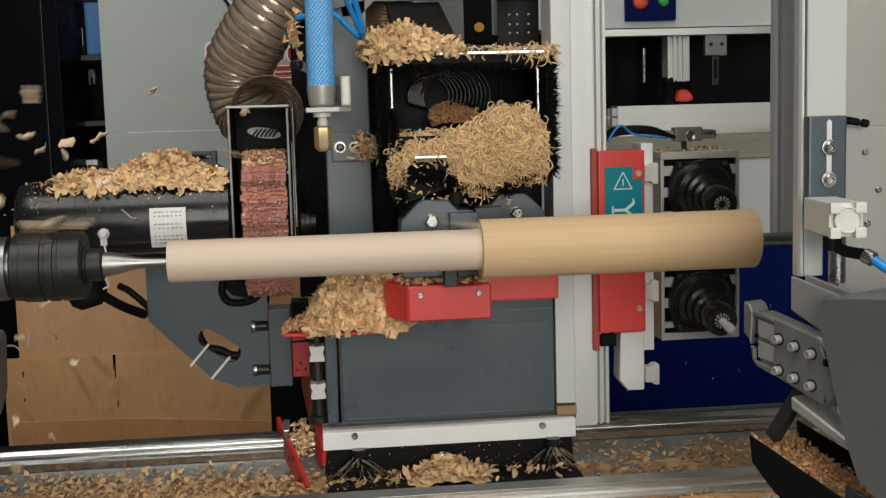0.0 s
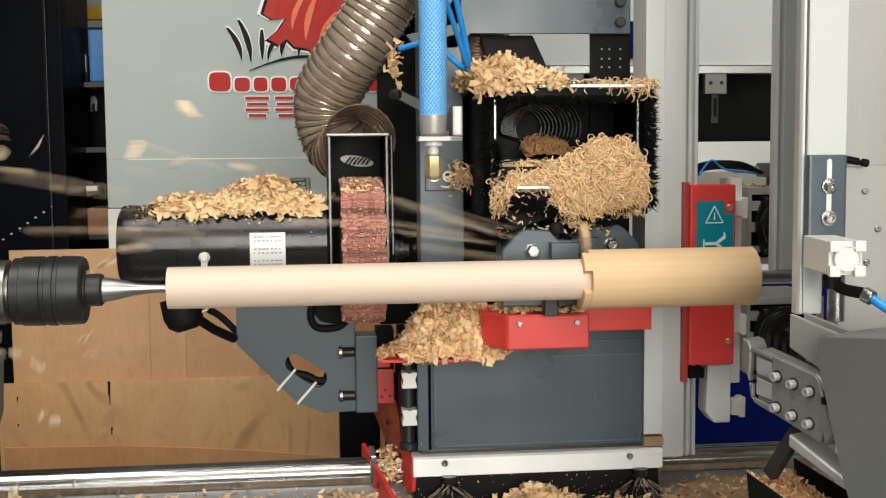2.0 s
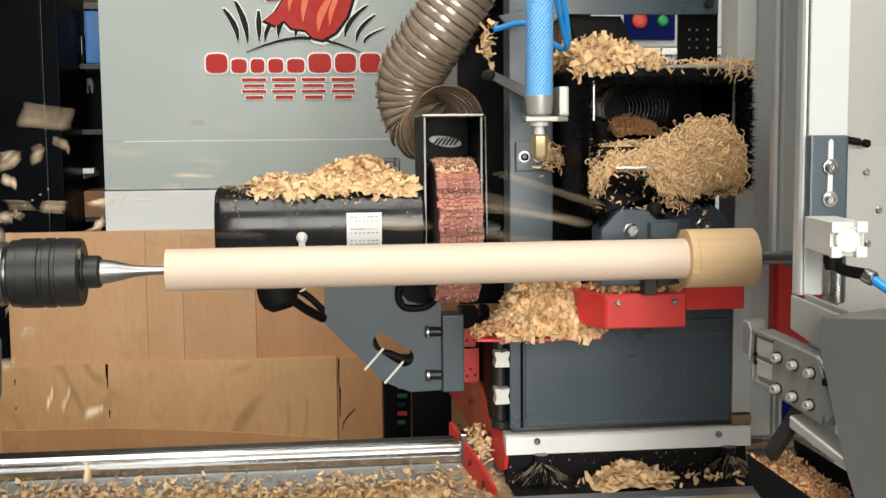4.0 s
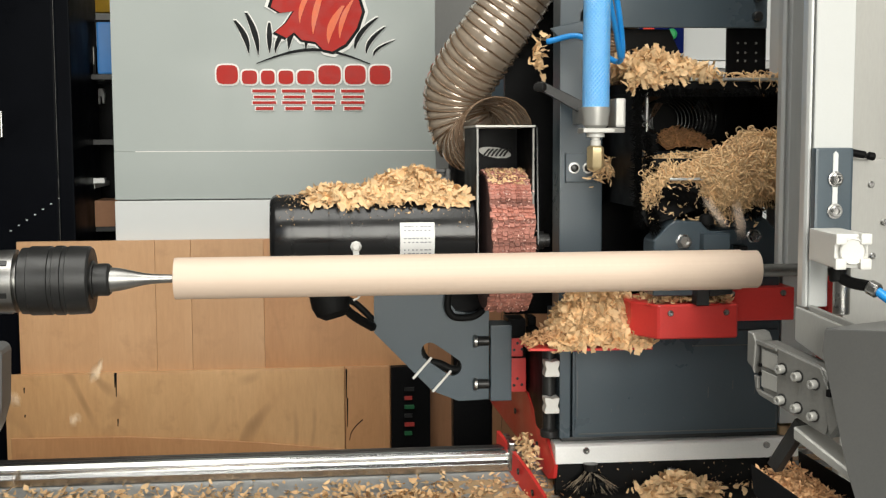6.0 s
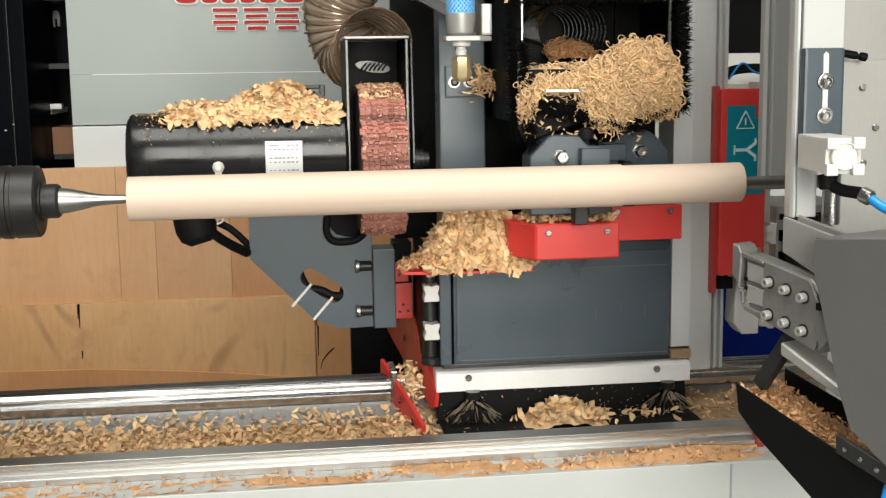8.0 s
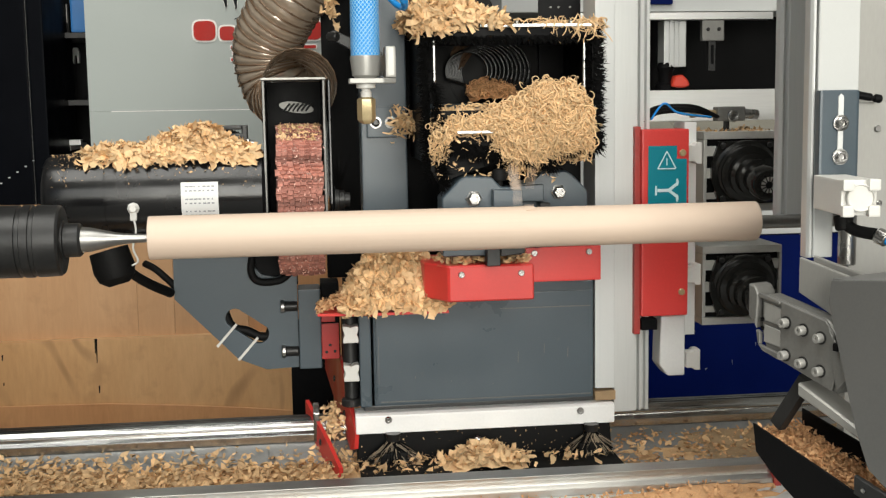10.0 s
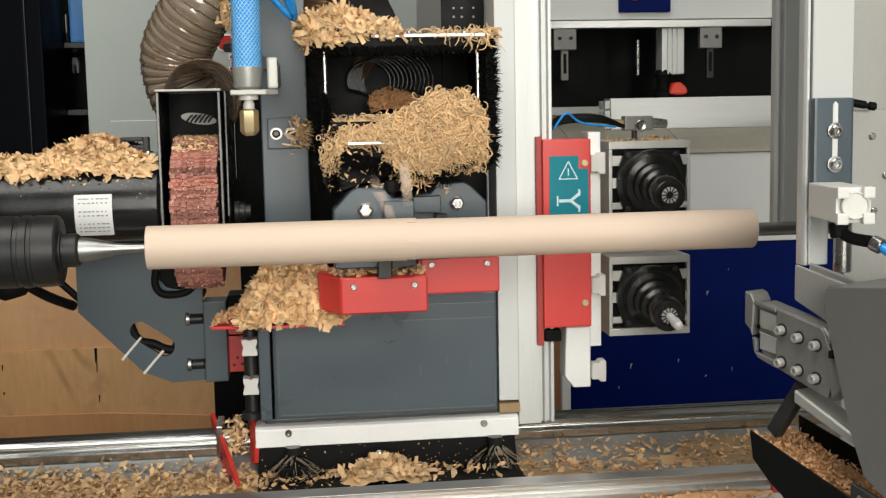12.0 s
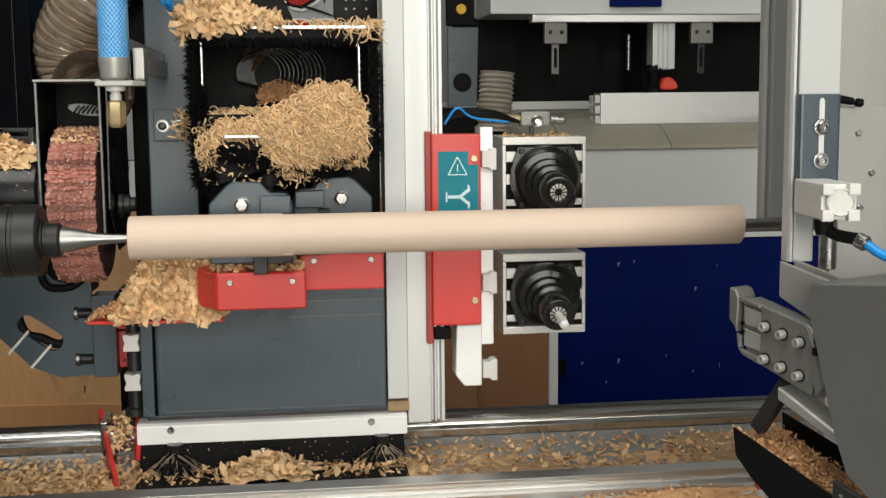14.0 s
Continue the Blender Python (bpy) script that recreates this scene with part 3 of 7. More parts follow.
    for x, z, dx, dz, w in ((0.24, 1.445, 0.04, 0.10, 0.010), (0.27, 1.46, 0.035, 0.10, 0.007), (0.20, 1.47, 0.03, 0.12, 0.008), (0.165, 1.50, 0.04, 0.10, 0.007)):
        pts = [(x + dx * (k / 8) ** 2, z + dz * k / 8, w * math.sin(math.pi * (0.1 + 0.9 * (1 - k / 8))) + 0.0006) for k in range(9)]
        prism(b, [(p[0] - p[2], p[1]) for p in pts] + [(p[0] + p[2], p[1]) for p in reversed(pts)], "y", 1.5365, 1.5385, 0)
        part("emblem_flame", b, LOGOORANGE, t, "orange printed streak")
        b = B()


grey_cabinet()


def plywood():
    def board(x0, x1, z0, z1, y, m, label):
        b = B()
        box(b, x0, x1, y, y + 0.018, z0, z1, bev=0.0015)
        return solid("plywood_board", b, m, label, "board", "plywood boards")

    def slit(ob, x, z0, z1):
        b = B()
        y = BASE[ob].translation.y
        prism(b, [(x, z0), (x + 0.002, z0), (x + 0.004, z1), (x, z1)], "y", y - 0.0105, y - 0.0092, 0)
        part("crack", b, BLACK, ob, "dark split in the veneer")
    low = board(-0.612, 0.270, 0.02, 0.583, 1.495, PLYPALE, "pale knotty plywood board standing behind the lathe")
    slit(low, -0.330, 0.52, 0.583)
    slit(low, -0.565, 0.535, 0.55)
    slit(low, -0.328, 0.44, 0.46)
    end = board(0.273, 0.392, 0.02, 0.583, 1.495, PLYWARM, "orange plywood board end beside a rack")
    slit(end, 0.2745, 0.50, 0.578)
    slit(end, 0.2765, 0.42, 0.50)
    b = B()
    curve = [(0.282 + 0.036 * u, 0.385 + 0.055 * u ** 0.5) for u in (k / 10 for k in range(11))]
    prism(b, curve + [(x + 0.0015, z - 0.0025) for x, z in reversed(curve)], "y", 1.4935, 1.4948, 0)
    part("crack", b, BLACK, end, "dark curved split in the veneer")
    slit(low, -0.565, 0.47, 0.478)
    slit(low, -0.333, 0.545, 0.583)
    for x0, x1 in ((-0.575, -0.2232), (-0.2228, -0.1302), (-0.1298, 0.0598), (0.0602, 0.4995)):
        board(x0, x1, 0.02, 0.93, 1.514, PLYWARM if x0 > 0 else PLY, "orange veneered plywood board behind the pale one")
    # the pale board's darker orange lower zone, drawn as a thin added sheet
    b = B()
    prism(b, [(-0.60, 0.02), (0.268, 0.02), (0.268, 0.36), (0.05, 0.385), (-0.10, 0.398), (-0.30, 0.412), (-0.60, 0.417)], "y", 1.488, 1.4945, 0.001)
    solid("plywood_board", b, PLYWARM, "darker orange zone along the pale plywood board's lower part", "board", "plywood boards")
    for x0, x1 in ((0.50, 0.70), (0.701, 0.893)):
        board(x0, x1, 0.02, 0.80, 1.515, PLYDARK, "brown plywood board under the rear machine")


plywood()


def dark_side():
    """The black doors and the dim rack left of the grey cabinet."""
    t = thing("black_cabinet", (-0.85, 1.6, 0), "glossy black machine cabinet with a tall door", "cabinet")
    b = B()
    box(b, -1.6, -0.474, 1.56, 1.95, 0.0, 2.2, bev=0.004)
    part("body", b, BLACKDOOR, t)
    b = B()
    box(b, -0.470, -0.431, 1.555, 1.95, 0.0, 2.2, bev=0.004)
    part("door", b, BLACKDOOR, t)
    b = B()
    box(b, -0.4715, -0.4708, 1.554, 1.556, 0.05, 2.15, bev=0)
    part("edge_trim", b, COVER, t, "thin bright edge trim")
    b = B()
    box(b, -0.618, -0.606, 1.54, 1.559, 1.20, 1.27, bev=0.002)
    part("handle", b, STEEL, t, "small bright handle")
    for q in range(7):
        b = B()
        box(b, -0.60 + q * 0.021, -0.595 + q * 0.021, 1.556, 1.559, 0.955 + q * 0.014, 0.958 + q * 0.014, bev=0)
        part("vent_slot", b, ALU, t)
    t = thing("dark_rack", (-0.41, 2.1, 0), "dark storage rack in shade behind the machine", "rack")
    b = B()
    box(b, -0.9, -0.2, 2.12, 2.14, 0, 1.445, bev=0)
    part("back_panel", b, BLACK, t)
    for z in (0.70, 0.93, 1.18, 1.366):
        b = B()
        box(b, -0.9, -0.2, 1.85, 2.12, z, z + 0.015, bev=0.001)
        part("shelf", b, BLACKSTEEL, t)
    b = B()
    box(b, -0.47, -0.36, 1.84, 2.0, 0.945, 1.02, bev=0.002)
    solid("carton", b, CARTON, "small brown carton on a dark shelf", "box")
    b = B()
    box(b, -0.50, -0.40, 1.83, 1.86, 1.07, 1.085, bev=0.001)
    box(b, -0.48, -0.43, 1.84, 2.1, 1.055, 1.07, bev=0.001)
    solid("steel_bar", b, ALU, "short bright steel bar on a dark rack", "bar")
    t = thing("blue_control_box", (-0.40, 1.9, 1.40), "blue plastic control box on a dark rack", "control box")
    b = B()
    box(b, -0.416, -0.368, 1.86, 2.0, 1.382, 1.530, bev=0.006)
    part("housing", b, BLUEBOX, t)
    b = B()
    box(b, -0.420, -0.368, 1.864, 2.0, 1.530, 1.536, bev=0.001)
    part("cap_strip", b, BLACK, t)
    b = B()
    for i in range(5):
        box(b, -0.457 + i * 0.007, -0.4545 + i * 0.007, 1.874, 1.95, 1.41, 1.460, bev=0)
    part("cooling_fin", b, CAST, t)
    b = B()
    box(b, -0.459, -0.423, 1.88, 2.0, 1.382, 1.462, bev=0.003)
    part("side_unit", b, BLACK, t)
    b = B()
    prism(b, [(-0.462, 1.335), (-0.455, 1.352), (-0.443, 1.352), (-0.437, 1.335), (-0.440, 1.306), (-0.445, 1.306), (-0.446, 1.328), (-0.452, 1.328), (-0.453, 1.304), (-0.457, 1.304)], "y", 2.10, 2.119, 0.001)
    solid("wall_hook", b, ALU, "pale forked hook on a dark rack", "hook")
    b = B()
    box(b, -0.9, -0.3, 2.6, 2.65, 1.635, 1.68, bev=0.002)
    solid("yellow_beam", b, YELLOW, "yellow painted steel beam at the back", "beam")


dark_side()


def rear_machine():
    """The second machine at the back: white head beam, clamps, table, white and navy sheet front."""
    t = thing("rear_machine", (1.2, 1.5, 0), "white and navy woodworking machine behind the lathe", "machine")
    b = B()
    box(b, 0.772, 1.80, 1.70, 1.95, 1.416, 1.75, bev=0.004)
    part("head_beam", b, WHITEPANEL, t, "white sheet-metal head beam")
    b = B()
    box(b, 0.885, 1.545, 1.675, 1.72, 1.392, 1.412, bev=0.001)
    part("ledge", b, ALUX, t)
    for x in (0.952, 1.372):
        b = B()
        box(b, x - 0.032, x + 0.032, 1.68, 1.70, 1.333, 1.392, bev=0.003)
        k = part("clamp_bracket", b, CAST, t)
        for dx in (-0.016, 0.016):
            b = B()
            cyl(b, (x + dx, 1.681, 1.365), (x + dx, 1.674, 1.365), 0.005, 12)
            part("screw", b, BLACKSTEEL, k)
        b = B()
        box(b, x - 0.010, x + 0.010, 1.688, 1.70, 1.25, 1.333, bev=0.001)
        k = part("slotted_plate", b, BLACKSTEEL if x > 1.2 else CAST, t)
        b = B()
        box(b, x - 0.004, x + 0.004, 1.685, 1.6875, 1.268, 1.322, bev=0)
        part("slot", b, BLACK, k)
    b = B()
    cyl(b, (1.17, 1.72, 1.26), (1.17, 1.72, 1.36), 0.006, 12)
    part("rod", b, STEEL, t)
    b = B()
    box(b, 1.235, 1.300, 1.70, 1.76, 1.262, 1.392, bev=0.003)
    for i in range(3):
        box(b, 1.25 + i * 0.014, 1.254 + i * 0.014, 1.695, 1.70, 1.262, 1.392, bev=0)
    part("air_cylinder", b, ALU, t, "aluminium pneumatic cylinder")
    b = B()
    lathe(b, (1.246, 1.72, 1.190), (0, 0, 1), [(0, 0.030), (0.02, 0.030), (0.03, 0.02), (0.055, 0.02), (0.07, 0.026), (0.085, 0.02)], 20)
    part("pressure_foot", b, BLACK, t)
    b = B()
    prism(b, [(1.252, 1.206), (1.290, 1.203), (1.306, 1.209), (1.300, 1.226), (1.283, 1.240), (1.262, 1.236)], "y", 1.68, 1.72, 0.004)
    part("red_knob", b, REDBTN, t, "red plastic adjusting knob")
    # a plain black sheet at the back makes the recess dark
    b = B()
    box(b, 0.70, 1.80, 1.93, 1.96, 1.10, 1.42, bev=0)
    part("recess_back", b, BLACK, t, "black sheet that darkens the recess under the head beam")
    for x0, x1 in ((0.66, 0.93), (0.932, 1.228), (1.23, 1.80)):
        b = B()
        prism(b, [(1.503, 1.045), (1.503, 1.056), (1.56, 1.088), (1.62, 1.108), (1.76, 1.138), (1.93, 1.150), (1.93, 1.045)], "x", x0, x1, 0.001)
        part("table_section", b, TABLETOP, t, "dusty greenish sloping steel table")
    b = B()
    box(b, 1.066, 1.80, 1.625, 1.70, 1.1095, 1.196, bev=0.002)
    part("fence", b, ALUX, t, "grey aluminium fence profile")
    for z in (1.112, 1.140, 1.168):
        for y in (1.628, 1.668):
            b = B()
            box(b, 1.051, 1.065, y, y + 0.028, z, z + 0.022, bev=0.001)
            part("fence_end", b, ALU, t)
    b = B()
    box(b, 0.66, 1.80, 1.915, 1.929, 1.151, 1.175, bev=0.001)
    part("rear_ledge", b, WHITEPANEL, t)
    b = B()
    box(b, 0.70, 1.80, 1.51, 1.54, 0.80, 1.044, bev=0.003)
    part("white_front", b, WHITEPANEL, t, "white sheet front")
    b = B()
    box(b, 0.922, 1.80, 1.515, 1.54, 0.06, 0.797, bev=0.003)
    part("navy_front", b, BLUE, t, "navy blue scuffed sheet front")
    b = B()
    box(b, 0.895, 0.919, 1.50, 1.53, 0.06, 0.80, bev=0.002)
    part("edge_post", b, ALUW, t)
    b = B()
    box(b, 0.925, 0.94, 1.495, 1.515, 0.44, 0.48, bev=0.002)
    part("latch", b, BLACK, t)
    b = B()
    r2 = random.Random(5)
    for i in range(12):
        x, z, h = r2.uniform(0.98, 1.5), r2.uniform(0.38, 0.75), r2.uniform(0.01, 0.028)
        b = B()
        prism(b, [(x, z), (x + 0.0008, z), (x + 0.001 + r2.uniform(-0.004, 0.006), z + h * 0.5), (x + 0.0004, z + h * 0.5)], "y", 1.5125, 1.514, 0)
        part("scratch", b, INK, t)
    # switch box
    b = B()
    box(b, 1.108, 1.255, 1.682, 1.70, 1.435, 1.54, bev=0.004)
    k = part("switch_box", b, BLUE, t, "blue switch plate")
    for x, m, r in ((1.150, REDBTN, 0.022), (1.217, GREEN, 0.016)):
        b = B()
        lathe(b, (x, 1.682, 1.488), (0, -1, 0), [(0, r), (0.006, r), (0.010, r * 0.85), (0.012, r * 0.5)], 24)
        part("push_button", b, m, k)
    # clear ribbed duct and dark bracket at the table's end
    t = thing("dark_bracket", (0.66, 1.5, 1.05), "dark grey slotted steel bracket with a yellow sensor", "bracket")
    b = B()
    prism(b, [(0.620, 1.165), (0.695, 1.165), (0.700, 1.365), (0.620, 1.365)], "y", 1.46, 1.47)
    part("plate", b, SLATE, t)
    b = B()
    lathe(b, (0.657, 1.459, 1.225), (0, -1, 0), [(0, 0.024), (0.002, 0.024)], 20)
    part("cable_opening", b, BLACK, t)
    b = B()
    box(b, 0.62, 0.69, 1.46, 1.50, 1.37, 1.55, bev=0.003)
    k = part("sensor_body", b, BLACK, t)
    b = B()
    cyl(b, (0.655, 1.46, 1.41), (0.655, 1.452, 1.41), 0.013, 20)
    part("sensor_lens", b, YELLOW, k, "round yellow sensor")
    b = B()
    box(b, 0.60, 0.78, 1.50, 1.9, 1.048, 1.16, bev=0.002)
    part("foot", b, BLACK, t)
    t2 = thing("terminal_rack", (0.445, 1.46, 0.0), "rack of terminals on a post, their shade put into dark colours", "terminal rack")
    b = B()
    box(b, 0.395, 0.500, 1.47, 1.50, 0.0, 0.585, bev=0.002)
    part("post", b, BLACK, t2)
    # terminals in darkened colours that stand for the shade they sit in
    for q in range(6):
        b = B()
        box(b, 0.430, 0.450 + 0.006 * (q % 2), 1.462, 1.47, 0.40 + q * 0.024, 0.410 + q * 0.024, bev=0.001)
        part("terminal", b, (TERMGREEN, REDDARK, BLACKSTEEL)[q % 3], t2)
    b = B()
    tube(b, [(0.738, 1.455, 1.10), (0.740, 1.455, 1.15), (0.744, 1.457, 1.20), (0.748, 1.46, 1.25)], 0.044, 28, 26, lambda d: 1 + 0.05 * math.cos(d * 6.2831853 / 0.0125))
    solid("rear_duct", b, CLEARDUCT, "short clear ribbed dust duct on the rear table", "duct")


rear_machine()


# ---- the bed of the lathe ----
def bed():
    t = thing("lathe_bed", (0.3, 0.1, 0), "grey sheet-metal lathe bed with two steel rails", "lathe bed")
    b = B()
    prism(b, [(-0.085, 0.0), (-0.07, 0.0), (-0.07, 0.618), (0.03, 0.618), (0.03, 0.622), (-0.085, 0.622)], "x", -1.6, 1.9, 0.001)
    part("front_sheet", b, GREYPANEL, t, "pale grey front sheet")
    b = B()
    prism(b, [(-0.022, 0.622), (0.022, 0.622), (0.022, 0.632), (0.012, 0.636), (0.014, 0.644), (0.018, 0.652), (-0.018, 0.652), (-0.014, 0.644), (-0.012, 0.636), (-0.022, 0.632)], "x", -1.5, 0.862, 0.0008)
    part("front_rail", b, RAILDULL, t, "dusty steel linear rail")
    b = B()
    prism(b, [(0.285, 0.63), (0.335, 0.63), (0.335, 0.655), (0.328, 0.664), (0.304, 0.664), (0.299, 0.6625), (0.2935, 0.6575), (0.2905, 0.6525), (0.2935, 0.6495), (0.285, 0.6425)], "x", -1.5, 1.9, 0.0008)
    k = part("rear_rail", b, RAIL, t, "ground steel linear rail")
    # matt strips: groove lines, with the top's dark reflection put into their colour
    for y0, y1 in ((0.3055, 0.3135), (0.3165, 0.3270)):
        b = B()
        box(b, -1.5, 1.9, y0, y1, 0.6642, 0.6652, bev=0)
        part("groove", b, BLACKSTEEL, k, "dark strip for a groove and the rail top's dark reflection")
    # added strip that turns the tray's rear flange black
    b = B()
    box(b, -1.6, 1.9, 0.337, 0.359, 0.6292, 0.6312, bev=0)
    part("rear_seal", b, RUBBER, t, "black strip added over the tray's rear flange")
    b = B()
    prism(b, [(0.03, 0.56), (0.03, 0.602), (0.22, 0.606), (0.284, 0.629), (0.36, 0.629), (0.36, 0.56)], "x", -1.6, 1.9, 0.0005)
    part("chip_tray", b, TRAY, t, "galvanised tray strewn with shavings")
    b = B()
    box(b, -1.6, 1.9, -0.06, 0.36, 0.02, 0.56, bev=0)
    part("understructure", b, BLACK, t)
    b = B()
    prism(b, [(-0.028, 0.60), (0.032, 0.60), (0.032, 0.658), (-0.028, 0.658)], "x", 0.862, 0.872, 0.001)
    part("rail_stop", b, REDDARK, t, "rust-red rail stop")
    b = B()
    box(b, 0.80, 0.803, -0.086, -0.083, 0.1, 0.62, bev=0)
    part("sheet_joint", b, INK, t)


bed()


def tray_height(x, y):
    base = 0.602 + 0.004 * (y - 0.03) / 0.19 if y < 0.22 else 0.606 + 0.023 * (y - 0.22) / 0.064
    k = 1.0 if x < -0.06 else (0.65 if x < 0.42 else 0.34)
    return base + k * 0.018 * max(0.0, 1 - abs(y - 0.20) / 0.10) * (0.75 + 0.7 * noise.noise((x * 9, y * 14, 0)))


def tray_chips():
    ex = heap(-0.75, 1.35, 0.024, 0.225, tray_height, 150, 12)
    P, N = strew(9500, -0.75, 1.35, 0.028, 0.262, tray_height, 0.007)
    x, y = P[:, 0], P[:, 1]
    keep = rng.random(len(P)) < np.clip(1.25 - np.maximum(0, y - 0.19) / 0.07, 0.10, 1) * np.where(x > 0.42, 0.13, 1)
    shavings("tray_shavings", P[keep], N[keep], 0.0125, 1.5, 0.52, CHIP_DARK, "loose beech shavings lying along the bed tray", ex, 3, False, 0.4)
    def film(x, y):
        return 0.6055 + 0.004 * (y - 0.03) / 0.19 + (0.0235 * (y - 0.22) / 0.064 if y > 0.22 else 0) + 0.0065 * noise.noise((x * 5, y * 9, 8)) + 0.0035 * noise.noise((x * 40, y * 60, 3))
    V, F = heap(0.40, 1.5, 0.030, 0.262, film, 200, 40)
    me = bpy.data.meshes.new("dust_film")
    me.from_pydata(V, [], F)
    me.materials.append(FILM)
    me.polygons.foreach_set("use_smooth", [True] * len(F))
    tagged(new("dust_film", me), "brown dust film lying on the galvanised tray", "wood dust", "", "stuff")
    P, N = strew(3600, 0.36, 1.35, 0.03, 0.27, tray_height, 0.002)
    keep = np.array([noise.noise((x * 11, y * 22, 7)) for x, y, z in P]) + rng.normal(0, 0.25, len(P)) > -0.05
    shavings("tray_dust", P[keep], N[keep], 0.0065, 0.8, 0.6, DUST, "brown wood dust and crumbs on the sheet tray", None, 2, False, 0.25)
    P, N = strew(480, -0.75, 1.3, 0.21, 0.28, tray_height, 0.003)
    shavings("strewn_shavings", P, N, 0.012, 1.4, 0.45, CHIP, "a few pale shavings on the sheet tray", None, 3, False, 0.35)

    def ledge(x, y):
        return 0.6235 + 0.006 * max(0, noise.noise((x * 6, y * 30, 1)) + 0.35) * (1 + 1.2 * (x > 0.5))
    ex = heap(-0.9, 0.862, -0.080, -0.024, ledge, 120, 6)
    P, N = strew(700, -0.6, 0.862, -0.080, -0.024, ledge, 0.003)
    shavings("ledge_dust", P, N, 0.007, 1.0, 0.5, DUST, "fine wood dust along the bed ledge", ex, 2)


tray_chips()


# ---- headstock and workpiece ----
def headstock():
    t = thing("drive_centre", (-0.15, 0, 1.0), "black steel drive centre with a bright tapered tip", "lathe centre")
    b = B()
    lathe(b, (-0.108, 0, 1.0), (-1, 0, 0), [(0, 0.030), (0.0, 0.044), (0.003, 0.0465), (0.030, 0.0475), (0.031, 0.046), (0.036, 0.046), (0.037, 0.0478), (0.047, 0.0478), (0.048, 0.046), (0.053, 0.046),
                                       (0.054, 0.0475), (0.080, 0.0475), (0.081, 0.0455), (0.092, 0.0455), (0.095, 0.040)], 64)
    part("chuck_body", b, BLACKSTEEL, t)
    b = B()
    lathe(b, (-0.204, 0, 1.0), (-1, 0, 0), [(0, 0.030), (0.004, 0.030), (0.004, 0.043), (0.35, 0.043)], 48)
    k = part("spindle", b, STEELSHAFT, t, "slotted steel spindle")
    for q in (-40, 20, 80):
        b = B()
        box(b, -0.5, -0.214, -0.004, 0.004, 0.0415, 0.0445, 0.001, pose(0, 0, 1.0, q + 90, 0, 0))
        part("slot", b, BLACKSTEEL, k)
    b = B()
    lathe(b, (-0.108, 0, 1.0), (1, 0, 0), [(0, 0.0265), (0.002, 0.0265), (0.003, 0.0225), (0.021, 0.0225), (0.024, 0.020)], 32)
    part("collar", b, BLACKSTEEL, t)
    b = B()
    lathe(b, (-0.085, 0, 1.0), (1, 0, 0), [(0, 0.017), (0.012, 0.016), (0.028, 0.0125), (0.045, 0.0085), (0.060, 0.0068), (0.086, 0.0055), (0.089, 0.001)], 32)
    part("tip", b, STEELSHAFT, t, "bright turned steel tip")
    b = B()
    box(b, -1.2, -0.56, -0.12, 0.16, 0.62, 1.12, bev=0.01)
    part("headstock_housing", b, SLATE, t)
    b = B()
    prism(b, [(-0.36, 0.915), (-0.30, 0.932), (-0.213, 0.925), (-0.208, 0.918), (-0.211, 0.845), (-0.220, 0.815), (-0.242, 0.775), (-0.36, 0.735)], "y", -0.10, -0.045, 0.003)
    k = part("carrier_block", b, COVER, t, "grey cast carrier arm with bolts")
    b = B()
    box(b, -0.230, -0.2235, -0.1030, -0.0995, 0.872, 0.900, bev=0.001)
    part("slot", b, BLACK, k)
    for x, z in ((-0.236, 0.858), (-0.247, 0.838), (-0.236, 0.808), (-0.248, 0.796), (-0.257, 0.872), (-0.260, 0.822)):
        b = B()
        lathe(b, (x, -0.10, z), (0, -1, 0), [(0, 0.0068), (0.001, 0.0068), (0.0012, 0.0050), (0.010, 0.0050), (0.011, 0.004)], 16)
        part("bolt", b, STEEL, k)
    b = B()
    box(b, -0.34, -0.24, -0.095, -0.05, 0.623, 0.74, bev=0.003)
    part("carrier_foot", b, BLACKSTEEL, t)


headstock()

R_ROUGH, R_FIRST, R_FINAL, LENGTH, START = 0.0425, 0.0290, 0.0275, 0.838, 0.003
TIP = 0.437                                      # the cutter's place on the carriage
KEPT = 0.203                                     # end of the part that the second cut has not reached


def slide(t):
    """The carriage's place along the bed at t seconds."""
    return 0.0764 * t if t < 5.2 else (0.3402 - 0.0763 * (t - 6.5) if t > 5.75 else 0.3973 + 0.0135 * (1 - ((t - 5.475) / 0.275) ** 2))


def workpiece():
    t = thing("workpiece", (0, 0, 1.0), "turned beech blank held between the lathe centres", "wood blank")
    b = B()
    lathe(b, (START, 0, 0), (1, 0, 0), [(0, 0.001), (0.0005, R_FINAL), (LENGTH - START - 0.001, R_FINAL), (LENGTH - START, R_FINAL - 0.001), (LENGTH - START, 0.001)], 160)
    core = part("core", b, TURNED, t, local=True)
    b = B()
    lathe(b, (START - 0.0004, 0, 0), (1, 0, 0), [(0, 0.001), (0.0, R_FIRST - 0.0008), (0.0008, R_FIRST), (KEPT - START + 0.0004, R_FIRST), (KEPT - START + 0.0004, R_FINAL - 0.001)], 160)
    sleeve = part("first_cut_sleeve", b, TURNED, t, local=True)
    return t, core, sleeve


WORK, CORE, SLEEVE_PART = workpiece()


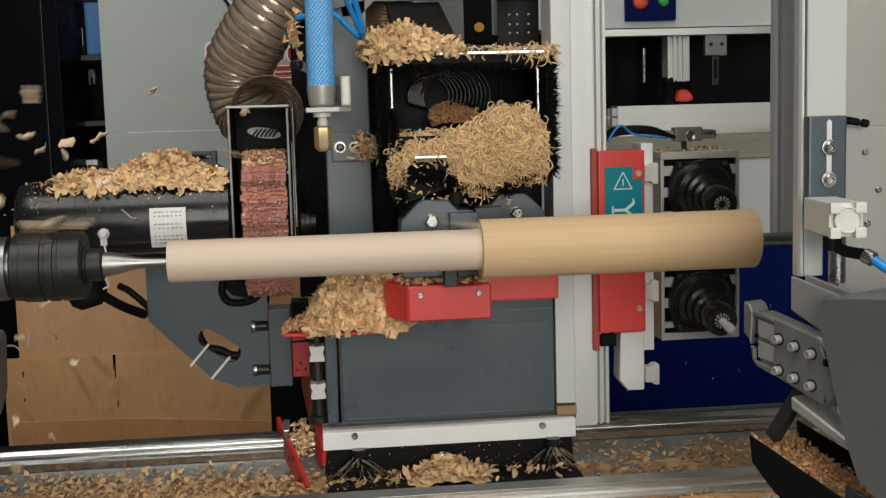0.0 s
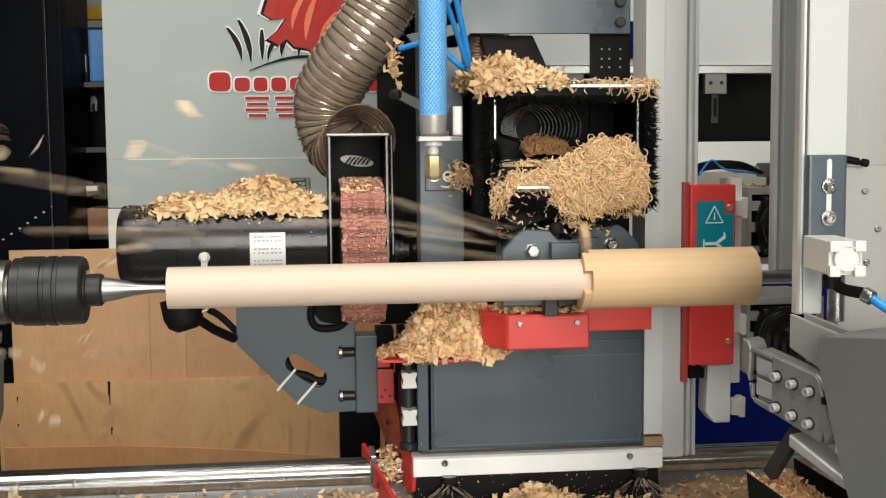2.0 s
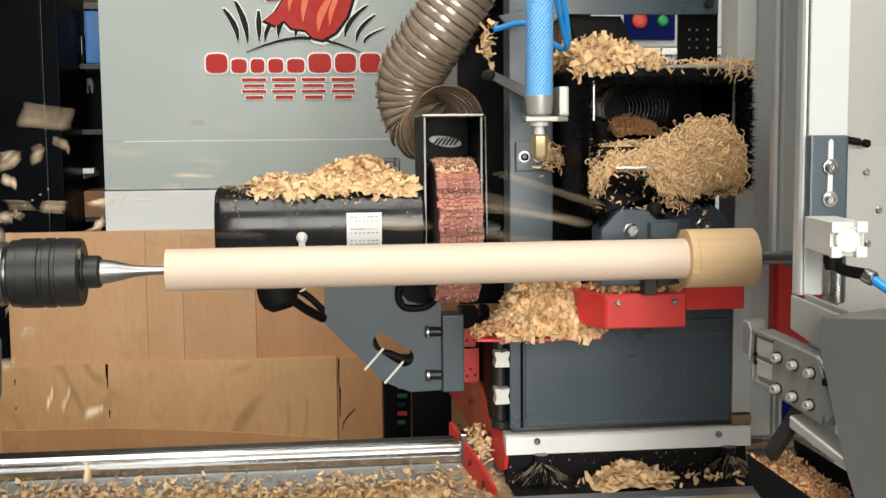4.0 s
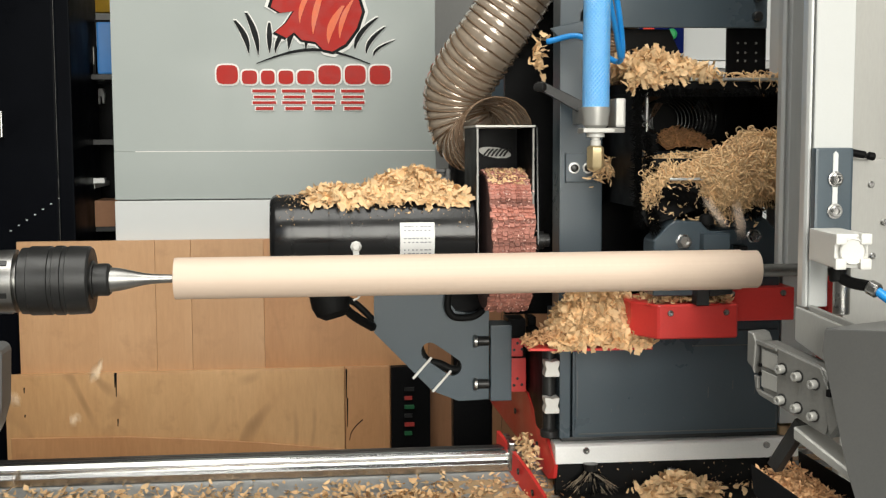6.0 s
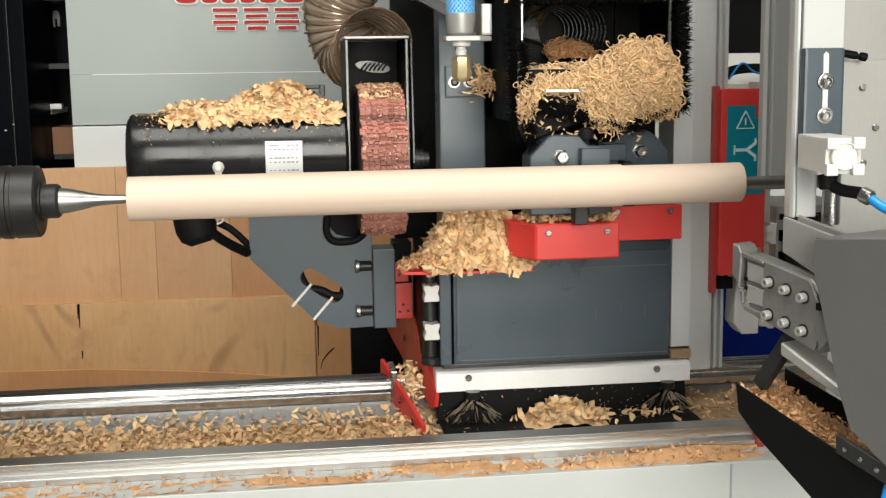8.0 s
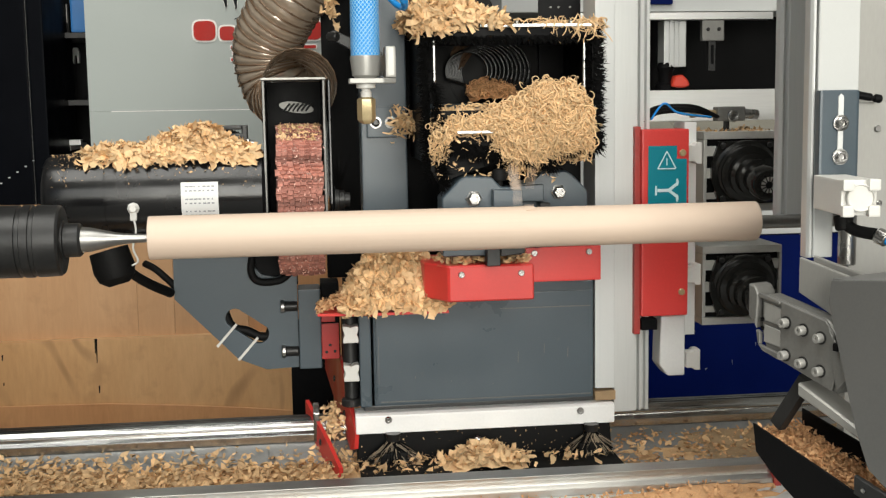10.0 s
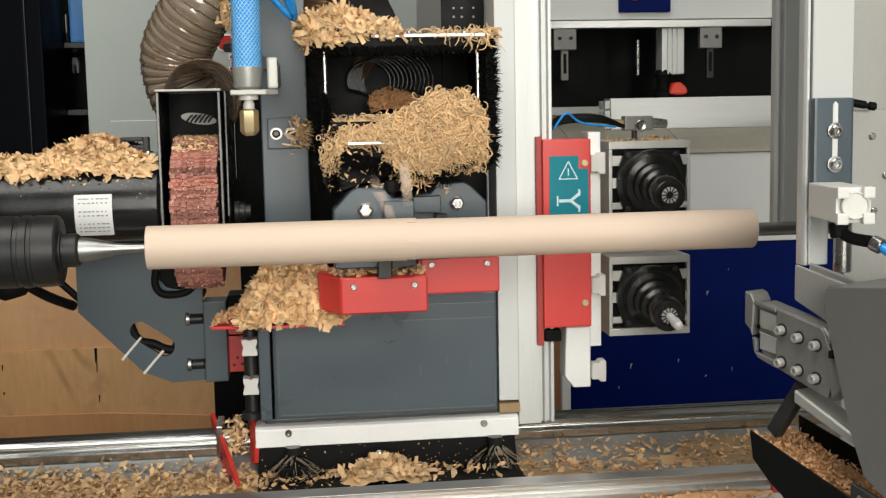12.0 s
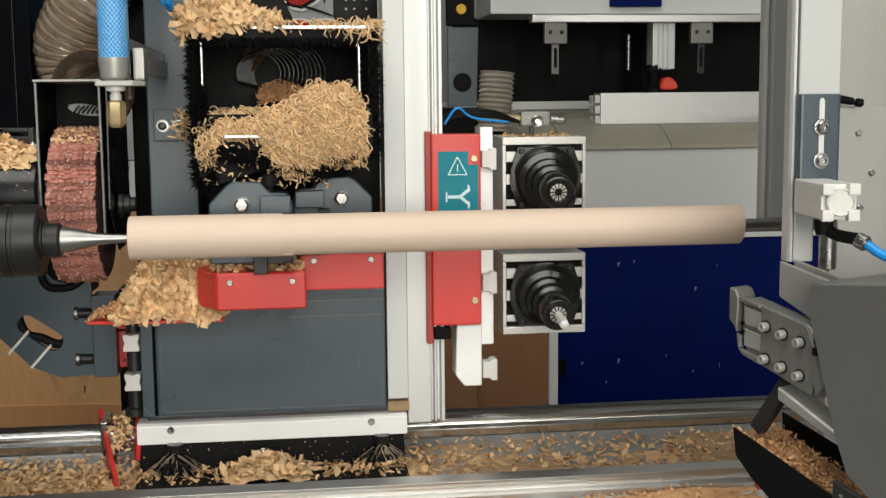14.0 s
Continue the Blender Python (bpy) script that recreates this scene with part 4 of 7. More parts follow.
def stave_mesh(name, r0, r1, a, length, material, n=6):
    """A slice of a ring, centred on its own middle."""
    mid = (r0 + r1) / 2
    bm = B()
    g = []
    for x in (-length / 2, length / 2):
        for r in (r0, r1):
            g.append([bm.verts.new((x, r * math.sin(u), r * math.cos(u) - mid)) for u in (a * (k / n - 0.5) for k in range(n + 1))])
    for k in range(n):
        bm.faces.new((g[1][k], g[1][k + 1], g[3][k + 1], g[3][k])).smooth = True
        bm.faces.new((g[0][k + 1], g[0][k], g[2][k], g[2][k + 1])).smooth = True
        bm.faces.new((g[0][k], g[0][k + 1], g[1][k + 1], g[1][k]))
        bm.faces.new((g[3][k], g[3][k + 1], g[2][k + 1], g[2][k]))
    for k in (0, n):
        bm.faces.new((g[0][k], g[1][k], g[3][k], g[2][k]))
    bmesh.ops.recalc_face_normals(bm, faces=bm.faces)
    bm.normal_update()
    for e in bm.edges:
        e.smooth = len(e.link_faces) == 2 and e.link_faces[0].normal.angle(e.link_faces[1].normal) < 0.7
    me = bpy.data.meshes.new(name)
    bm.to_mesh(me)
    bm.free()
    me.materials.append(material)
    return me, mid


def staves(name, r0, r1, x0, x1, rings, around, material):
    length = (x1 - x0) / rings
    me, mid = stave_mesh(name, r0, r1, 6.2831853 / around, length, material, 20)
    out = []
    for i in range(rings):
        for k in range(around):
            ob = new(name, me)
            ob.parent = WORK
            rest = Matrix.Translation((x0 + (i + 0.5) * length, 0, 0)) @ pose(0, 0, 0, 360 * k / around) @ Matrix.Translation((0, 0, mid))
            ob.matrix_basis = rest
            out.append((ob, x0 + i * length, length, rest))
    return out


ROUGH_PIECES = staves("rough_stave", R_FIRST + 0.0003, R_ROUGH, TIP, LENGTH, 36, 8, ROUGH)
SKIN_PIECES = staves("thin_shaving", R_FINAL + 0.0002, R_FIRST, KEPT, LENGTH, 48, 6, TURNED)


def flake_mesh(r):
    """A torn curled shaving, thin but solid."""
    bm = B()
    rows = []
    length, bend = r.uniform(0.020, 0.034), r.uniform(1.5, 4.5)
    for k in range(7):
        u = k / 6 - 0.5
        w = r.uniform(0.0030, 0.0075) * math.sqrt(1.1 - (1.8 * u) ** 2)
        c = r.uniform(-0.002, 0.002)
        rows.append([bm.verts.new((u * length, c + q * w, 0.0035 * math.cos(u * bend) + 0.0012 * math.sin(9 * u) + dz - 0.003)) for q, dz in ((-1, 0), (1, 0.0006), (1, 0.0012), (-1, 0.0006))])
    for a, b in zip(rows, rows[1:]):
        for i in range(4):
            bm.faces.new((a[i], a[(i + 1) % 4], b[(i + 1) % 4], b[i])).smooth = i % 2 == 0
    bm.faces.new(rows[0][::-1])
    bm.faces.new(rows[-1])
    bmesh.ops.recalc_face_normals(bm, faces=bm.faces)
    me = bpy.data.meshes.new("flying_shaving")
    bm.to_mesh(me)
    bm.free()
    me.materials.append(FLAKE)
    return me


def flakes(n):
    """Shavings that the first cut throws off; each lies inside the rough wood until its time."""
    r, out = random.Random(21), []
    shapes = [flake_mesh(r) for k in range(9)]
    for i in range(n):
        t0 = -0.75 + 6.1 * (i + r.random()) / n
        ob = new("flying_shaving", shapes[i % 9])
        ob.parent = WORK
        x = TIP + 0.0764 * max(0.0, t0) + 0.016
        rest = Matrix.Translation((min(x, LENGTH - 0.015), 0, 0)) @ pose(0, 0, 0, r.uniform(0, 360)) @ Matrix.Translation((0, 0, (R_FIRST + R_ROUGH) / 2))
        ob.matrix_basis = rest
        out.append((ob, t0, rest))
    return out


FLAKES = flakes(1500)


# ---- tailstock ----
def tailstock():
    t = thing("tail_centre", (0.9, 0, 1.0), "bright steel tail centre shaft in an aluminium profile", "lathe centre")
    b = B()
    lathe(b, (0.832, 0, 0.998), (1, 0, 0), [(0, 0.004), (0.004, 0.0085), (0.02, 0.0095), (0.135, 0.0095)], 24)
    part("shaft", b, STEELSHAFT, t)
    b = B()
    prism(b, [(0.878, 0.022), (0.882, 0.018), (0.884, 0.018), (0.886, 0.024), (0.889, 0.024), (0.891, 0.018), (0.919, 0.018), (0.921, 0.024), (0.924, 0.024), (0.926, 0.018), (0.930, 0.02), (0.930, 0.036), (0.878, 0.036)], "z", 0.997, 1.9, 0.0006)
    part("profile", b, ALU, t, "upright aluminium profile")
    t = thing("tail_post", (0.83, -0.3, 0.99), "white aluminium post with a slotted dark plate", "post")
    b = B()
    prism(b, [(0.7742, -0.337), (0.8215, -0.337), (0.8215, -0.321), (0.7742, -0.321)], "z", 1.0565, 1.9, 0.001)
    prism(b, [(0.7722, -0.337), (0.7950, -0.337), (0.7950, -0.321), (0.7722, -0.321)], "z", 0.9925, 1.0562, 0.001)
    part("white_post", b, POSTWHITE, t)
    b = B()
    prism(b, [(0.7655, -0.332), (0.7685, -0.336), (0.7715, -0.336), (0.7715, -0.318), (0.7655, -0.318)], "z", 0.992, 1.9, 0.0008)
    part("profile_edge", b, ALU, t)
    b = B()
    box(b, 0.7705, 0.8160, -0.351, -0.3375, 1.0557, 1.1790, bev=0.003)
    k = part("slotted_plate", b, SLATE, t, "dark grey slotted steel plate")
    b = B()
    prism(b, [(0.791, 1.10), (0.797, 1.10), (0.797, 1.172), (0.794, 1.175), (0.791, 1.172)], "y", -0.3525, -0.351, 0)
    part("slot", b, ALU, k, "bright adjusting slot")
    for z in (1.143, 1.106):
        b = B()
        lathe(b, (0.794, -0.3525, z), (0, -1, 0), [(0, 0.009), (0.0015, 0.009), (0.0016, 0.0068), (0.006, 0.0068), (0.0075, 0.0055), (0.0075, 0.0035), (0.004, 0.003)], 20)
        part("bolt", b, STEEL, k)
    b = B()
    box(b, 0.8225, 1.3, -0.3195, -0.30, 0.70, 1.1650, bev=0.002)
    part("side_plate", b, PLATE, t, "broad grey machined side plate")
    b = B()
    box(b, 0.8225, 1.3, -0.2995, -0.28, 1.1, 1.9, bev=0.002)
    part("upper_plate", b, PLATE, t)
    for x, z in ((0.853, 1.135), (0.857, 1.05), (0.87, 1.09)):
        b = B()
        lathe(b, (x, -0.3195, z), (0, -1, 0), [(0, 0.004), (0.002, 0.004), (0.003, 0.003)], 12)
        part("rivet", b, STEEL, t)
    b = B()
    cyl(b, (0.822, -0.330, 1.1735), (0.840, -0.331, 1.1700), 0.0045, 12)
    cyl(b, (0.842, -0.331, 1.1697), (0.851, -0.332, 1.1680), 0.0048, 12)
    cyl(b, (0.815, -0.330, 1.1720), (0.848, -0.331, 1.1670), 0.0020, 10)
    part("black_pin", b, BLACK, t)
    b = B()
    cyl(b, (0.806, -0.35, 0.985), (0.806, -0.35, 1.06), 0.010, 20)
    part("guide_rod", b, STEEL, t)
    # pneumatic cylinder, end on
    t = thing("air_cylinder", (0.785, -0.40, 1.045), "white square pneumatic cylinder with a blue air hose", "cylinder")
    m = pose(0.778, -0.405, 1.068, 0, 0, -6.3)
    b = B()
    box(b, -0.0185, 0.0185, -0.036, 0.054, -0.0185, 0.0185, 0.002, m)
    part("barrel", b, PLASTIC, t)
    b = B()
    for sx in (-1, 1):
        for sz in (-1, 1):
            box(b, sx * 0.0135 - 0.006, sx * 0.0135 + 0.006, -0.045, -0.036, sz * 0.0135 - 0.006, sz * 0.0135 + 0.006, 0.002, m)
    part("end_cap", b, PLASTIC, t)
    b = B()
    t2 = B()
    lathe(t2, (0, -0.036, 0), (0, -1, 0), [(0, 0.0145), (0.006, 0.0145), (0.007, 0.0135), (0.005, 0.0125)], 28)
    merge(b, t2, m)
    part("round_face", b, PLASTIC, t)
    b = B()
    tube(b, [(0.782, -0.40, 1.046), (0.782, -0.40, 1.036), (0.788, -0.41, 1.030), (0.800, -0.43, 1.028)], 0.0065, 14, 6)
    cyl(b, (0.778, -0.398, 1.030), (0.776, -0.396, 1.046), 0.008, 14)
    part("elbow_fitting", b, RUBBER, t)
    b = B()
    cyl(b, (0.800, -0.43, 1.028), (0.807, -0.44, 1.023), 0.0085, 16)
    part("fitting_ring", b, STEEL, t)
    b = B()
    tube(b, [(0.805, -0.437, 1.0245), (0.82, -0.455, 1.012), (0.85, -0.47, 1.004), (0.90, -0.48, 1.00), (1.0, -0.48, 1.0)], 0.0052, 12, 8)
    part("blue_hose", b, AIRBLUE, t)


tailstock()


def steady_arm():
    """The gripping arm that reaches from the tailstock towards the operator; its own x runs along it."""
    t = thing("gripper_arm", (0.732, -0.372, 0.909), "grey cast gripper arm with six bolts", "machine arm", turn=-66.4)
    b = B()
    prism(b, [(-0.041, 0.041), (-0.036, 0.045), (0.055, 0.028), (0.068, 0.015), (0.084, -0.027), (0.070, -0.050), (-0.034, -0.018), (-0.041, 0.002)], "y", -0.002, 0.022, 0.003)
    plate = part("plate", b, CAST, t, local=True)
    b = B()                                       # raised face and rim round the sunk window
    prism(b, [(-0.009, 0.0405), (0.055, 0.028), (0.066, 0.014), (0.070, -0.030), (0.064, -0.046), (-0.009, -0.0255)], "y", -0.0055, -0.0022, 0.001)
    part("raised_face", b, CAST, plate, local=True)
    for pts in ([(-0.041, 0.0465), (-0.009, 0.0405), (-0.009, 0.0365), (-0.041, 0.0410)], [(-0.041, -0.012), (-0.009, -0.0185), (-0.009, -0.0255), (-0.035, -0.0185)],
                [(-0.044, 0.004), (-0.0375, 0.002), (-0.0375, -0.012), (-0.041, -0.012)]):
        b = B()
        prism(b, pts, "y", -0.0072, -0.0022, 0.0008)
        part("rim", b, CAST, plate, local=True)
    for z0, z1 in ((0.0125, 0.036), (-0.012, 0.0110)):
        b = B()
        prism(b, [(-0.035, z0 + 0.003), (-0.0095, z0), (-0.0095, z1 - 0.004), (-0.035, z1)], "y", -0.0042, -0.0021, 0.0008)
        part("jaw_insert", b, PLATE, t, "pale jaw insert", local=True)
    for z in (0.0165, 0.0065):
        b = B()
        box(b, -0.0375, -0.0335, -0.0062, -0.0043, z - 0.0022, z + 0.0022, bev=0.0005)
        part("insert_peg", b, BLACK, t, local=True)
    for i in range(3):
        for z in (0.018, -0.018):
            u, zc = i * 0.0245, z - 0.0045 * i
            b = B()
            lathe(b, (u, -0.0057, zc), (0, -1, 0), [(0, 0.0072), (0.0006, 0.0072)], 18)
            w = part("washer", b, BLACKSTEEL, t, local=True)
            b = B()
            lathe(b, (u, -0.0064, zc), (0, -1, 0), [(0, 0.0052), (0.0070, 0.0052), (0.0082, 0.0044), (0.0082, 0.0022), (0.006, 0.002)], 18)
            part("bolt", b, PLATE, t, local=True)
    for y in (0.012, 0.034):
        b = B()
        prism(b, [(0.0, 0.089), (0.075, 0.074), (0.075, 0.02), (0.0, 0.05)], "y", y, y + 0.005, 0.001)
        part("fin_plate", b, PLATE, t, "thin grey guide plate", local=True)
    b = B()
    prism(b, [(0.014, -0.046), (0.107, -0.083), (0.107, -0.094), (0.014, -0.061)], "y", -0.002, 0.03, 0.002)
    part("lower_bar", b, PLATE, t, local=True)
    b = B()
    prism(b, [(-0.056, 0.055), (-0.046, 0.053), (-0.041, 0.0445), (-0.044, 0.004), (-0.048, 0.012), (-0.056, 0.018)], "y", -0.0072, 0.020, 0.0015)
    part("hooked_end", b, CAST, t, local=True)
    b = B()
    prism(b, [(0.060, 0.022), (0.082, -0.012), (0.086, -0.03), (0.072, -0.045), (0.066, -0.02)], "y", -0.0075, -0.0045, 0.001)
    part("weld_seam", b, CAST, t, "grey weld seam", local=True)
    b = B()
    box(b, 0.072, 0.078, -0.014, -0.004, 0.0, 0.008, bev=0.001)
    part("plug", b, BLACK, t, local=True)
    b = B()
    box(b, -0.008, 0.008, 0.010, 0.022, -0.075, 0.0, 0.001, pose(0.012, 0, -0.045, 0, 34, 0))
    part("strut", b, BLACKSTEEL, t, local=True)
    t = thing("sheet_cover", (0.75, -0.43, 0.78), "grey folded sheet-metal cover", "cover", turn=-66.4)
    o = Vector((0.728, -0.372, 0.91)) - Vector((0.75, -0.43, 0.78))
    o = pose(0, 0, 0, 0, 0, 66.4) @ o
    b = B()
    prism(b, [(0.071 + o.x, 0.073 + o.z), (0.30 + o.x, 0.10 + o.z), (0.30 + o.x, -0.22 + o.z), (0.145 + o.x, -0.128 + o.z), (0.124 + o.x, -0.115 + o.z), (0.107 + o.x, -0.077 + o.z), (0.068 + o.x, 0.049 + o.z)], "y", -0.012 + o.y, -0.008 + o.y, 0.0008)
    part("side_sheet", b, COVER, t, local=True)
    b = B()
    prism(b, [(0.071 + o.x, -0.010 + o.y), (0.30 + o.x, -0.010 + o.y), (0.30 + o.x, 0.2 + o.y), (0.071 + o.x, 0.2 + o.y)], "z", 0.072 + o.z, 0.075 + o.z, 0.0006)
    part("top_sheet", b, COVER, t, local=True)
    # chip hopper under the arm
    t = thing("chip_hopper", (0.72, -0.36, 0.70), "black sheet chip hopper full of brown dust", "hopper", turn=-66.4)
    o = pose(0, 0, 0, 0, 0, 66.4) @ (Vector((0.728, -0.372, 0.91)) - Vector((0.72, -0.36, 0.70)))
    b = B()
    prism(b, [(-0.045 + o.x, -0.106 + o.z), (0.105 + o.x, -0.148 + o.z), (0.26 + o.x, -0.185 + o.z), (0.26 + o.x, -0.30 + o.z), (0.10 + o.x, -0.225 + o.z), (-0.015 + o.x, -0.158 + o.z), (-0.04 + o.x, -0.138 + o.z)], "y", -0.003 + o.y, 0.0 + o.y, 0.0006)
    part("front_sheet", b, BLACK, t, local=True)
    b = B()
    prism(b, [(-0.045 + o.x, -0.100 + o.z), (-0.042 + o.x, -0.145 + o.z), (0.26 + o.x, -0.26 + o.z), (0.26 + o.x, -0.175 + o.z)], "y", 0.075 + o.y, 0.078 + o.y, 0.0006)
    part("rear_sheet", b, BLACK, t, local=True)
    b = B()
    prism(b, [(0.105 + o.x, -0.126 + o.z), (0.26 + o.x, -0.165 + o.z), (0.26 + o.x, -0.185 + o.z), (0.105 + o.x, -0.146 + o.z)], "y", -0.010 + o.y, -0.004 + o.y, 0.001)
    k = part("hinge_strip", b, BLACKSTEEL, t, local=True)
    for i in range(4):
        b = B()
        lathe(b, (0.118 + i * 0.02 + o.x, -0.010 + o.y, -0.139 - i * 0.0052 + o.z), (0, -1, 0), [(0, 0.003), (0.0015, 0.003), (0.0025, 0.0018)], 10)
        part("screw", b, STEEL, k, local=True)
    m = pose(0.728, -0.372, 0.91, 0, 0, -66.4)

    def top(u, v):
        return -0.114 - 0.27 * (u + 0.045) - 0.006 * abs(v - 0.04) / 0.04 + 0.006 * noise.noise((u * 30, v * 30, 0))
    ex = heap(-0.042, 0.125, 0.003, 0.073, top, 40, 16)
    P, N = strew(1500, -0.050, 0.12, 0.003, 0.073, top, 0.003)
    mm = np.array(m)
    P = P @ mm[:3, :3].T + mm[:3, 3]
    shavings("hopper_dust", P, N, 0.006, 1.0, 0.5, DUST, "fine brown wood dust heaped in the hopper", ([tuple(m @ Vector(v)) for v in ex[0]], ex[1]), 2)
    b = B()
    tube(b, [(0.80, -0.52, 0.755), (0.792, -0.525, 0.73), (0.785, -0.53, 0.69), (0.78, -0.53, 0.62)], 0.0065, 14, 8)
    solid("lower_blue_hose", b, AIRBLUE, "blue air hose hanging below the hopper", "hose")


steady_arm()


# ---- the carriage and what rides on it (drawn where it stands at the start) ----
RIDERS = []


def ride(ob):
    RIDERS.append(ob)
    return ob


def carriage():
    t = ride(thing("lathe_carriage", (0.42, 0.3, 0.66), "slate grey lathe carriage with a white guide beam", "machine carriage"))
    b = B()
    box(b, 0.236, 0.587, 0.222, 0.44, 0.700, 0.890, bev=0.003)
    part("body", b, SLATE, t)
    b = B()
    box(b, 0.240, 0.585, 0.2185, 0.2215, 0.706, 0.874, bev=0.001)
    k0 = part("front_cover", b, SLATE, t)
    for x, z0, z1 in ((0.464, 0.761, 0.780), (0.506, 0.775, 0.791), (0.544, 0.766, 0.785), (0.423, 0.727, 0.731), (0.300, 0.742, 0.747), (0.357, 0.735, 0.738), (0.582, 0.712, 0.752), (0.243, 0.735, 0.812)):
        b = B()
        prism(b, [(x, z0), (x + 0.0009, z0 + 0.001), (x + 0.0013, z1), (x + 0.0004, z1 - 0.001)], "y", 0.2180, 0.2184, 0)
        part("scratch", b, COVER, k0, "pale scratch")
    b = B()
    box(b, 0.436, 0.581, 0.2172, 0.2184, 0.8485, 0.8500, bev=0)
    part("chipped_lip", b, COVER, k0, "worn pale lip")
    b = B()
    box(b, 0.246, 0.582, 0.2172, 0.2184, 0.7062, 0.7078, bev=0)
    part("chipped_lip", b, COVER, k0, "worn pale lip")
    socket_screw((0.252, 0.2185, 0.850), (0, -1, 0), 0.004, k0, STEEL)
    b = B()
    box(b, 0.214, 0.232, 0.219, 0.40, 0.700, 0.850, bev=0.002)
    part("end_plate", b, SLATE, t)
    b = B()
    prism(b, [(0.207, 0.660), (0.249, 0.660), (0.249, 0.692), (0.213, 0.692), (0.207, 0.688)], "x", 0.205, 0.618, 0.001)
    k = part("guide_beam", b, ALUW, t, "white aluminium guide beam")
    for x in (0.256, 0.562):
        socket_screw((x, 0.207, 0.682), (0, -1, 0), 0.0055, k, STEEL)
    b = B()
    box(b, 0.22, 0.60, 0.23, 0.42, 0.667, 0.699, bev=0.002)
    part("base_plate", b, BLACKSTEEL, t)
    # two white nylon rollers
    for z in (0.817, 0.756):
        b = B()
        prism(b, [(0.189, z - 0.013), (0.213, z - 0.013), (0.213, z - 0.007), (0.2105, z), (0.213, z + 0.007), (0.213, z + 0.013), (0.206, z + 0.013), (0.201, z + 0.011), (0.196, z + 0.013), (0.189, z + 0.013), (0.189, z + 0.007), (0.1915, z), (0.189, z - 0.007)], "y", 0.215, 0.24, 0.0008)
        part("roller_block", b, PLASTIC, t, "white nylon roller block")
    b = B()
    cyl(b, (0.201, 0.245, 0.70), (0.201, 0.245, 0.86), 0.011, 18)
    cyl(b, (0.201, 0.236, 0.700), (0.201, 0.236, 0.712), 0.016, 18)
    part("guide_pin", b, BLACKSTEEL, t)
    # upright profile
    b = B()
    box(b, 0.590, 0.6215, 0.222, 0.30, 0.713, 1.75, bev=0.0015)
    part("white_post", b, WHITEPANEL, t, "white upright post")
    b = B()
    prism(b, [(0.622, 0.226), (0.6585, 0.226), (0.6585, 0.232), (0.660, 0.238), (0.663, 0.238), (0.6645, 0.230), (0.668, 0.230), (0.6695, 0.240), (0.674, 0.240), (0.6755, 0.232), (0.681, 0.232), (0.681, 0.32), (0.622, 0.32)], "z", 0.672, 1.75, 0.0006)
    part("profile", b, ALU, t, "upright aluminium profile")
    b = B()
    box(b, 0.589, 0.623, 0.218, 0.26, 0.694, 0.709, bev=0.002)
    part("foot_block", b, FILM, t, "foot block caked with brown dust")
    # dark column, top plate and perforated plate
    b = B()
    box(b, 0.229, 0.302, 0.30, 0.36, 0.88, 1.60, bev=0.002)
    part("dark_column", b, SLATE, t)
    b = B()
    box(b, 0.238, 0.290, 0.292, 0.2995, 1.118, 1.167, bev=0.002)
    k = part("clamp_plate", b, SLATE, t)
    for x in (0.252, 0.276):
        b = B()
        lathe(b, (x, 0.292, 1.142), (0, -1, 0), [(0, 0.0095), (0.0015, 0.0095), (0.0016, 0.0075)], 18)
        part("washer", b, STEEL, k)
        b = B()
        lathe(b, (x, 0.2905, 1.142), (0, -1, 0), [(0, 0.0065), (0.004, 0.0065), (0.005, 0.005), (0.005, 0.003), (0.002, 0.003)], 18)
        part("bolt", b, OILED, k)
    b = B()
    prism(b, [(0.285, 1.75), (0.585, 1.75), (0.585, 1.376), (0.316, 1.376), (0.292, 1.352), (0.262, 1.352), (0.262, 1.40), (0.285, 1.43)], "y", 0.300, 0.306, 0.001)
    k = part("top_plate", b, SLATE, t, "slate grey top plate")
    for z in (1.395, 1.428, 1.47):
        b = B()
        cyl(b, (0.566, 0.300, z), (0.566, 0.288, z), 0.0085, 18)
        part("bolt", b, BLACKSTEEL, k)
    b = B()
    box(b, 0.520, 0.5895, 0.315, 0.32, 0.96, 1.75, bev=0.001)
    k = part("perforated_plate", b, BLACK, t, "black perforated plate")
    for x in (0.540, 0.553, 0.572):
        for z in (1.322, 1.336, 1.352):
            b = B()
            cyl(b, (x, 0.3155, z), (x, 0.314, z), 0.002, 8)
            part("hole_rim", b, CAST, k)
    b = B()
    prism(b, [(0.335, 1.376), (0.425, 1.376), (0.465, 1.29), (0.36, 1.29)], "y", 0.33, 0.335, 0.001)
    part("rubber_flap", b, RUBBER, t)
    b = B()
    box(b, 0.30, 0.59, 0.42, 0.44, 0.88, 1.30, bev=0.002)
    part("rear_plate", b, BLACK, t)
    # swivel arms beside the duct
    b = B()
    prism(b, [(0.183, 1.283), (0.190, 1.285), (0.262, 1.250), (0.262, 1.228), (0.190, 1.268), (0.183, 1.268)], "y", 0.255, 0.262, 0.001)
    part("swivel_arm", b, BLACKSTEEL, t)
    b = B()
    prism(b, [(0.205, 1.37), (0.212, 1.372), (0.30, 1.392), (0.30, 1.375), (0.22, 1.352)], "y", 0.262, 0.268, 0.001)
    part("swivel_arm", b, SLATE, t)
    b = B()
    cyl(b, (0.180, 0.262, 1.275), (0.194, 0.250, 1.275), 0.007, 14)
    part("arm_bolt", b, BLACKSTEEL, t)
    b = B()
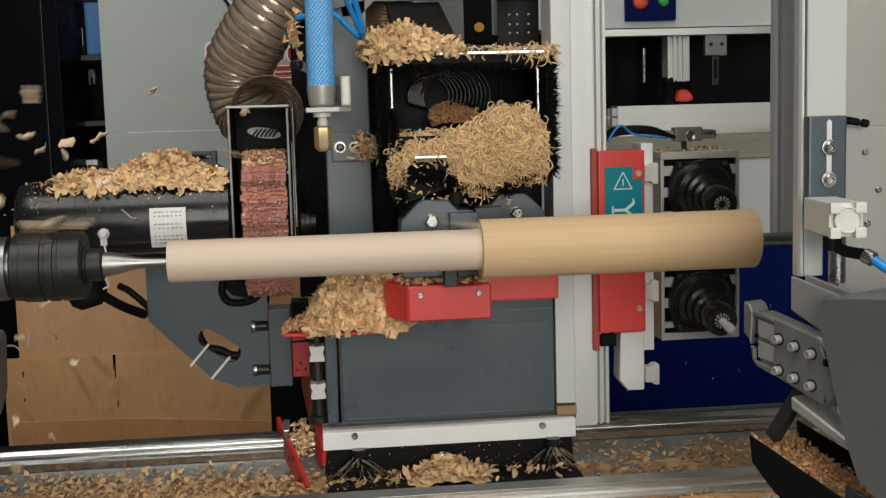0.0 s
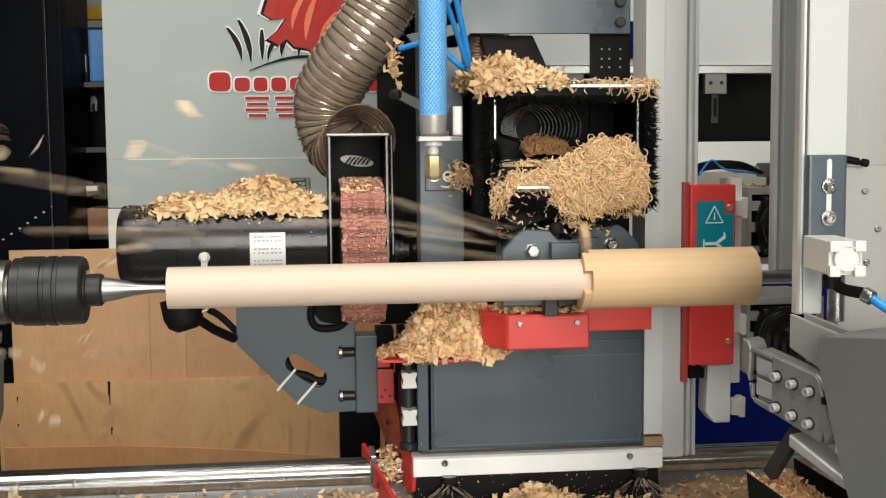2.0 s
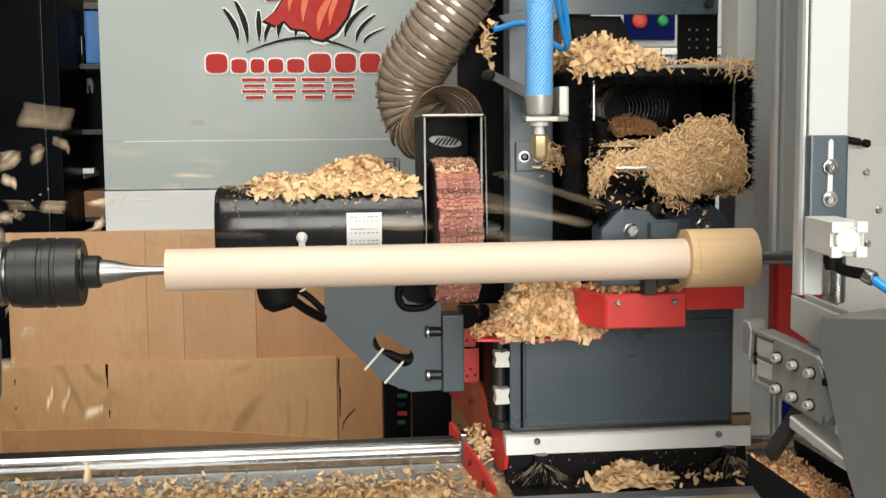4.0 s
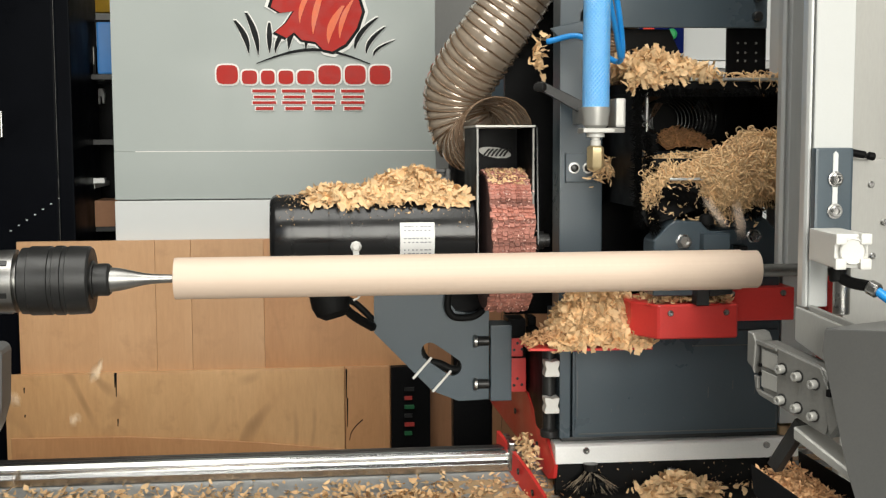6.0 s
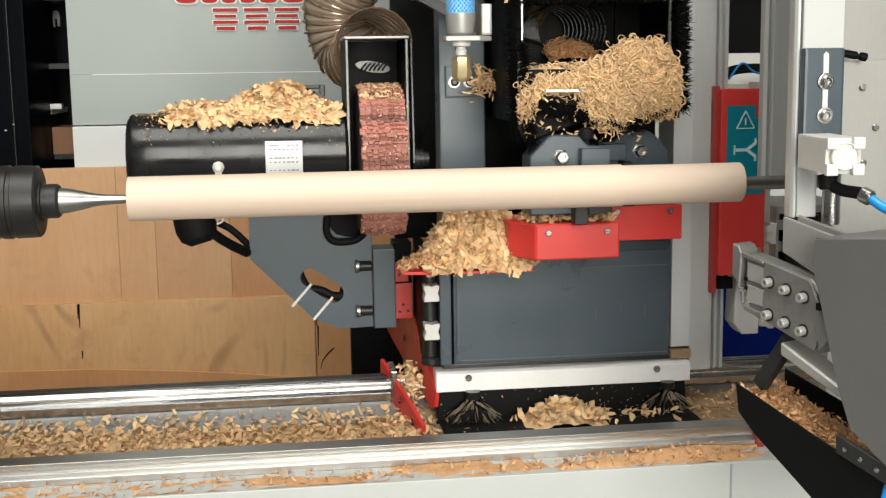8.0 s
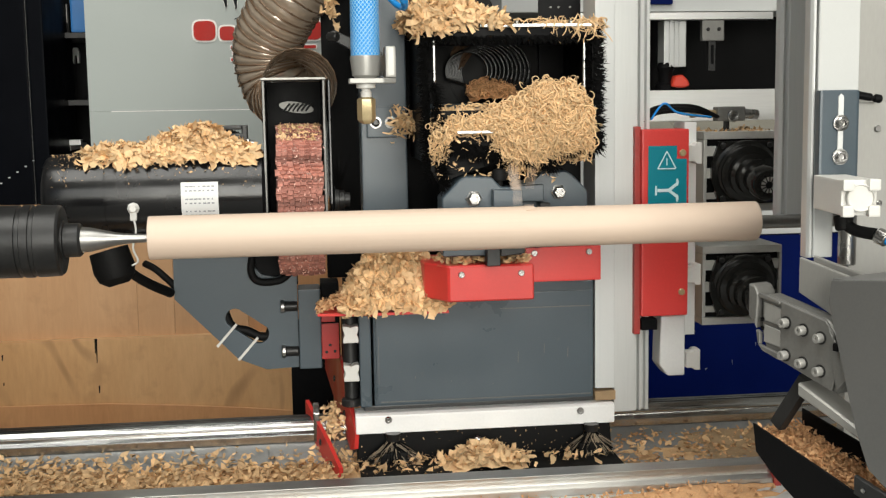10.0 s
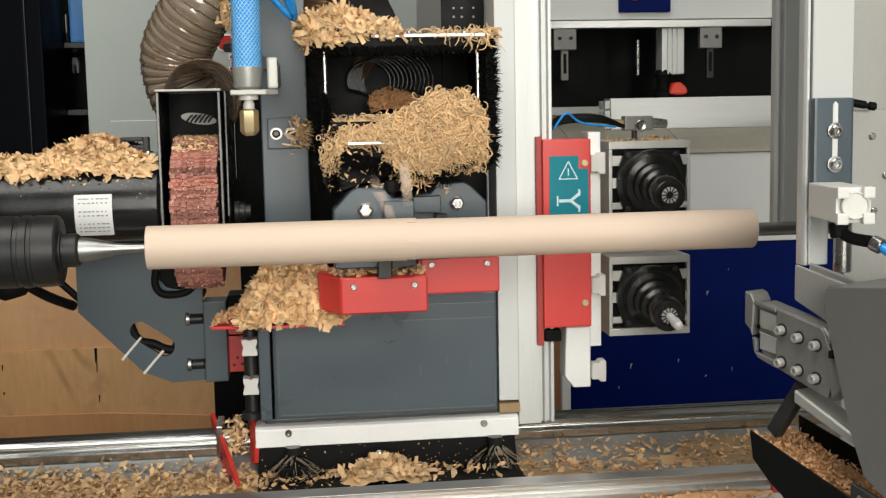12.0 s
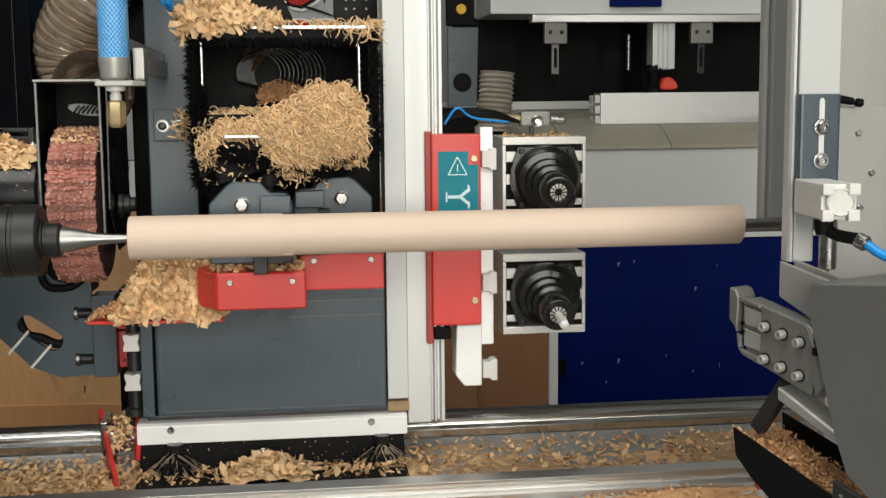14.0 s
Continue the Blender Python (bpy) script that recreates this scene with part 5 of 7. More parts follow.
    box(b, 0.175, 0.30, 0.54, 0.56, 0.86, 1.52, bev=0.002)
    part("back_plate", b, BLACK, t)
    # black rubber skirt under the beam
    b = B()
    prism(b, [(0.208, 0.662), (0.612, 0.662), (0.618, 0.600), (0.60, 0.592), (0.23, 0.590), (0.206, 0.600)], "y", 0.216, 0.224, 0.001)
    part("skirt", b, RUBBER, t, "black rubber skirt speckled with dust")
    # added black sheet that darkens the tray from the skirt forward
    b = B()
    box(b, 0.208, 0.614, 0.045, 0.214, 0.6115, 0.6150, bev=0.001)
    part("floor_flap", b, RUBBER, t, "black sheet added over the tray before the skirt")
    b = B()
    lathe(b, (0.396, 0.200, 0.641), (0, -1, 0), [(0, 0.011), (0.008, 0.011), (0.010, 0.009), (0.011, 0.004)], 20)
    part("knob", b, STEEL, t)
    # rust-red plates at the left end, square to the rails
    def slab(fr):
        b = B()
        f1, f2 = [b.verts.new(q) for q in fr], [b.verts.new((q[0] + 0.006, q[1] + 0.002, q[2])) for q in fr]
        b.faces.new(f1)
        b.faces.new(f2[::-1])
        for i in range(len(fr)):
            b.faces.new((f1[i], f2[i], f2[(i + 1) % len(fr)], f1[(i + 1) % len(fr)]))
        bmesh.ops.recalc_face_normals(b, faces=b.faces)
        return part("lower_plate", b, RED, t, "dusty red lower plate")
    k = slab([(0.168, 0.675, 0.742), (0.168, 0.675, 0.662), (0.181, 0.52, 0.650), (0.196, 0.225, 0.632), (0.202, 0.210, 0.636), (0.204, 0.207, 0.662), (0.198, 0.255, 0.692), (0.189, 0.38, 0.742)])
    k2 = slab([(0.128, 0.34, 0.628), (0.128, 0.34, 0.686), (0.160, 0.215, 0.648), (0.176, 0.160, 0.622), (0.176, 0.160, 0.600), (0.150, 0.250, 0.604)])
    for kk, x, pts in ((k, 0.192, ((0.295, 0.672), )), (k, 0.181, ((0.45, 0.695), )), (k2, 0.151, ((0.245, 0.640), )), (k2, 0.166, ((0.195, 0.618), ))):
        for y, z in pts:
            b = B()
            cyl(b, (x, y, z), (x - 0.003, y, z), 0.0055, 12)
            part("bolt", b, BLACKSTEEL, kk)
    for q in ((0.159, 0.19, 0.40, 0.46, 0.745, 0.872), (0.102, 0.185, 0.765, 0.80, 0.54, 0.74), (0.198, 0.213, 0.422, 0.46, 0.665, 0.872), (0.193, 0.213, 0.246, 0.42, 0.70, 0.856)):
        b = B()
        box(b, *q, bev=0.002)
        part("inner_block", b, BLACK, t)
    for x1, z0, z1 in ((0.182, 0.8075, 0.8400), (0.188, 0.744, 0.8045)):
        b = B()
        box(b, 0.1585, x1, 0.385, 0.391, z0, z1, bev=0.001)
        k = part("front_plate", b, RED, t, "small red front plate")
        for dx, dz in ((0.008, 0.012), (0.022, 0.013), (0.014, 0.024)):
            b = B()
            cyl(b, (0.1585 + dx, 0.3852, z0 + dz), (0.1585 + dx, 0.3842, z0 + dz), 0.0026, 12)
            part("bolt", b, BLACKSTEEL, k)
    b = B()
    box(b, 0.140, 0.150, 0.275, 0.345, 0.632, 0.68, bev=0.002)
    part("rail_wiper", b, STEEL, t, "bright rail wiper")
    return t


carriage()


def bristles(name, t, roots, tips, width, material, label=""):
    """Thin tapered bristles from roots to tips, one mesh."""
    V, F = [], []
    for a, c in zip(roots, tips):
        a, c = Vector(a), Vector(c)
        s = (c - a).cross(Vector((0.3, -1, 0.2))).normalized() * width
        i = len(V)
        V += [tuple(a - s), tuple(a + s), tuple((a + c) / 2 + s * 0.7), tuple((a + c) / 2 - s * 0.7), tuple(c)]
        F += [(i, i + 1, i + 2, i + 3), (i + 3, i + 2, i + 4)]
    b = B()
    me = bpy.data.meshes.new("tmp")
    me.from_pydata(V, [], F)
    b.from_mesh(me)
    bpy.data.meshes.remove(me)
    return part(name, b, material, t, label)


def skirt_brushes():
    t = ride(thing("skirt_brush", (0.42, 0.21, 0.60), "dusty splayed rail brushes under the carriage", "brush"))
    r = random.Random(3)
    for cx in (0.262, 0.578):
        roots, tips, dark, dtips = [], [], [], []
        for i in range(190):
            a = r.uniform(-1.15, 1.15)
            L = r.uniform(0.03, 0.068)
            p = (cx + r.uniform(-0.006, 0.006), 0.200 + r.uniform(-0.006, 0.006), 0.652)
            q = (cx + math.sin(a) * L * 0.85, 0.19 + r.uniform(-0.02, 0.02), 0.652 - math.cos(a) * L)
            (roots if i % 2 else dark).append(p)
            (tips if i % 2 else dtips).append(q)
        bristles("bristle_tuft", t, roots, tips, 0.0011, BRISTLE_OLD, "tan dusty bristles")
        bristles("bristle_tuft", t, dark, dtips, 0.0013, BRISTLE)
        b = B()
        lathe(b, (cx, 0.2, 0.662), (0, 0, -1), [(0, 0.012), (0.012, 0.010)], 14)
        part("ferrule", b, BLACKSTEEL, t)
        b = B()
        box(b, cx - 0.022, cx + 0.022, 0.185, 0.213, 0.6155, 0.634, bev=0.004)
        part("wiper_block", b, RUBBER, t)


skirt_brushes()


def bracket_plate():
    t = ride(thing("bracket_plate", (0.05, 0.374, 0.735), "slate grey cranked steel bracket plate with an oval hole", "bracket"))
    outer = [(-0.081, 0.955), (0.045, 0.955), (0.052, 0.905), (0.062, 0.893), (0.085, 0.888), (0.120, 0.895), (0.120, 0.735), (0.066, 0.733), (0.020, 0.752), (-0.081, 0.857)]
    cx, cz, ca = 0.036, 0.808, radians(-35)
    hole = []
    for k in range(24):
        a = 6.2831853 * k / 24
        u, v = 0.024 * (1 if math.cos(a) > 0 else -1) * (abs(math.cos(a)) > 1e-6) + 0.016 * math.cos(a), 0.016 * math.sin(a)
        hole.append((cx + u * math.cos(ca) - v * math.sin(ca), cz + u * math.sin(ca) + v * math.cos(ca)))
    b = B()
    loops = []
    for y in (0.374, 0.384):
        o = [b.verts.new((x, y, z)) for x, z in outer]
        h = [b.verts.new((x, y, z)) for x, z in hole]
        e = [b.edges.new((q[i], q[(i + 1) % len(q)])) for q in (o, h) for i in range(len(q))]
        bmesh.ops.triangle_fill(b, edges=e, use_beauty=True)
        loops.append((o, h))
    for i in (0, 1):
        p, q = loops[0][i], loops[1][i]
        for k in range(len(p)):
            b.faces.new((p[k], p[(k + 1) % len(p)], q[(k + 1) % len(p)], q[k]))
    bmesh.ops.recalc_face_normals(b, faces=b.faces)
    part("plate", b, SLATE, t)
    b = B()
    box(b, 0.121, 0.158, 0.36, 0.42, 0.734, 0.868, bev=0.002)
    part("clamp_block", b, SLATE, t)
    for z in (0.839, 0.763):
        b = B()
        cyl(b, (0.120, 0.371, z), (0.098, 0.371, z), 0.0085, 16)
        k = part("bolt", b, BLACKSTEEL, t)
        b = B()
        lathe(b, (0.098, 0.371, z), (-1, 0, 0), [(0, 0.011), (0.005, 0.011), (0.006, 0.010), (0.006, 0.005), (0.003, 0.005)], 18)
        part("bolt_head", b, STEEL, k, "bright socket head")
    for d in (-0.022, 0.020):
        b = B()
        x, z = cx + d * math.cos(ca) - 0.012 * 0, cz + d * math.sin(ca)
        prism(b, [(x - 0.034, z - 0.044), (x - 0.031, z - 0.047), (x + 0.002, z - 0.010), (x - 0.001, z - 0.007)], "y", 0.3700, 0.3735, 0.0004)
        part("cable_tie", b, PLASTIC, t, "white cable tie")
    b = B()
    tube(b, [(-0.005, 0.40, 0.86), (0.000, 0.395, 0.825), (0.012, 0.393, 0.803), (0.035, 0.393, 0.796), (0.056, 0.393, 0.786), (0.072, 0.395, 0.790), (0.080, 0.40, 0.83)], 0.0075, 12, 8)
    part("cable", b, RUBBER, t)
    b = B()
    box(b, 0.048, 0.122, 0.390, 0.44, 0.872, 1.0, bev=0.002)
    part("rear_block", b, BLACK, t)
    b = B()
    tube(b, [(-0.13, 0.40, 0.915), (-0.11, 0.39, 0.905), (-0.085, 0.392, 0.88), (-0.06, 0.40, 0.85)], 0.006, 12, 8)
    part("cable", b, RUBBER, t)
    b = B()
    tube(b, [(0.048, 0.366, 0.925), (0.046, 0.362, 0.90), (0.058, 0.36, 0.884), (0.09, 0.36, 0.884), (0.108, 0.365, 0.895)], 0.006, 12, 8)
    part("cable", b, RUBBER, t)


bracket_plate()


def sander():
    t = ride(thing("belt_sander", (0.0, 0.27, 0.90), "black sanding unit with a brown flap wheel", "sander"))
    b = B()
    lathe(b, (-0.252, 0.270, 1.037), (1, 0, 0), [(0, 0.056), (0.004, 0.063), (0.010, 0.066), (0.034, 0.066), (0.0345, 0.0652), (0.037, 0.0652), (0.0375, 0.066), (0.092, 0.066), (0.0925, 0.0655), (0.094, 0.0655), (0.0945, 0.066), (0.325, 0.066), (0.330, 0.062)], 64)
    m = part("motor", b, BLACKGLOSS, t, "black electric motor")
    b = B()                                       # the white plate follows the barrel
    rows = []
    for k in range(9):
        a = radians(-36 + 56 * k / 8)
        rows.append([b.verts.new((x, 0.270 - 0.0667 * math.cos(a), 1.037 + 0.0667 * math.sin(a))) for x in (-0.047, 0.008)])
    for p, q in zip(rows, rows[1:]):
        b.faces.new((p[0], p[1], q[1], q[0])).smooth = True
    k = part("rating_plate", b, PAPER, m, "white rating plate with small grey print")
    b = B()
    r3 = random.Random(2)
    for i in range(9):
        a = radians(15 - 5.4 * i)
        for c in range(7 if i not in (2, 5) else 0):
            x = -0.041 + c * 0.0065
            w = r3.uniform(0.002, 0.0055)
            z, y = 1.037 + 0.0671 * math.sin(a), 0.270 - 0.0671 * math.cos(a)
            z2, y2 = 1.037 + 0.0671 * math.sin(a - 0.03), 0.270 - 0.0671 * math.cos(a - 0.03)
            b.faces.new([b.verts.new(q) for q in ((x, y, z), (x + w, y, z), (x + w, y2, z2), (x, y2, z2))])
    part("print_bar", b, INK, k)
    b = B()
    lathe(b, (-0.117, 0.206, 1.023), (0, -1, 0), [(0, 0.009), (0.005, 0.009), (0.007, 0.007), (0.012, 0.005)], 8)
    box(b, -0.122, -0.112, 0.198, 0.206, 1.005, 1.02, bev=0.002)
    part("grease_nipple", b, PLASTIC, m, "white plastic fitting")
    b = B()
    tube(b, [(-0.117, 0.200, 1.010), (-0.114, 0.196, 0.990), (-0.119, 0.195, 0.965), (-0.113, 0.197, 0.945), (-0.122, 0.200, 0.938)], 0.0016, 8, 8)
    part("wire", b, PLASTIC, m, "thin pale wire")
    b = B()
    lathe(b, (-0.165, 0.26, 0.955), (0.25, -0.1, -0.9), [(0, 0.030), (0.03, 0.032), (0.045, 0.028), (0.055, 0.016)], 28)
    part("cable_gland", b, RUBBER, m)
    b = B()
    tube(b, [(-0.145, 0.27, 0.925), (-0.115, 0.31, 0.895), (-0.085, 0.36, 0.87)], 0.008, 12, 8)
    part("cable", b, RUBBER, m)
    # open housing of the wheel
    b = B()
    box(b, 0.0765, 0.172, 0.360, 0.365, 0.96, 1.209, bev=0.0008)
    h = part("housing", b, BLACK, t, "black open sheet housing")
    for x in (0.0765, 0.167):
        b = B()
        box(b, x, x + 0.005, 0.221, 0.3598, 0.96, 1.209, bev=0.0008)
        k = part("cheek", b, BLACK, h)
        b = B()
        box(b, x + 0.001, x + 0.004, 0.2198, 0.2208, 0.97, 1.208, bev=0)
        part("worn_edge", b, CAST, k, "worn bare edge")
    b = B()
    box(b, 0.0755, 0.173, 0.219, 0.366, 1.2095, 1.213, bev=0.0008)
    part("lid", b, PLATE, h, "dusty bright lid")
    b = B()
    prism(b, [(0.128 + 0.028 * math.cos(a), 1.168 + 0.009 * math.sin(a) - 0.004 * math.cos(a)) for a in (6.2831853 * k / 24 for k in range(24))], "y", 0.357, 0.3595, 0)
    part("suction_port", b, CAST, h, "oval suction port")
    for q in range(6):
        b = B()
        tube(b, [(0.108 + 0.007 * q, 0.356, 1.162), (0.112 + 0.007 * q, 0.354, 1.168), (0.118 + 0.007 * q, 0.356, 1.174)], 0.0016, 6, 3)
        part("port_bar", b, BLACKSTEEL, h)
    b = B()
    prism(b, [(0.235, 1.21), (0.43, 1.21), (0.43, 0.95), (0.30, 0.95), (0.22, 1.02)], "x", 0.176, 0.180, 0.001)
    part("side_guard", b, BLACKGLOSS, t)
    for x in (0.073, 0.184):
        b = B()
        s = 1 if x > 0.1 else -1
        lathe(b, (x, 0.287, 1.022), (s, 0, 0), [(0, 0.021), (0.006, 0.021), (0.007, 0.015), (0.015, 0.015), (0.016, 0.011), (0.024, 0.011)], 24)
        part("bearing", b, BLACKSTEEL, t)
    b = B()
    cyl(b, (0.095, 0.287, 1.022), (0.163, 0.287, 1.022), 0.112, 48)
    part("wheel_core", b, ABRASIVE_CORE, t)
    r4 = random.Random(9)
    roots, tips = [], []
    for i in range(16):
        p = (0.19 + r4.uniform(-0.004, 0.004), 0.27, 1.04)
        roots.append(p)
        tips.append((p[0] + r4.uniform(-0.01, 0.03), 0.24 + r4.uniform(-0.02, 0.02), 1.04 + r4.uniform(0.03, 0.07)))
    bristles("strap", t, roots, tips, 0.0012, BRISTLE)
    # small overlapping abrasive flaps round the wheel, on the side that shows
    variants = []
    for q in range(6):
        bm = B()
        comb = [(-0.0345, 0.0036)]
        for c in range(8):
            x0, low = -0.0345 + c * 0.0086, -0.0040 - r4.uniform(0.0, 0.0034)
            comb += [(x0 + r4.uniform(0.0, 0.0008), low), (x0 + 0.0076 + r4.uniform(-0.001, 0.0005), low + r4.uniform(-0.001, 0.001))]
            if c < 7:
                comb += [(x0 + 0.0079, 0.0005), (x0 + 0.0084, 0.0005)]
        comb.append((0.0345, 0.0036))
        prism(bm, comb, "y", -0.0016, 0.0020, 0)
        lift = [r4.uniform(-0.0008, 0.0030) for c in range(9)]
        for v in bm.verts:
            if v.co.z < -0.003 and v.co.y < 0:
                v.co.y -= lift[int((v.co.x + 0.0345) / 0.0086)] + r4.uniform(0, 0.0008)
        me = bpy.data.meshes.new("flap")
        bm.to_mesh(me)
        bm.free()
        me.materials.append(ABRASIVE)
        variants.append(me)
    inv = BASE[t].inverted()
    for j in range(66):
        a = radians(118 - j * 2.95)
        ob = new("flap", variants[r4.randrange(6)])
        ob.parent = t
        ob.matrix_basis = inv @ Matrix.Translation((0.130 + r4.uniform(-0.002, 0.002), 0.287, 1.022)) @ pose(0, 0, 0, -math.degrees(a)) @ Matrix.Translation((0, -0.1150 + r4.uniform(-0.001, 0.001), 0)) @ pose(0, 0, 0, r4.uniform(-16, 4), r4.uniform(-2, 2))
    roots, tips = [], []
    for i in range(420):                          # frayed cloth threads along the flaps' edges
        a = radians(r4.uniform(-70, 112))
        x, d = r4.uniform(0.096, 0.166), 0.1150 + r4.uniform(0.001, 0.004)
        p = (x, 0.287 - d * math.cos(a), 1.022 + d * math.sin(a))
        q = r4.uniform(0.002, 0.006)
        roots.append(p)
        tips.append((x + r4.uniform(-q, q), p[1] - 0.002, p[2] - r4.uniform(-0.3, 1) * q))
    bristles("frayed_edge", t, roots, tips, 0.0010, FRAYED, "pale frayed cloth threads")
    return t


sander()


def cable_connector():
    t = ride(thing("cable_connector", (0.04, 0.345, 1.09), "black cable connector with a red tag behind the motor", "connector"))
    b = B()
    box(b, 0.000, 0.046, 0.335, 0.362, 1.118, 1.128, bev=0.002)
    box(b, 0.002, 0.040, 0.335, 0.362, 1.134, 1.141, bev=0.002)
    box(b, 0.040, 0.049, 0.335, 0.362, 1.085, 1.141, bev=0.002)
    box(b, -0.004, 0.004, 0.335, 0.362, 1.085, 1.134, bev=0.002)
    part("clip", b, BLACKSTEEL, t)
    b = B()
    box(b, 0.016, 0.033, 0.327, 0.334, 1.110, 1.121, bev=0.002)
    part("tag", b, REDBTN, t, "small red tag")
    b = B()
    cyl(b, (0.033, 0.330, 1.113), (0.062, 0.330, 1.111), 0.005, 14)
    cyl(b, (0.046, 0.330, 1.112), (0.052, 0.330, 1.1115), 0.008, 6)
    part("fitting", b, STEEL, t)
    b = B()
    tube(b, [(0.010, 0.37, 1.128), (0.030, 0.37, 1.120), (0.050, 0.375, 1.104), (0.068, 0.38, 1.085), (0.075, 0.385, 1.06)], 0.010, 16, 24, lambda d: 1 + 0.10 * math.cos(d * 6.2831853 / 0.005))
    part("corrugated_sleeve", b, RIBBED, t, "black corrugated cable sleeve")


cable_connector()


def duct():
    """The smoky ribbed dust duct that climbs from the sander."""
    t = ride(thing("dust_duct", (0.1, 0.42, 1.2), "smoky brown ribbed flexible dust duct", "duct"))
    pts = [(0.134, 0.366, 1.203), (0.134, 0.395, 1.203), (0.133, 0.425, 1.200), (0.128, 0.458, 1.193), (0.115, 0.490, 1.188), (0.098, 0.515, 1.200), (0.083, 0.522, 1.238), (0.083, 0.512, 1.284), (0.108, 0.488, 1.330), (0.135, 0.47, 1.370), (0.180, 0.46, 1.440), (0.215, 0.455, 1.52), (0.235, 0.45, 1.62)]
    b = B()
    tube(b, pts, 0.0595, 40, 24, lambda d: 1 + 0.018 * math.cos(d * 6.2831853 / 0.0150), False)
    part("skin", b, DUCT, t)
    path = smooth_path(pts, 60)
    dist, turns, hel = 0.0, 0.0, []
    up = Vector((0, 1, 0.01))
    for i in range(1, len(path) - 1):
        d = (path[i + 1] - path[i - 1]).normalized()
        dist += (path[i] - path[i - 1]).length
        s = d.cross(up).normalized()
        up = s.cross(d).normalized()
        hel.append((dist, path[i], s, up))
    b = B()
    coil = []
    pitch, k = 0.0150, 0
    total = hel[-1][0]
    n = int(total / pitch * 20)
    for j in range(n):
        w = total * j / n
        while k < len(hel) - 1 and hel[k][0] < w:
            k += 1
        a = 6.2831853 * w / pitch
        coil.append(hel[k][1] + (hel[k][2] * math.cos(a) + hel[k][3] * math.sin(a)) * 0.0606)
    tube(b, coil, 0.0015, 5, 1)
    part("spiral_wire", b, DUCTWIRE, t, "bronze spiral wire")


duct()


def rear_duct_hose():
    t = ride(thing("hood_duct", (0.36, 0.40, 1.28), "dark ribbed suction hose behind the chip hood", "duct"))
    b = B()
    tube(b, [(0.42, 0.345, 1.235), (0.37, 0.385, 1.27), (0.338, 0.395, 1.33), (0.35, 0.395, 1.40), (0.40, 0.40, 1.48)], 0.042, 28, 22, lambda d: 1 + 0.05 * math.cos(d * 6.2831853 / 0.011))
    part("skin", b, DUCTWIRE, t)


rear_duct_hose()


def air_nozzle():
    t = ride(thing("air_nozzle", (0.222, 0.016, 1.145), "blue sleeved air line with a brass nozzle", "air nozzle"))
    b = B()
    lathe(b, (0.222, 0.016, 1.232), (0.006, 0, 1), [(0, 0.019), (0.002, 0.0195), (0.5, 0.0195)], 36)
    part("sleeve", b, SLEEVE, t, "blue tube in a white mesh sleeve")
    b = B()
    lathe(b, (0.222, 0.016, 1.206), (0, 0, 1), [(0, 0.014), (0.004, 0.018), (0.026, 0.0205), (0.030, 0.0205)], 32)
    part("collar", b, PLATE, t)
    b = B()
    prism(b, [(0.199, -0.004), (0.245, -0.004), (0.262, 0.004), (0.262, 0.03), (0.199, 0.03)], "z", 1.199, 1.206, 0.001)
    box(b, 0.248, 0.262, 0.0, 0.05, 1.2065, 1.248, bev=0.003)
    box(b, 0.25, 0.262, 0.05, 0.30, 1.215, 1.24, bev=0.002)
    part("holder", b, PLATE, t, "grey angle holder")
    b = B()
    lathe(b, (0.222, 0.016, 1.199), (0, 0, -1), [(0, 0.013), (0.006, 0.013), (0.007, 0.006), (0.010, 0.006), (0.011, 0.0075), (0.018, 0.0075), (0.019, 0.006)], 24)
    part("union", b, PLASTIC, t, "white threaded union")
    b = B()
    lathe(b, (0.222, 0.016, 1.181), (0, 0, -1), [(0, 0.008), (0.003, 0.0125), (0.030, 0.0125), (0.032, 0.011), (0.034, 0.009), (0.036, 0.006)], 6)
    part("nozzle", b, BRASS, t, "hexagonal brass nozzle")
    b = B()
    tube(b, [(0.245, 0.03, 1.45), (0.262, 0.06, 1.40), (0.282, 0.10, 1.335), (0.287, 0.13, 1.31), (0.278, 0.16, 1.315), (0.24, 0.2, 1.352), (0.19, 0.22, 1.345)], 0.0045, 12, 10)
    part("thin_hose", b, AIRBLUE, t, "thin blue air hose")
    b = B()
    tube(b, [(0.242, 0.03, 1.40), (0.262, 0.07, 1.36), (0.285, 0.12, 1.312)], 0.0040, 12, 10)
    part("thin_hose", b, AIRBLUE, t)


air_nozzle()


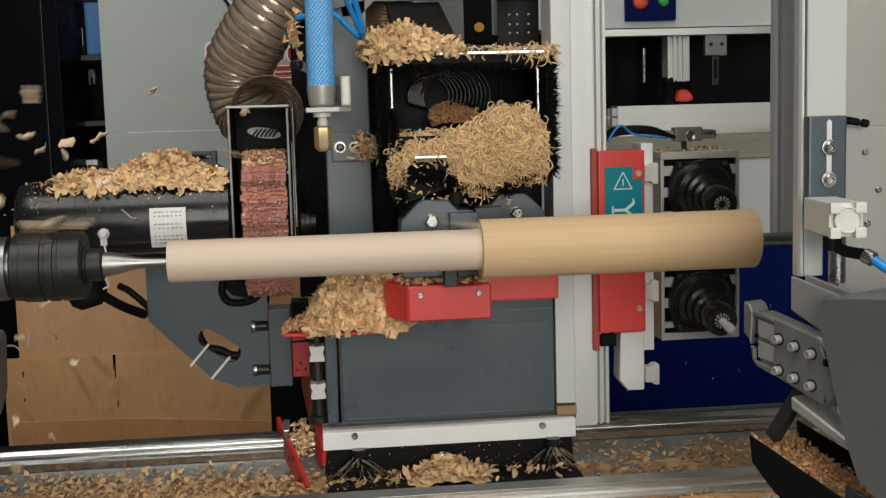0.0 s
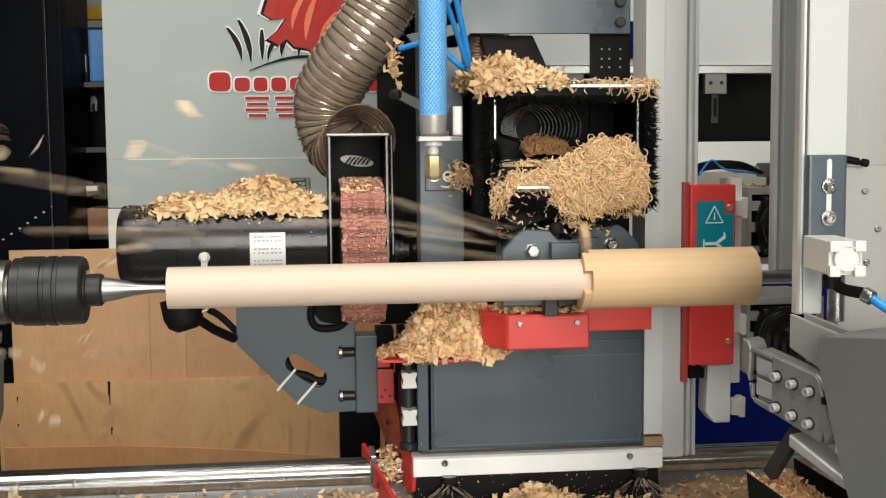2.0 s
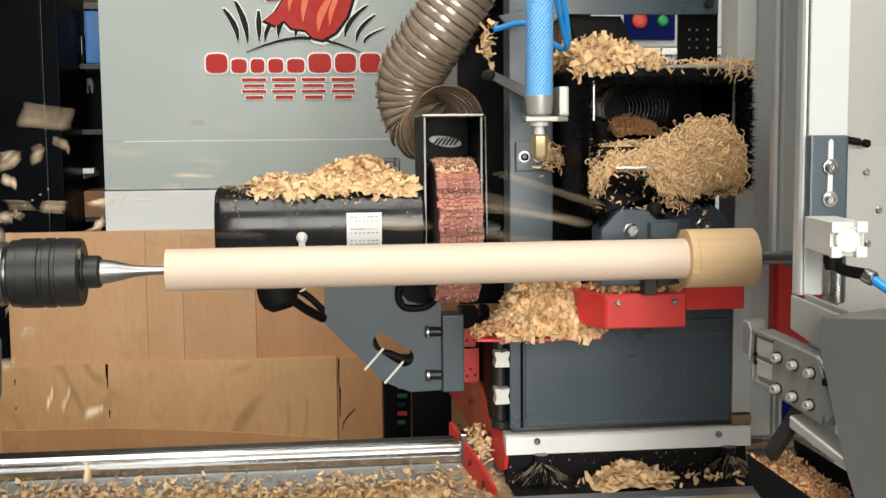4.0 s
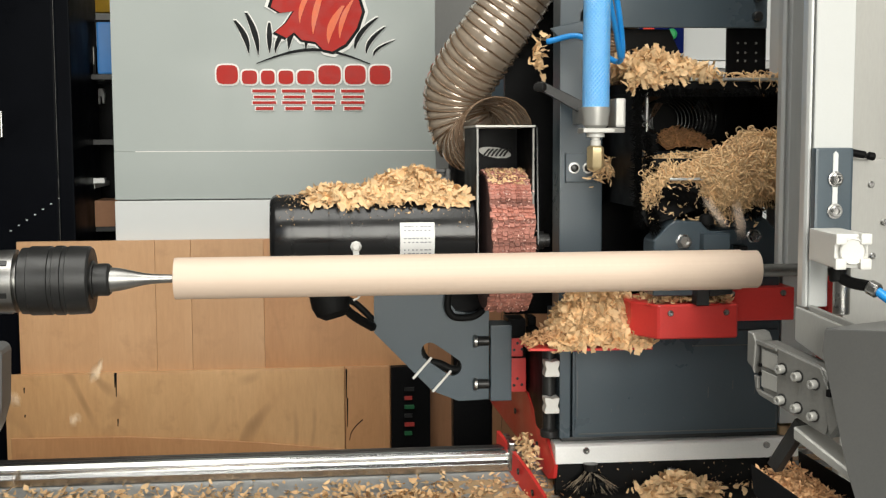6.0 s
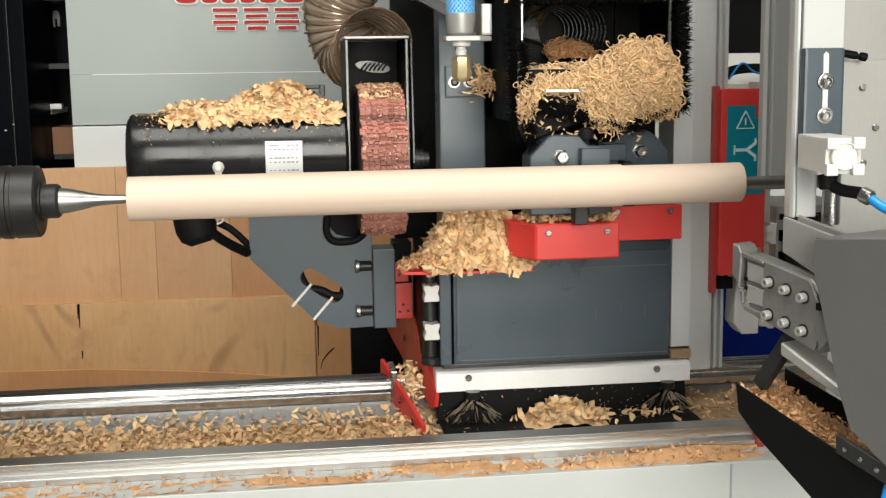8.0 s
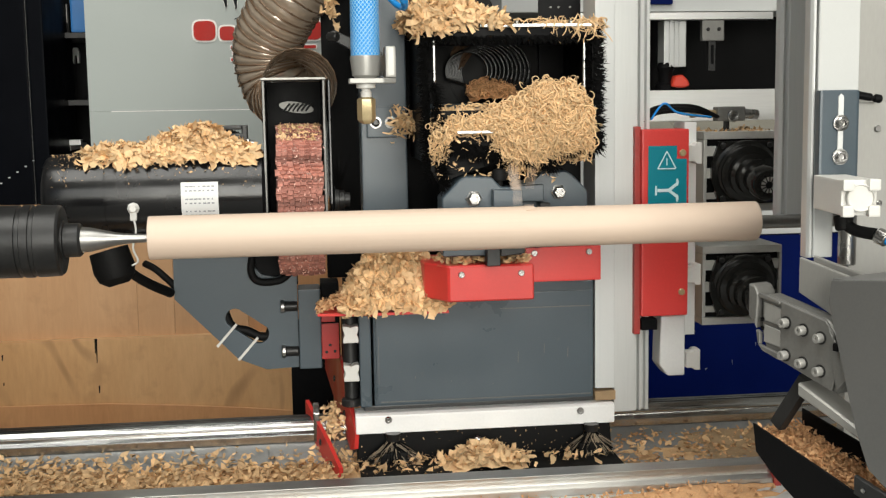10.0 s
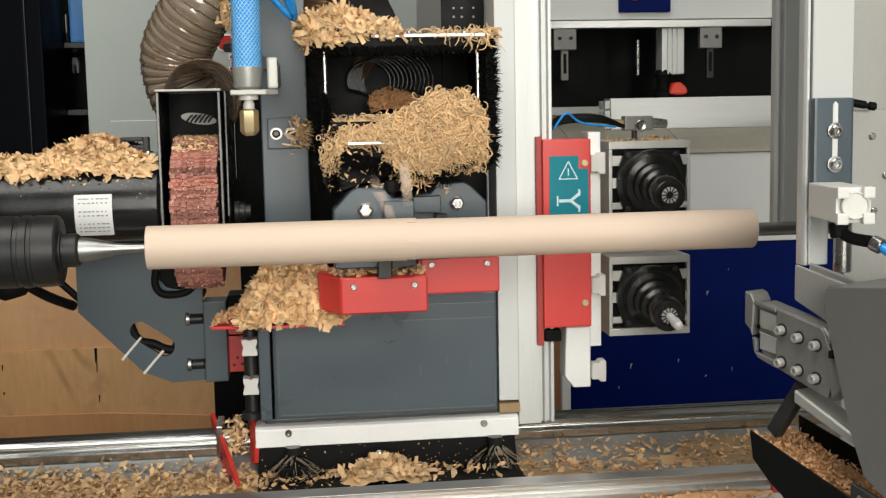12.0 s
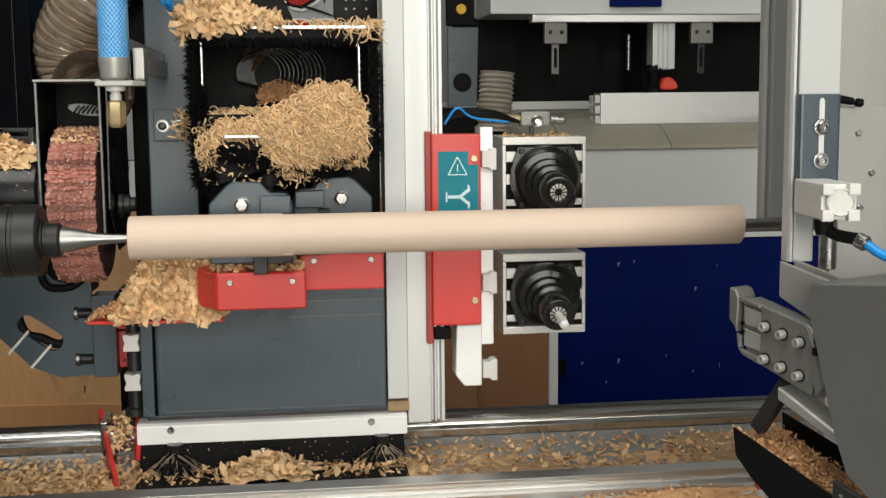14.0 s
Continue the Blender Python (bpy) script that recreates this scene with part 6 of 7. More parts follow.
def hood():
    t = ride(thing("chip_hood", (0.45, 0.2, 1.05), "black chip hood edged with brush and clogged with shavings", "extraction hood"))
    b = B()
    box(b, 0.312, 0.566, 0.125, 0.34, 1.262, 1.278, bev=0.001)
    part("top_plate", b, BLACK, t)
    b = B()
    box(b, 0.312, 0.317, 0.125, 0.34, 1.085, 1.262, bev=0.001)
    part("cheek", b, BLACK, t)
    b = B()
    box(b, 0.561, 0.566, 0.125, 0.34, 1.085, 1.262, bev=0.001)
    part("cheek", b, BLACK, t)
    b = B()
    box(b, 0.317, 0.561, 0.325, 0.33, 1.085, 1.262, bev=0.0)
    part("back_plate", b, RUBBER, t)
    b = B()
    box(b, 0.317, 0.561, 0.125, 0.325, 1.085, 1.092, bev=0.0)
    part("floor_plate", b, BLACK, t)
    b = B()
    lathe(b, (0.437, 0.324, 1.215), (0, -1, 0), [(0, 0.0615), (0.001, 0.0615)], 36)
    part("port", b, RUBBER, t)
    b = B()
    for i in range(11):
        r0, cx = 0.056 - 0.0022 * i, 0.437 - 0.0048 * i + 0.012
        tube(b, [(cx + r0 * math.cos(a), 0.320 - 0.0012 * i, 1.222 + r0 * 0.9 * math.sin(a)) for a in (-0.5 + (math.pi + 1.0) * k / 14 for k in range(15))], 0.0021, 6, 2)
    part("port_rib", b, RIBBED, t)
    b = B()
    prism(b, [(0.200, 1.132), (0.323, 1.170), (0.323, 1.164), (0.200, 1.126)], "x", 0.33, 0.560, 0.001)
    part("chute", b, SLATE, t, "slate grey chute plate")
    for x in (0.327, 0.548):
        b = B()
        cyl(b, (x, 0.122, 1.19), (x, 0.122, 1.262), 0.0028, 10)
        part("rod", b, STEEL, t)
    b = B()
    box(b, 0.395, 0.568, 0.118, 0.126, 1.279, 1.2835, bev=0.001)
    k = part("top_strip", b, ALUX, t, "bright clamping strip")
    for x in (0.45, 0.53):
        b = B()
        cyl(b, (x, 0.13, 1.2835), (x, 0.13, 1.289), 0.004, 12)
        part("screw", b, STEEL, k)
    b = B()
    box(b, 0.356, 0.416, 0.093, 0.099, 1.127, 1.131, bev=0.001)
    part("lower_strip", b, ALUX, t, "bright clamping strip")
    r = random.Random(4)
    roots, tips = [], []

    def edge(p, q, out, n, lo, hi):
        p, q, out = Vector(p), Vector(q), Vector(out)
        for i in range(n):
            a = p.lerp(q, r.random()) + Vector((r.uniform(-0.004, 0.004), r.uniform(-0.006, 0.006), r.uniform(-0.004, 0.004)))
            d = (out + Vector((r.uniform(-0.7, 0.7), r.uniform(-0.6, 0.3), r.uniform(-0.7, 0.7)))).normalized()
            roots.append(a)
            tips.append(a + d * r.uniform(lo, hi))
    edge((0.566, 0.122, 1.275), (0.566, 0.122, 1.10), (1, -0.2, 0), 700, 0.008, 0.018)
    edge((0.556, 0.122, 1.265), (0.558, 0.122, 1.16), (-0.3, -0.6, 0), 260, 0.006, 0.014)
    edge((0.315, 0.122, 1.27), (0.318, 0.122, 1.06), (-0.5, -0.4, -0.2), 900, 0.008, 0.022)
    edge((0.325, 0.116, 1.20), (0.335, 0.112, 1.05), (0.3, -0.6, -0.4), 700, 0.008, 0.024)
    edge((0.315, 0.120, 1.264), (0.566, 0.120, 1.264), (0, -0.5, -1), 700, 0.006, 0.014)
    edge((0.33, 0.112, 1.118), (0.50, 0.112, 1.085), (0, -0.5, -1), 1300, 0.010, 0.03)
    edge((0.50, 0.112, 1.10), (0.566, 0.112, 1.115), (0.2, -0.5, -1), 500, 0.010, 0.028)
    bristles("brush_edge", t, roots, tips, 0.0010, BRISTLE, "shaggy black brush edging")
    b = B()
    prism(b, [(0.322, 1.16), (0.566, 1.16), (0.566, 1.095), (0.50, 1.082), (0.42, 1.085), (0.33, 1.055), (0.318, 1.075)], "y", 0.116, 0.124, 0.001)
    part("apron", b, RUBBER, t, "black rubber apron")


hood()


def hood_chips():
    """Stringy shavings caught in the hood's mouth, on its apron, on top and in the port."""
    def mouth_top(x):
        return float(np.interp(x, (0.32, 0.36, 0.40, 0.44, 0.482, 0.535, 0.555), (1.144, 1.150, 1.158, 1.172, 1.200, 1.194, 1.172)))

    def mouth_low(x):
        return float(np.interp(x, (0.32, 0.328, 0.340, 0.348, 0.408, 0.418, 0.440, 0.47, 0.50, 0.555), (1.106, 1.084, 1.092, 1.128, 1.128, 1.100, 1.072, 1.076, 1.086, 1.090)))
    BV, BF = [], []
    for i in range(47):
        for k in range(25):
            u = i / 46
            x = 0.327 + 0.220 * u
            top, low, w = mouth_top(x) - 0.004, mouth_low(x) + 0.005, 2 * k / 24 - 1
            BV.append((x, 0.116 - 0.020 * (1 - w * w) * (0.4 + 0.6 * min(1, u * 1.4)) + 0.003 * noise.noise((u * 40, w * 14, 0)), (top + low) / 2 + w * (top - low) / 2))
    for i in range(46):
        for k in range(24):
            BF.append((i * 25 + k, i * 25 + k + 1, i * 25 + k + 26, i * 25 + k + 25))
    P, N = [], []
    while len(P) < 4300:
        x, z = rng.uniform(0.322, 0.554), rng.uniform(1.062, 1.212)
        u = (x - 0.327) / 0.22
        top = mouth_top(x) + 0.005 * noise.noise((x * 60, 0, 0))
        low = mouth_low(x) + 0.007 * noise.noise((x * 80, 5, 0))
        if low < z < top:
            mid = max(0, 1 - abs((z - (top + low) / 2) / ((top - low) / 2 + 1e-6)) ** 2)
            y = 0.111 - 0.024 * mid * (0.4 + 0.6 * min(1, max(0, u * 1.4))) + (0.02 if z > top - 0.012 else 0) * rng.random()
            P.append((x, y + rng.uniform(-0.003, 0.005), z))
            N.append((rng.normal(0, 0.9), rng.normal(-0.25, 0.45), -0.5 + rng.normal(0, 0.9)))
    ride(noodles("hood_shavings", P, N, 0.020, 0.00115, 2.5, CHIP, "stringy pale shavings packed in the hood's mouth", (BV, BF), 8))
    # loose crumbs on the apron
    P = np.stack([rng.uniform(0.325, 0.50, 170), rng.uniform(0.098, 0.112, 170), rng.uniform(1.055, 1.14, 170)], 1)
    N = np.stack([rng.normal(0, 0.4, 170), -np.ones(170), rng.normal(0, 0.4, 170)], 1)
    ride(shavings("apron_crumbs", P, N, 0.009, 1.6, 0.25, CHIP, "pale crumbs of wood on black bristles", None, 3))

    def top(x, y):
        u = (x - 0.30) / 0.285
        return 1.279 + 0.032 * math.exp(-((u - 0.16) / 0.22) ** 2) * (1.1 - abs(y - 0.19) / 0.14) + 0.003 + 0.004 * max(0, noise.noise((x * 50, y * 50, 0)))
    ex = heap(0.304, 0.574, 0.128, 0.30, top, 50, 16)
    P, N = strew(2600, 0.296, 0.44, 0.106, 0.30, top, 0.010)
    keep = rng.random(len(P)) < np.clip((0.45 - P[:, 0]) / 0.05, 0.1, 1)
    P, N = P[keep], N[keep]
    low = P[:, 1] < 0.122
    P[low, 2] -= rng.uniform(0, 0.030, low.sum()) * np.clip((0.40 - P[low, 0]) / 0.05, 0, 1)
    N[low] = (0, -1, 0.5)
    ride(shavings("hood_top_shavings", P, N, 0.027, 1.9, 0.20, CHIP, "curled pale shavings heaped on the hood", ex, 4, True))
    n = 430
    P = np.stack([np.concatenate([rng.uniform(0.30, 0.43, 170), 0.578 - np.abs(rng.normal(0, 0.045, 260))]), rng.uniform(0.108, 0.2, n), np.zeros(n)], 1)
    P[:, 2] = [top(x, y) + 0.003 for x, y, z in P]
    front = P[:, 1] < 0.13
    P[front, 2] -= rng.uniform(0, 0.020, front.sum())
    D = np.stack([rng.normal(0, 0.8, n), rng.normal(-0.4, 0.6, n), np.where(front, -0.8, 0.3) + rng.normal(0, 0.5, n)], 1)
    ride(noodles("hood_rim_shavings", P, D, 0.024, 0.0011, 2.6, CHIP, "stringy shavings hanging over the hood's rim"))

    def sill(x, y):
        return 1.168 + 0.016 * bump2(x, y, 0.437, 0.31, 0.045, 0.05) + 0.02 * max(0, (y - 0.2) / 0.12) * bump2(x, 0, 0.437, 0, 0.05, 1)
    P, N = strew(520, 0.402, 0.476, 0.255, 0.318, sill, 0.008)
    ride(noodles("port_shavings", P, rng.normal(0, 1, (520, 3)) * (1, 0.7, 0.8), 0.014, 0.0011, 2.4, CHIP_RED, "reddish stringy shavings lying in the suction port", heap(0.400, 0.478, 0.255, 0.318, sill, 16, 10)))

    def inside(x, y):
        return 1.158 + 0.01 * noise.noise((x * 30, y * 30, 0)) - 0.05 * (y - 0.12)
    P, N = strew(600, 0.335, 0.566, 0.12, 0.20, inside, 0.008)
    ride(noodles("hood_floor_shavings", P, rng.normal(0, 1, (600, 3)) * (1, 0.7, 0.6), 0.016, 0.0014, 1.6, CHIP, "stringy shavings lying inside the hood", heap(0.335, 0.566, 0.12, 0.20, inside, 20, 8)))


hood_chips()


def tools():
    for dx, dy, first in ((0.0, 0.0, True), (0.115, 0.085, False)):
        t = ride(thing("tool_post", (0.39 + dx, 0.12 + dy, 0.93), "slate grey tool post with a clamped cutter", "tool post", "tool posts"))
        s = 1 if first else -1
        cx = 0.392 + dx

        def pt(x, z):
            return (cx + s * (x - 0.392), z)
        b = B()
        prism(b, [pt(0.332, 1.035), pt(0.332, 1.020), pt(0.332, 0.95), pt(0.449, 0.95), pt(0.449, 1.030), pt(0.442, 1.048), pt(0.418, 1.050), pt(0.405, 1.064), pt(0.366, 1.066), pt(0.356, 1.060)], "y", 0.092 + dy, 0.150 + dy, 0.002)
        part("block", b, SLATE, t)
        b = B()
        prism(b, [pt(0.404, 1.047), pt(0.446, 1.046), pt(0.446, 1.022), pt(0.404, 1.022)], "y", 0.074 + dy, 0.0915 + dy, 0.001)
        part("cutter_clamp", b, SLATE, t)
        b = B()
        p = pt(0.378, 1.034)
        lathe(b, (p[0], 0.092 + dy, p[1]), (0, -1, 0), [(0, 0.012), (0.002, 0.012), (0.003, 0.0095), (0.014, 0.0095), (0.015, 0.008), (0.015, 0.005), (0.010, 0.005)], 6)
        part("clamp_bolt", b, STEEL, t)
        b = B()
        p = pt(0.417, 1.050)
        lathe(b, (p[0], 0.10 + dy, p[1] - 0.004), (0, 0, 1), [(0, 0.0055), (0.012, 0.0055), (0.013, 0.011), (0.022, 0.012), (0.028, 0.009), (0.030, 0.004)], 18)
        part("knob", b, RUBBER, t)
        b = B()
        prism(b, [pt(0.396, 1.02), pt(0.412, 1.02), pt(0.412, 0.938), pt(0.392, 0.938)], "y", 0.066 + dy, 0.090 + dy, 0.001)
        prism(b, [pt(0.412, 0.966), pt(0.447, 0.968), pt(0.447, 0.956), pt(0.412, 0.952)], "y", 0.062 + dy, 0.09 + dy, 0.001)
        part("cutter_shank", b, BLACKSTEEL, t)
        if first:
            b = B()
            prism(b, [(0.433, 0.968), (0.447, 0.968), (0.443, 0.975), (0.437, 0.978)], "y", 0.028, 0.062, 0.0006)
            part("cutter_tip", b, STEEL, t)
        # red guard below
        x0, x1, y0 = (0.339, 0.465, 0.087) if first else (0.458, 0.581, 0.150)
        z0, z1 = (0.884, 0.937) if first else (0.900, 0.953)
        g = ride(thing("red_guard", ((x0 + x1) / 2, y0, z0), "red painted sheet guard with two screws", "guard", "red guards"))
        b = B()
        if first:
            prism(b, [(x0, y0), (x1, y0), (x1, y0 + 0.14), (x0 - 0.035, y0 + 0.14), (x0 - 0.030, y0 + 0.05)], "z", z0, z1, 0.0025)
        else:
            box(b, x0, x1, y0, 0.215, z0, z1, bev=0.0025)
        k = part("shell", b, RED, g)
        for x in ((0.358, 0.446) if first else (0.478, 0.562)):
            b = B()
            lathe(b, (x, y0, 0.924 if first else 0.944), (0, -1, 0), [(0, 0.0048), (0.002, 0.0048), (0.003, 0.004), (0.003, 0.002), (0.0015, 0.002)], 16)
            part("screw", b, STEEL, g)

    def top(x, y):
        return 0.938 + 0.005 * max(0, noise.noise((x * 40, y * 40, 2)) + 0.5)
    P, N = strew(500, 0.335, 0.46, 0.10, 0.19, top, 0.004)
    ride(shavings("guard_shavings", P, N, 0.014, 1.8, 0.35, CHIP, "pale shavings lying on a red guard", heap(0.325, 0.46, 0.10, 0.20, top, 24, 12), 3))


tools()


def chip_shelf():
    t = ride(thing("chip_shelf", (0.24, 0.16, 0.856), "thin red sheet shelf under a heap of shavings", "shelf"))
    b = B()
    prism(b, [(0.150, 0.145), (0.225, 0.135), (0.345, 0.135), (0.345, 0.245), (0.150, 0.245)], "z", 0.860, 0.864, 0.0006)
    part("sheet", b, RED, t)

    def top(x, y):
        u = (x - 0.188) / 0.152
        h = 0.082 * min(1, max(0, u * 3.2)) * min(1, max(0.0, (y - 0.125) / 0.055)) * (1 - 0.25 * max(0, u - 0.7) / 0.3)
        return 0.8645 + h * (0.85 + 0.35 * noise.noise((x * 22, y * 22, 4)))
    ex = heap(0.190, 0.342, 0.140, 0.240, top, 36, 24)
    P, N = strew(3100, 0.192, 0.346, 0.134, 0.240, top, 0.007)
    edge = (P[:, 1] < 0.138) & (P[:, 0] > 0.21)
    P[edge, 2] -= rng.uniform(0, 0.010, edge.sum())
    ride(shavings("shelf_shavings", P, N, 0.027, 2.4, 0.32, CHIP, "broad curled beech shavings heaped on a red shelf", ex, 6, False, 0.42))
    P, N = strew(500, 0.185, 0.340, 0.134, 0.235, top, 0.010)
    ride(noodles("shelf_strings", P, N + rng.normal(0, 0.9, (500, 3)), 0.018, 0.0010, 2.0, CHIP, "stringy shavings among the broad ones"))
    P, N = strew(700, 0.150, 0.205, 0.145, 0.235, lambda x, y: 0.8645 + 0.022 * (x - 0.15) / 0.05, 0.003)
    ride(shavings("shelf_grit", P, N, 0.007, 1.2, 0.5, DUST, "reddish sanding dust on a red shelf", None, 2))


chip_shelf()


def motor_chips():
    def top(x, y):
        d = (y - 0.270) / 0.066
        barrel = 1.037 + 0.066 * math.sqrt(max(0.0, 1 - d * d))
        h = 0.030 * math.exp(-((x + 0.025) / 0.062) ** 4) + 0.007 * math.exp(-((x + 0.13) / 0.06) ** 2)
        return barrel + h * max(0, 1 - (d / 0.85) ** 2) * (0.8 + 0.5 * noise.noise((x * 25, y * 25, 6)))
    ex = heap(-0.20, 0.07, 0.222, 0.318, top, 44, 14)
    P, N = strew(3600, -0.20, 0.07, 0.222, 0.318, top, 0.008)
    keep = rng.random(len(P)) < np.clip(np.exp(-((P[:, 0] + 0.03) / 0.075) ** 2) * 1.3 + 0.35 * np.exp(-((P[:, 0] + 0.15) / 0.04) ** 2), 0.05, 1)
    ride(shavings("motor_shavings", P[keep], N[keep], 0.021, 1.7, 0.40, CHIP, "pale shavings heaped on the black motor", None, 5, False, 0.36))
    P, N = strew(1500, -0.24, 0.07, 0.206, 0.262, top, 0.0)
    keep = rng.random(len(P)) < np.clip((P[:, 1] - 0.203) / 0.05, 0.12, 1)
    P, N = P[keep], N[keep]
    ride(shavings("motor_grit", P, N, 0.0042, 1.0, 0.6, CHIP_DARK, "wood crumbs clinging to the black motor", None, 2))

    def sk(x, y):
        return 0.6155 + 0.030 * math.exp(-((x - 0.400) / 0.045) ** 2) * max(0, 1 - ((y - 0.17) / 0.05) ** 2) + 0.004 * math.exp(-((x - 0.53) / 0.06) ** 2) * max(0, 1 - ((y - 0.17) / 0.04) ** 2)
    P, N = strew(1300, 0.30, 0.62, 0.125, 0.212, sk, 0.006)
    keep = rng.random(len(P)) < np.clip((P[:, 2] - 0.621) / 0.010, 0.012, 1)
    ride(shavings("skirt_shavings", P[keep], N[keep], 0.017, 1.6, 0.45, CHIP, "pale shavings pushed up before the skirt", heap(0.335, 0.465, 0.13, 0.21, sk, 30, 10), 3))
    n = 130
    P = np.stack([rng.uniform(0.21, 0.61, n), np.full(n, 0.2145), 0.600 + 0.058 * rng.random(n) ** 1.6], 1)
    ride(shavings("skirt_specks", P, np.tile((0.0, -1.0, 0.0), (n, 1)), 0.0024, 0.6, 0.6, CHIP_DARK, "specks of wood dust on the black skirt", None, 2, False, 0.2))
    P = np.stack([rng.normal(0.30, 0.012, 140), rng.uniform(0.25, 0.29, 140), rng.normal(1.142, 0.010, 140)], 1)
    N = rng.normal(0, 1, (140, 3))
    ride(shavings("column_shavings", P, N, 0.018, 2.0, 0.2, CHIP, "wisps of shavings caught beside the column", None, 4))
    P = np.stack([rng.normal(0.185, 0.006, 40), rng.uniform(0.24, 0.27, 40), rng.normal(1.325, 0.016, 40)], 1)
    ride(shavings("arm_shavings", P, rng.normal(0, 1, (40, 3)), 0.018, 2.0, 0.35, CHIP, "wisps of shavings hanging on a swivel arm", None, 4))
    P = np.stack([rng.normal(0.172, 0.008, 120), rng.uniform(0.24, 0.33, 120), rng.uniform(0.65, 0.68, 120)], 1)
    P[:, 2] = 0.632 + (P[:, 1] - 0.2) * 0.30 + rng.uniform(0, 0.02, 120)
    ride(shavings("plate_shavings", P, rng.normal(0, 1, (120, 3)), 0.013, 1.8, 0.4, CHIP, "shavings caught between the red plates", None, 3))
    P = np.stack([rng.uniform(0.098, 0.163, 260), rng.uniform(0.22, 0.29, 260), np.full(260, 1.138)], 1)
    P[:, 2] = 1.022 + np.sqrt(np.maximum(0, 0.1185 ** 2 - (P[:, 1] - 0.287) ** 2))
    ride(shavings("wheel_dust", P, np.stack([np.zeros(260), (P[:, 1] - 0.287), P[:, 2] - 1.022], 1) * 9, 0.008, 1.3, 0.4, CHIP, "pale dust and crumbs on the flap wheel", None, 3))


motor_chips()


def axis_box():
    t = ride(thing("axis_cover", (0.698, 0.23, 0.83), "red axis cover with a teal warning sticker", "machine cover"))
    b = B()
    box(b, 0.6605, 0.7365, 0.205, 0.262, 0.830, 1.1255, bev=0.003)
    part("cover", b, RED, t)
    b = B()
    box(b, 0.652, 0.662, 0.215, 0.262, 0.800, 1.13, bev=0.002)
    part("rear_flange", b, REDDARK, t)
    b = B()
    prism(b, [(0.6705, 1.0995), (0.7165, 1.0995), (0.7165, 1.079), (0.7325, 1.079), (0.7325, 0.96), (0.6700, 0.96)], "y", 0.2036, 0.2049, 0)
    k = part("sticker", b, TEAL, t, "teal warning sticker")
    b = B()
    a, c, d = (0.700, 1.091), (0.6855, 1.064), (0.7145, 1.064)
    for p, q in ((a, c), (c, d), (d, a)):
        u = Vector((q[0] - p[0], q[1] - p[1])).normalized() * 0.0008
        prism(b, [(p[0] - u.y, p[1] + u.x), (q[0] - u.y, q[1] + u.x), (q[0] + u.y, q[1] - u.x), (p[0] + u.y, p[1] - u.x)], "y", 0.2022, 0.2034, 0)
    box(b, 0.6992, 0.7008, 0.2022, 0.2034, 1.069, 1.080, bev=0)
    part("warning_triangle", b, TEALPRINT, k)
    f = bpy.data.curves.new("letter", "FONT")
    f.body, f.size, f.extrude, f.align_x, f.align_y = "Y", 0.050, 0.0004, "CENTER", "CENTER"
    f.materials.append(TEALPRINT)
    ob = new("letter", f)
    ob.parent = k
    ob.matrix_basis = BASE[k].inverted() @ pose(0.700, 0.2031, 1.030, 90, 0, 0) @ pose(0, 0, 0, 0, 0, -90)
    for x, z, hh in ((0.6828, 1.030, 0.0075), (0.7168, 1.0425, 0.0055), (0.7168, 1.0175, 0.0055)):
        b = B()
        box(b, x - 0.0013, x + 0.0013, 0.2026, 0.2034, z - hh, z + hh, bev=0)
        part("serif", b, TEALPRINT, k)
    for z in (1.088, 0.868):
        b = B()
        lathe(b, (0.726, 0.205, z), (0, -1, 0), [(0, 0.0055), (0.002, 0.0055), (0.003, 0.0045), (0.003, 0.002), (0.0015, 0.002)], 16)
        part("screw", b, BRASS, t)
    b = B()
    prism(b, [(0.700, 0.826), (0.740, 0.826), (0.740, 0.727), (0.712, 0.727), (0.698, 0.745)], "y", 0.228, 0.27, 0.0015)
    part("lower_post", b, ALUW, t, "pale aluminium lower post")
    b = B()
    box(b, 0.664, 0.690, 0.215, 0.25, 0.806, 0.824, bev=0.002)
    part("limit_switch", b, BLACK, t)
    b = B()
    box(b, 0.742, 0.762, 0.245, 0.30, 0.79, 1.135, bev=0.002)
    part("side_strip", b, ALUW, t)
    for z in (1.086, 0.892, 0.753):
        b = B()
        prism(b, [(0.741, z - 0.013), (0.752, z - 0.013), (0.755, z - 0.017), (0.764, z - 0.017), (0.764, z + 0.017), (0.755, z + 0.017), (0.752, z + 0.013), (0.741, z + 0.013)], "y", 0.222, 0.246, 0.001)
        part("guide_shoe", b, PLASTIC, t, "cream plastic guide shoe")
    b = B()
    for i in range(3):
        tube(b, [(0.675, 0.24, 1.135), (0.70, 0.25 + 0.01 * i, 1.150 + 0.004 * i), (0.76, 0.26, 1.152 + 0.004 * i), (0.81, 0.28, 1.142)], 0.003, 8, 8)
    part("cable", b, RUBBER, t)
    b = B()
    tube(b, [(0.685, 0.24, 1.14), (0.705, 0.235, 1.165), (0.73, 0.24, 1.150), (0.79, 0.255, 1.142)], 0.0018, 8, 8)
    part("blue_cable", b, AIRBLUE, t)


axis_box()


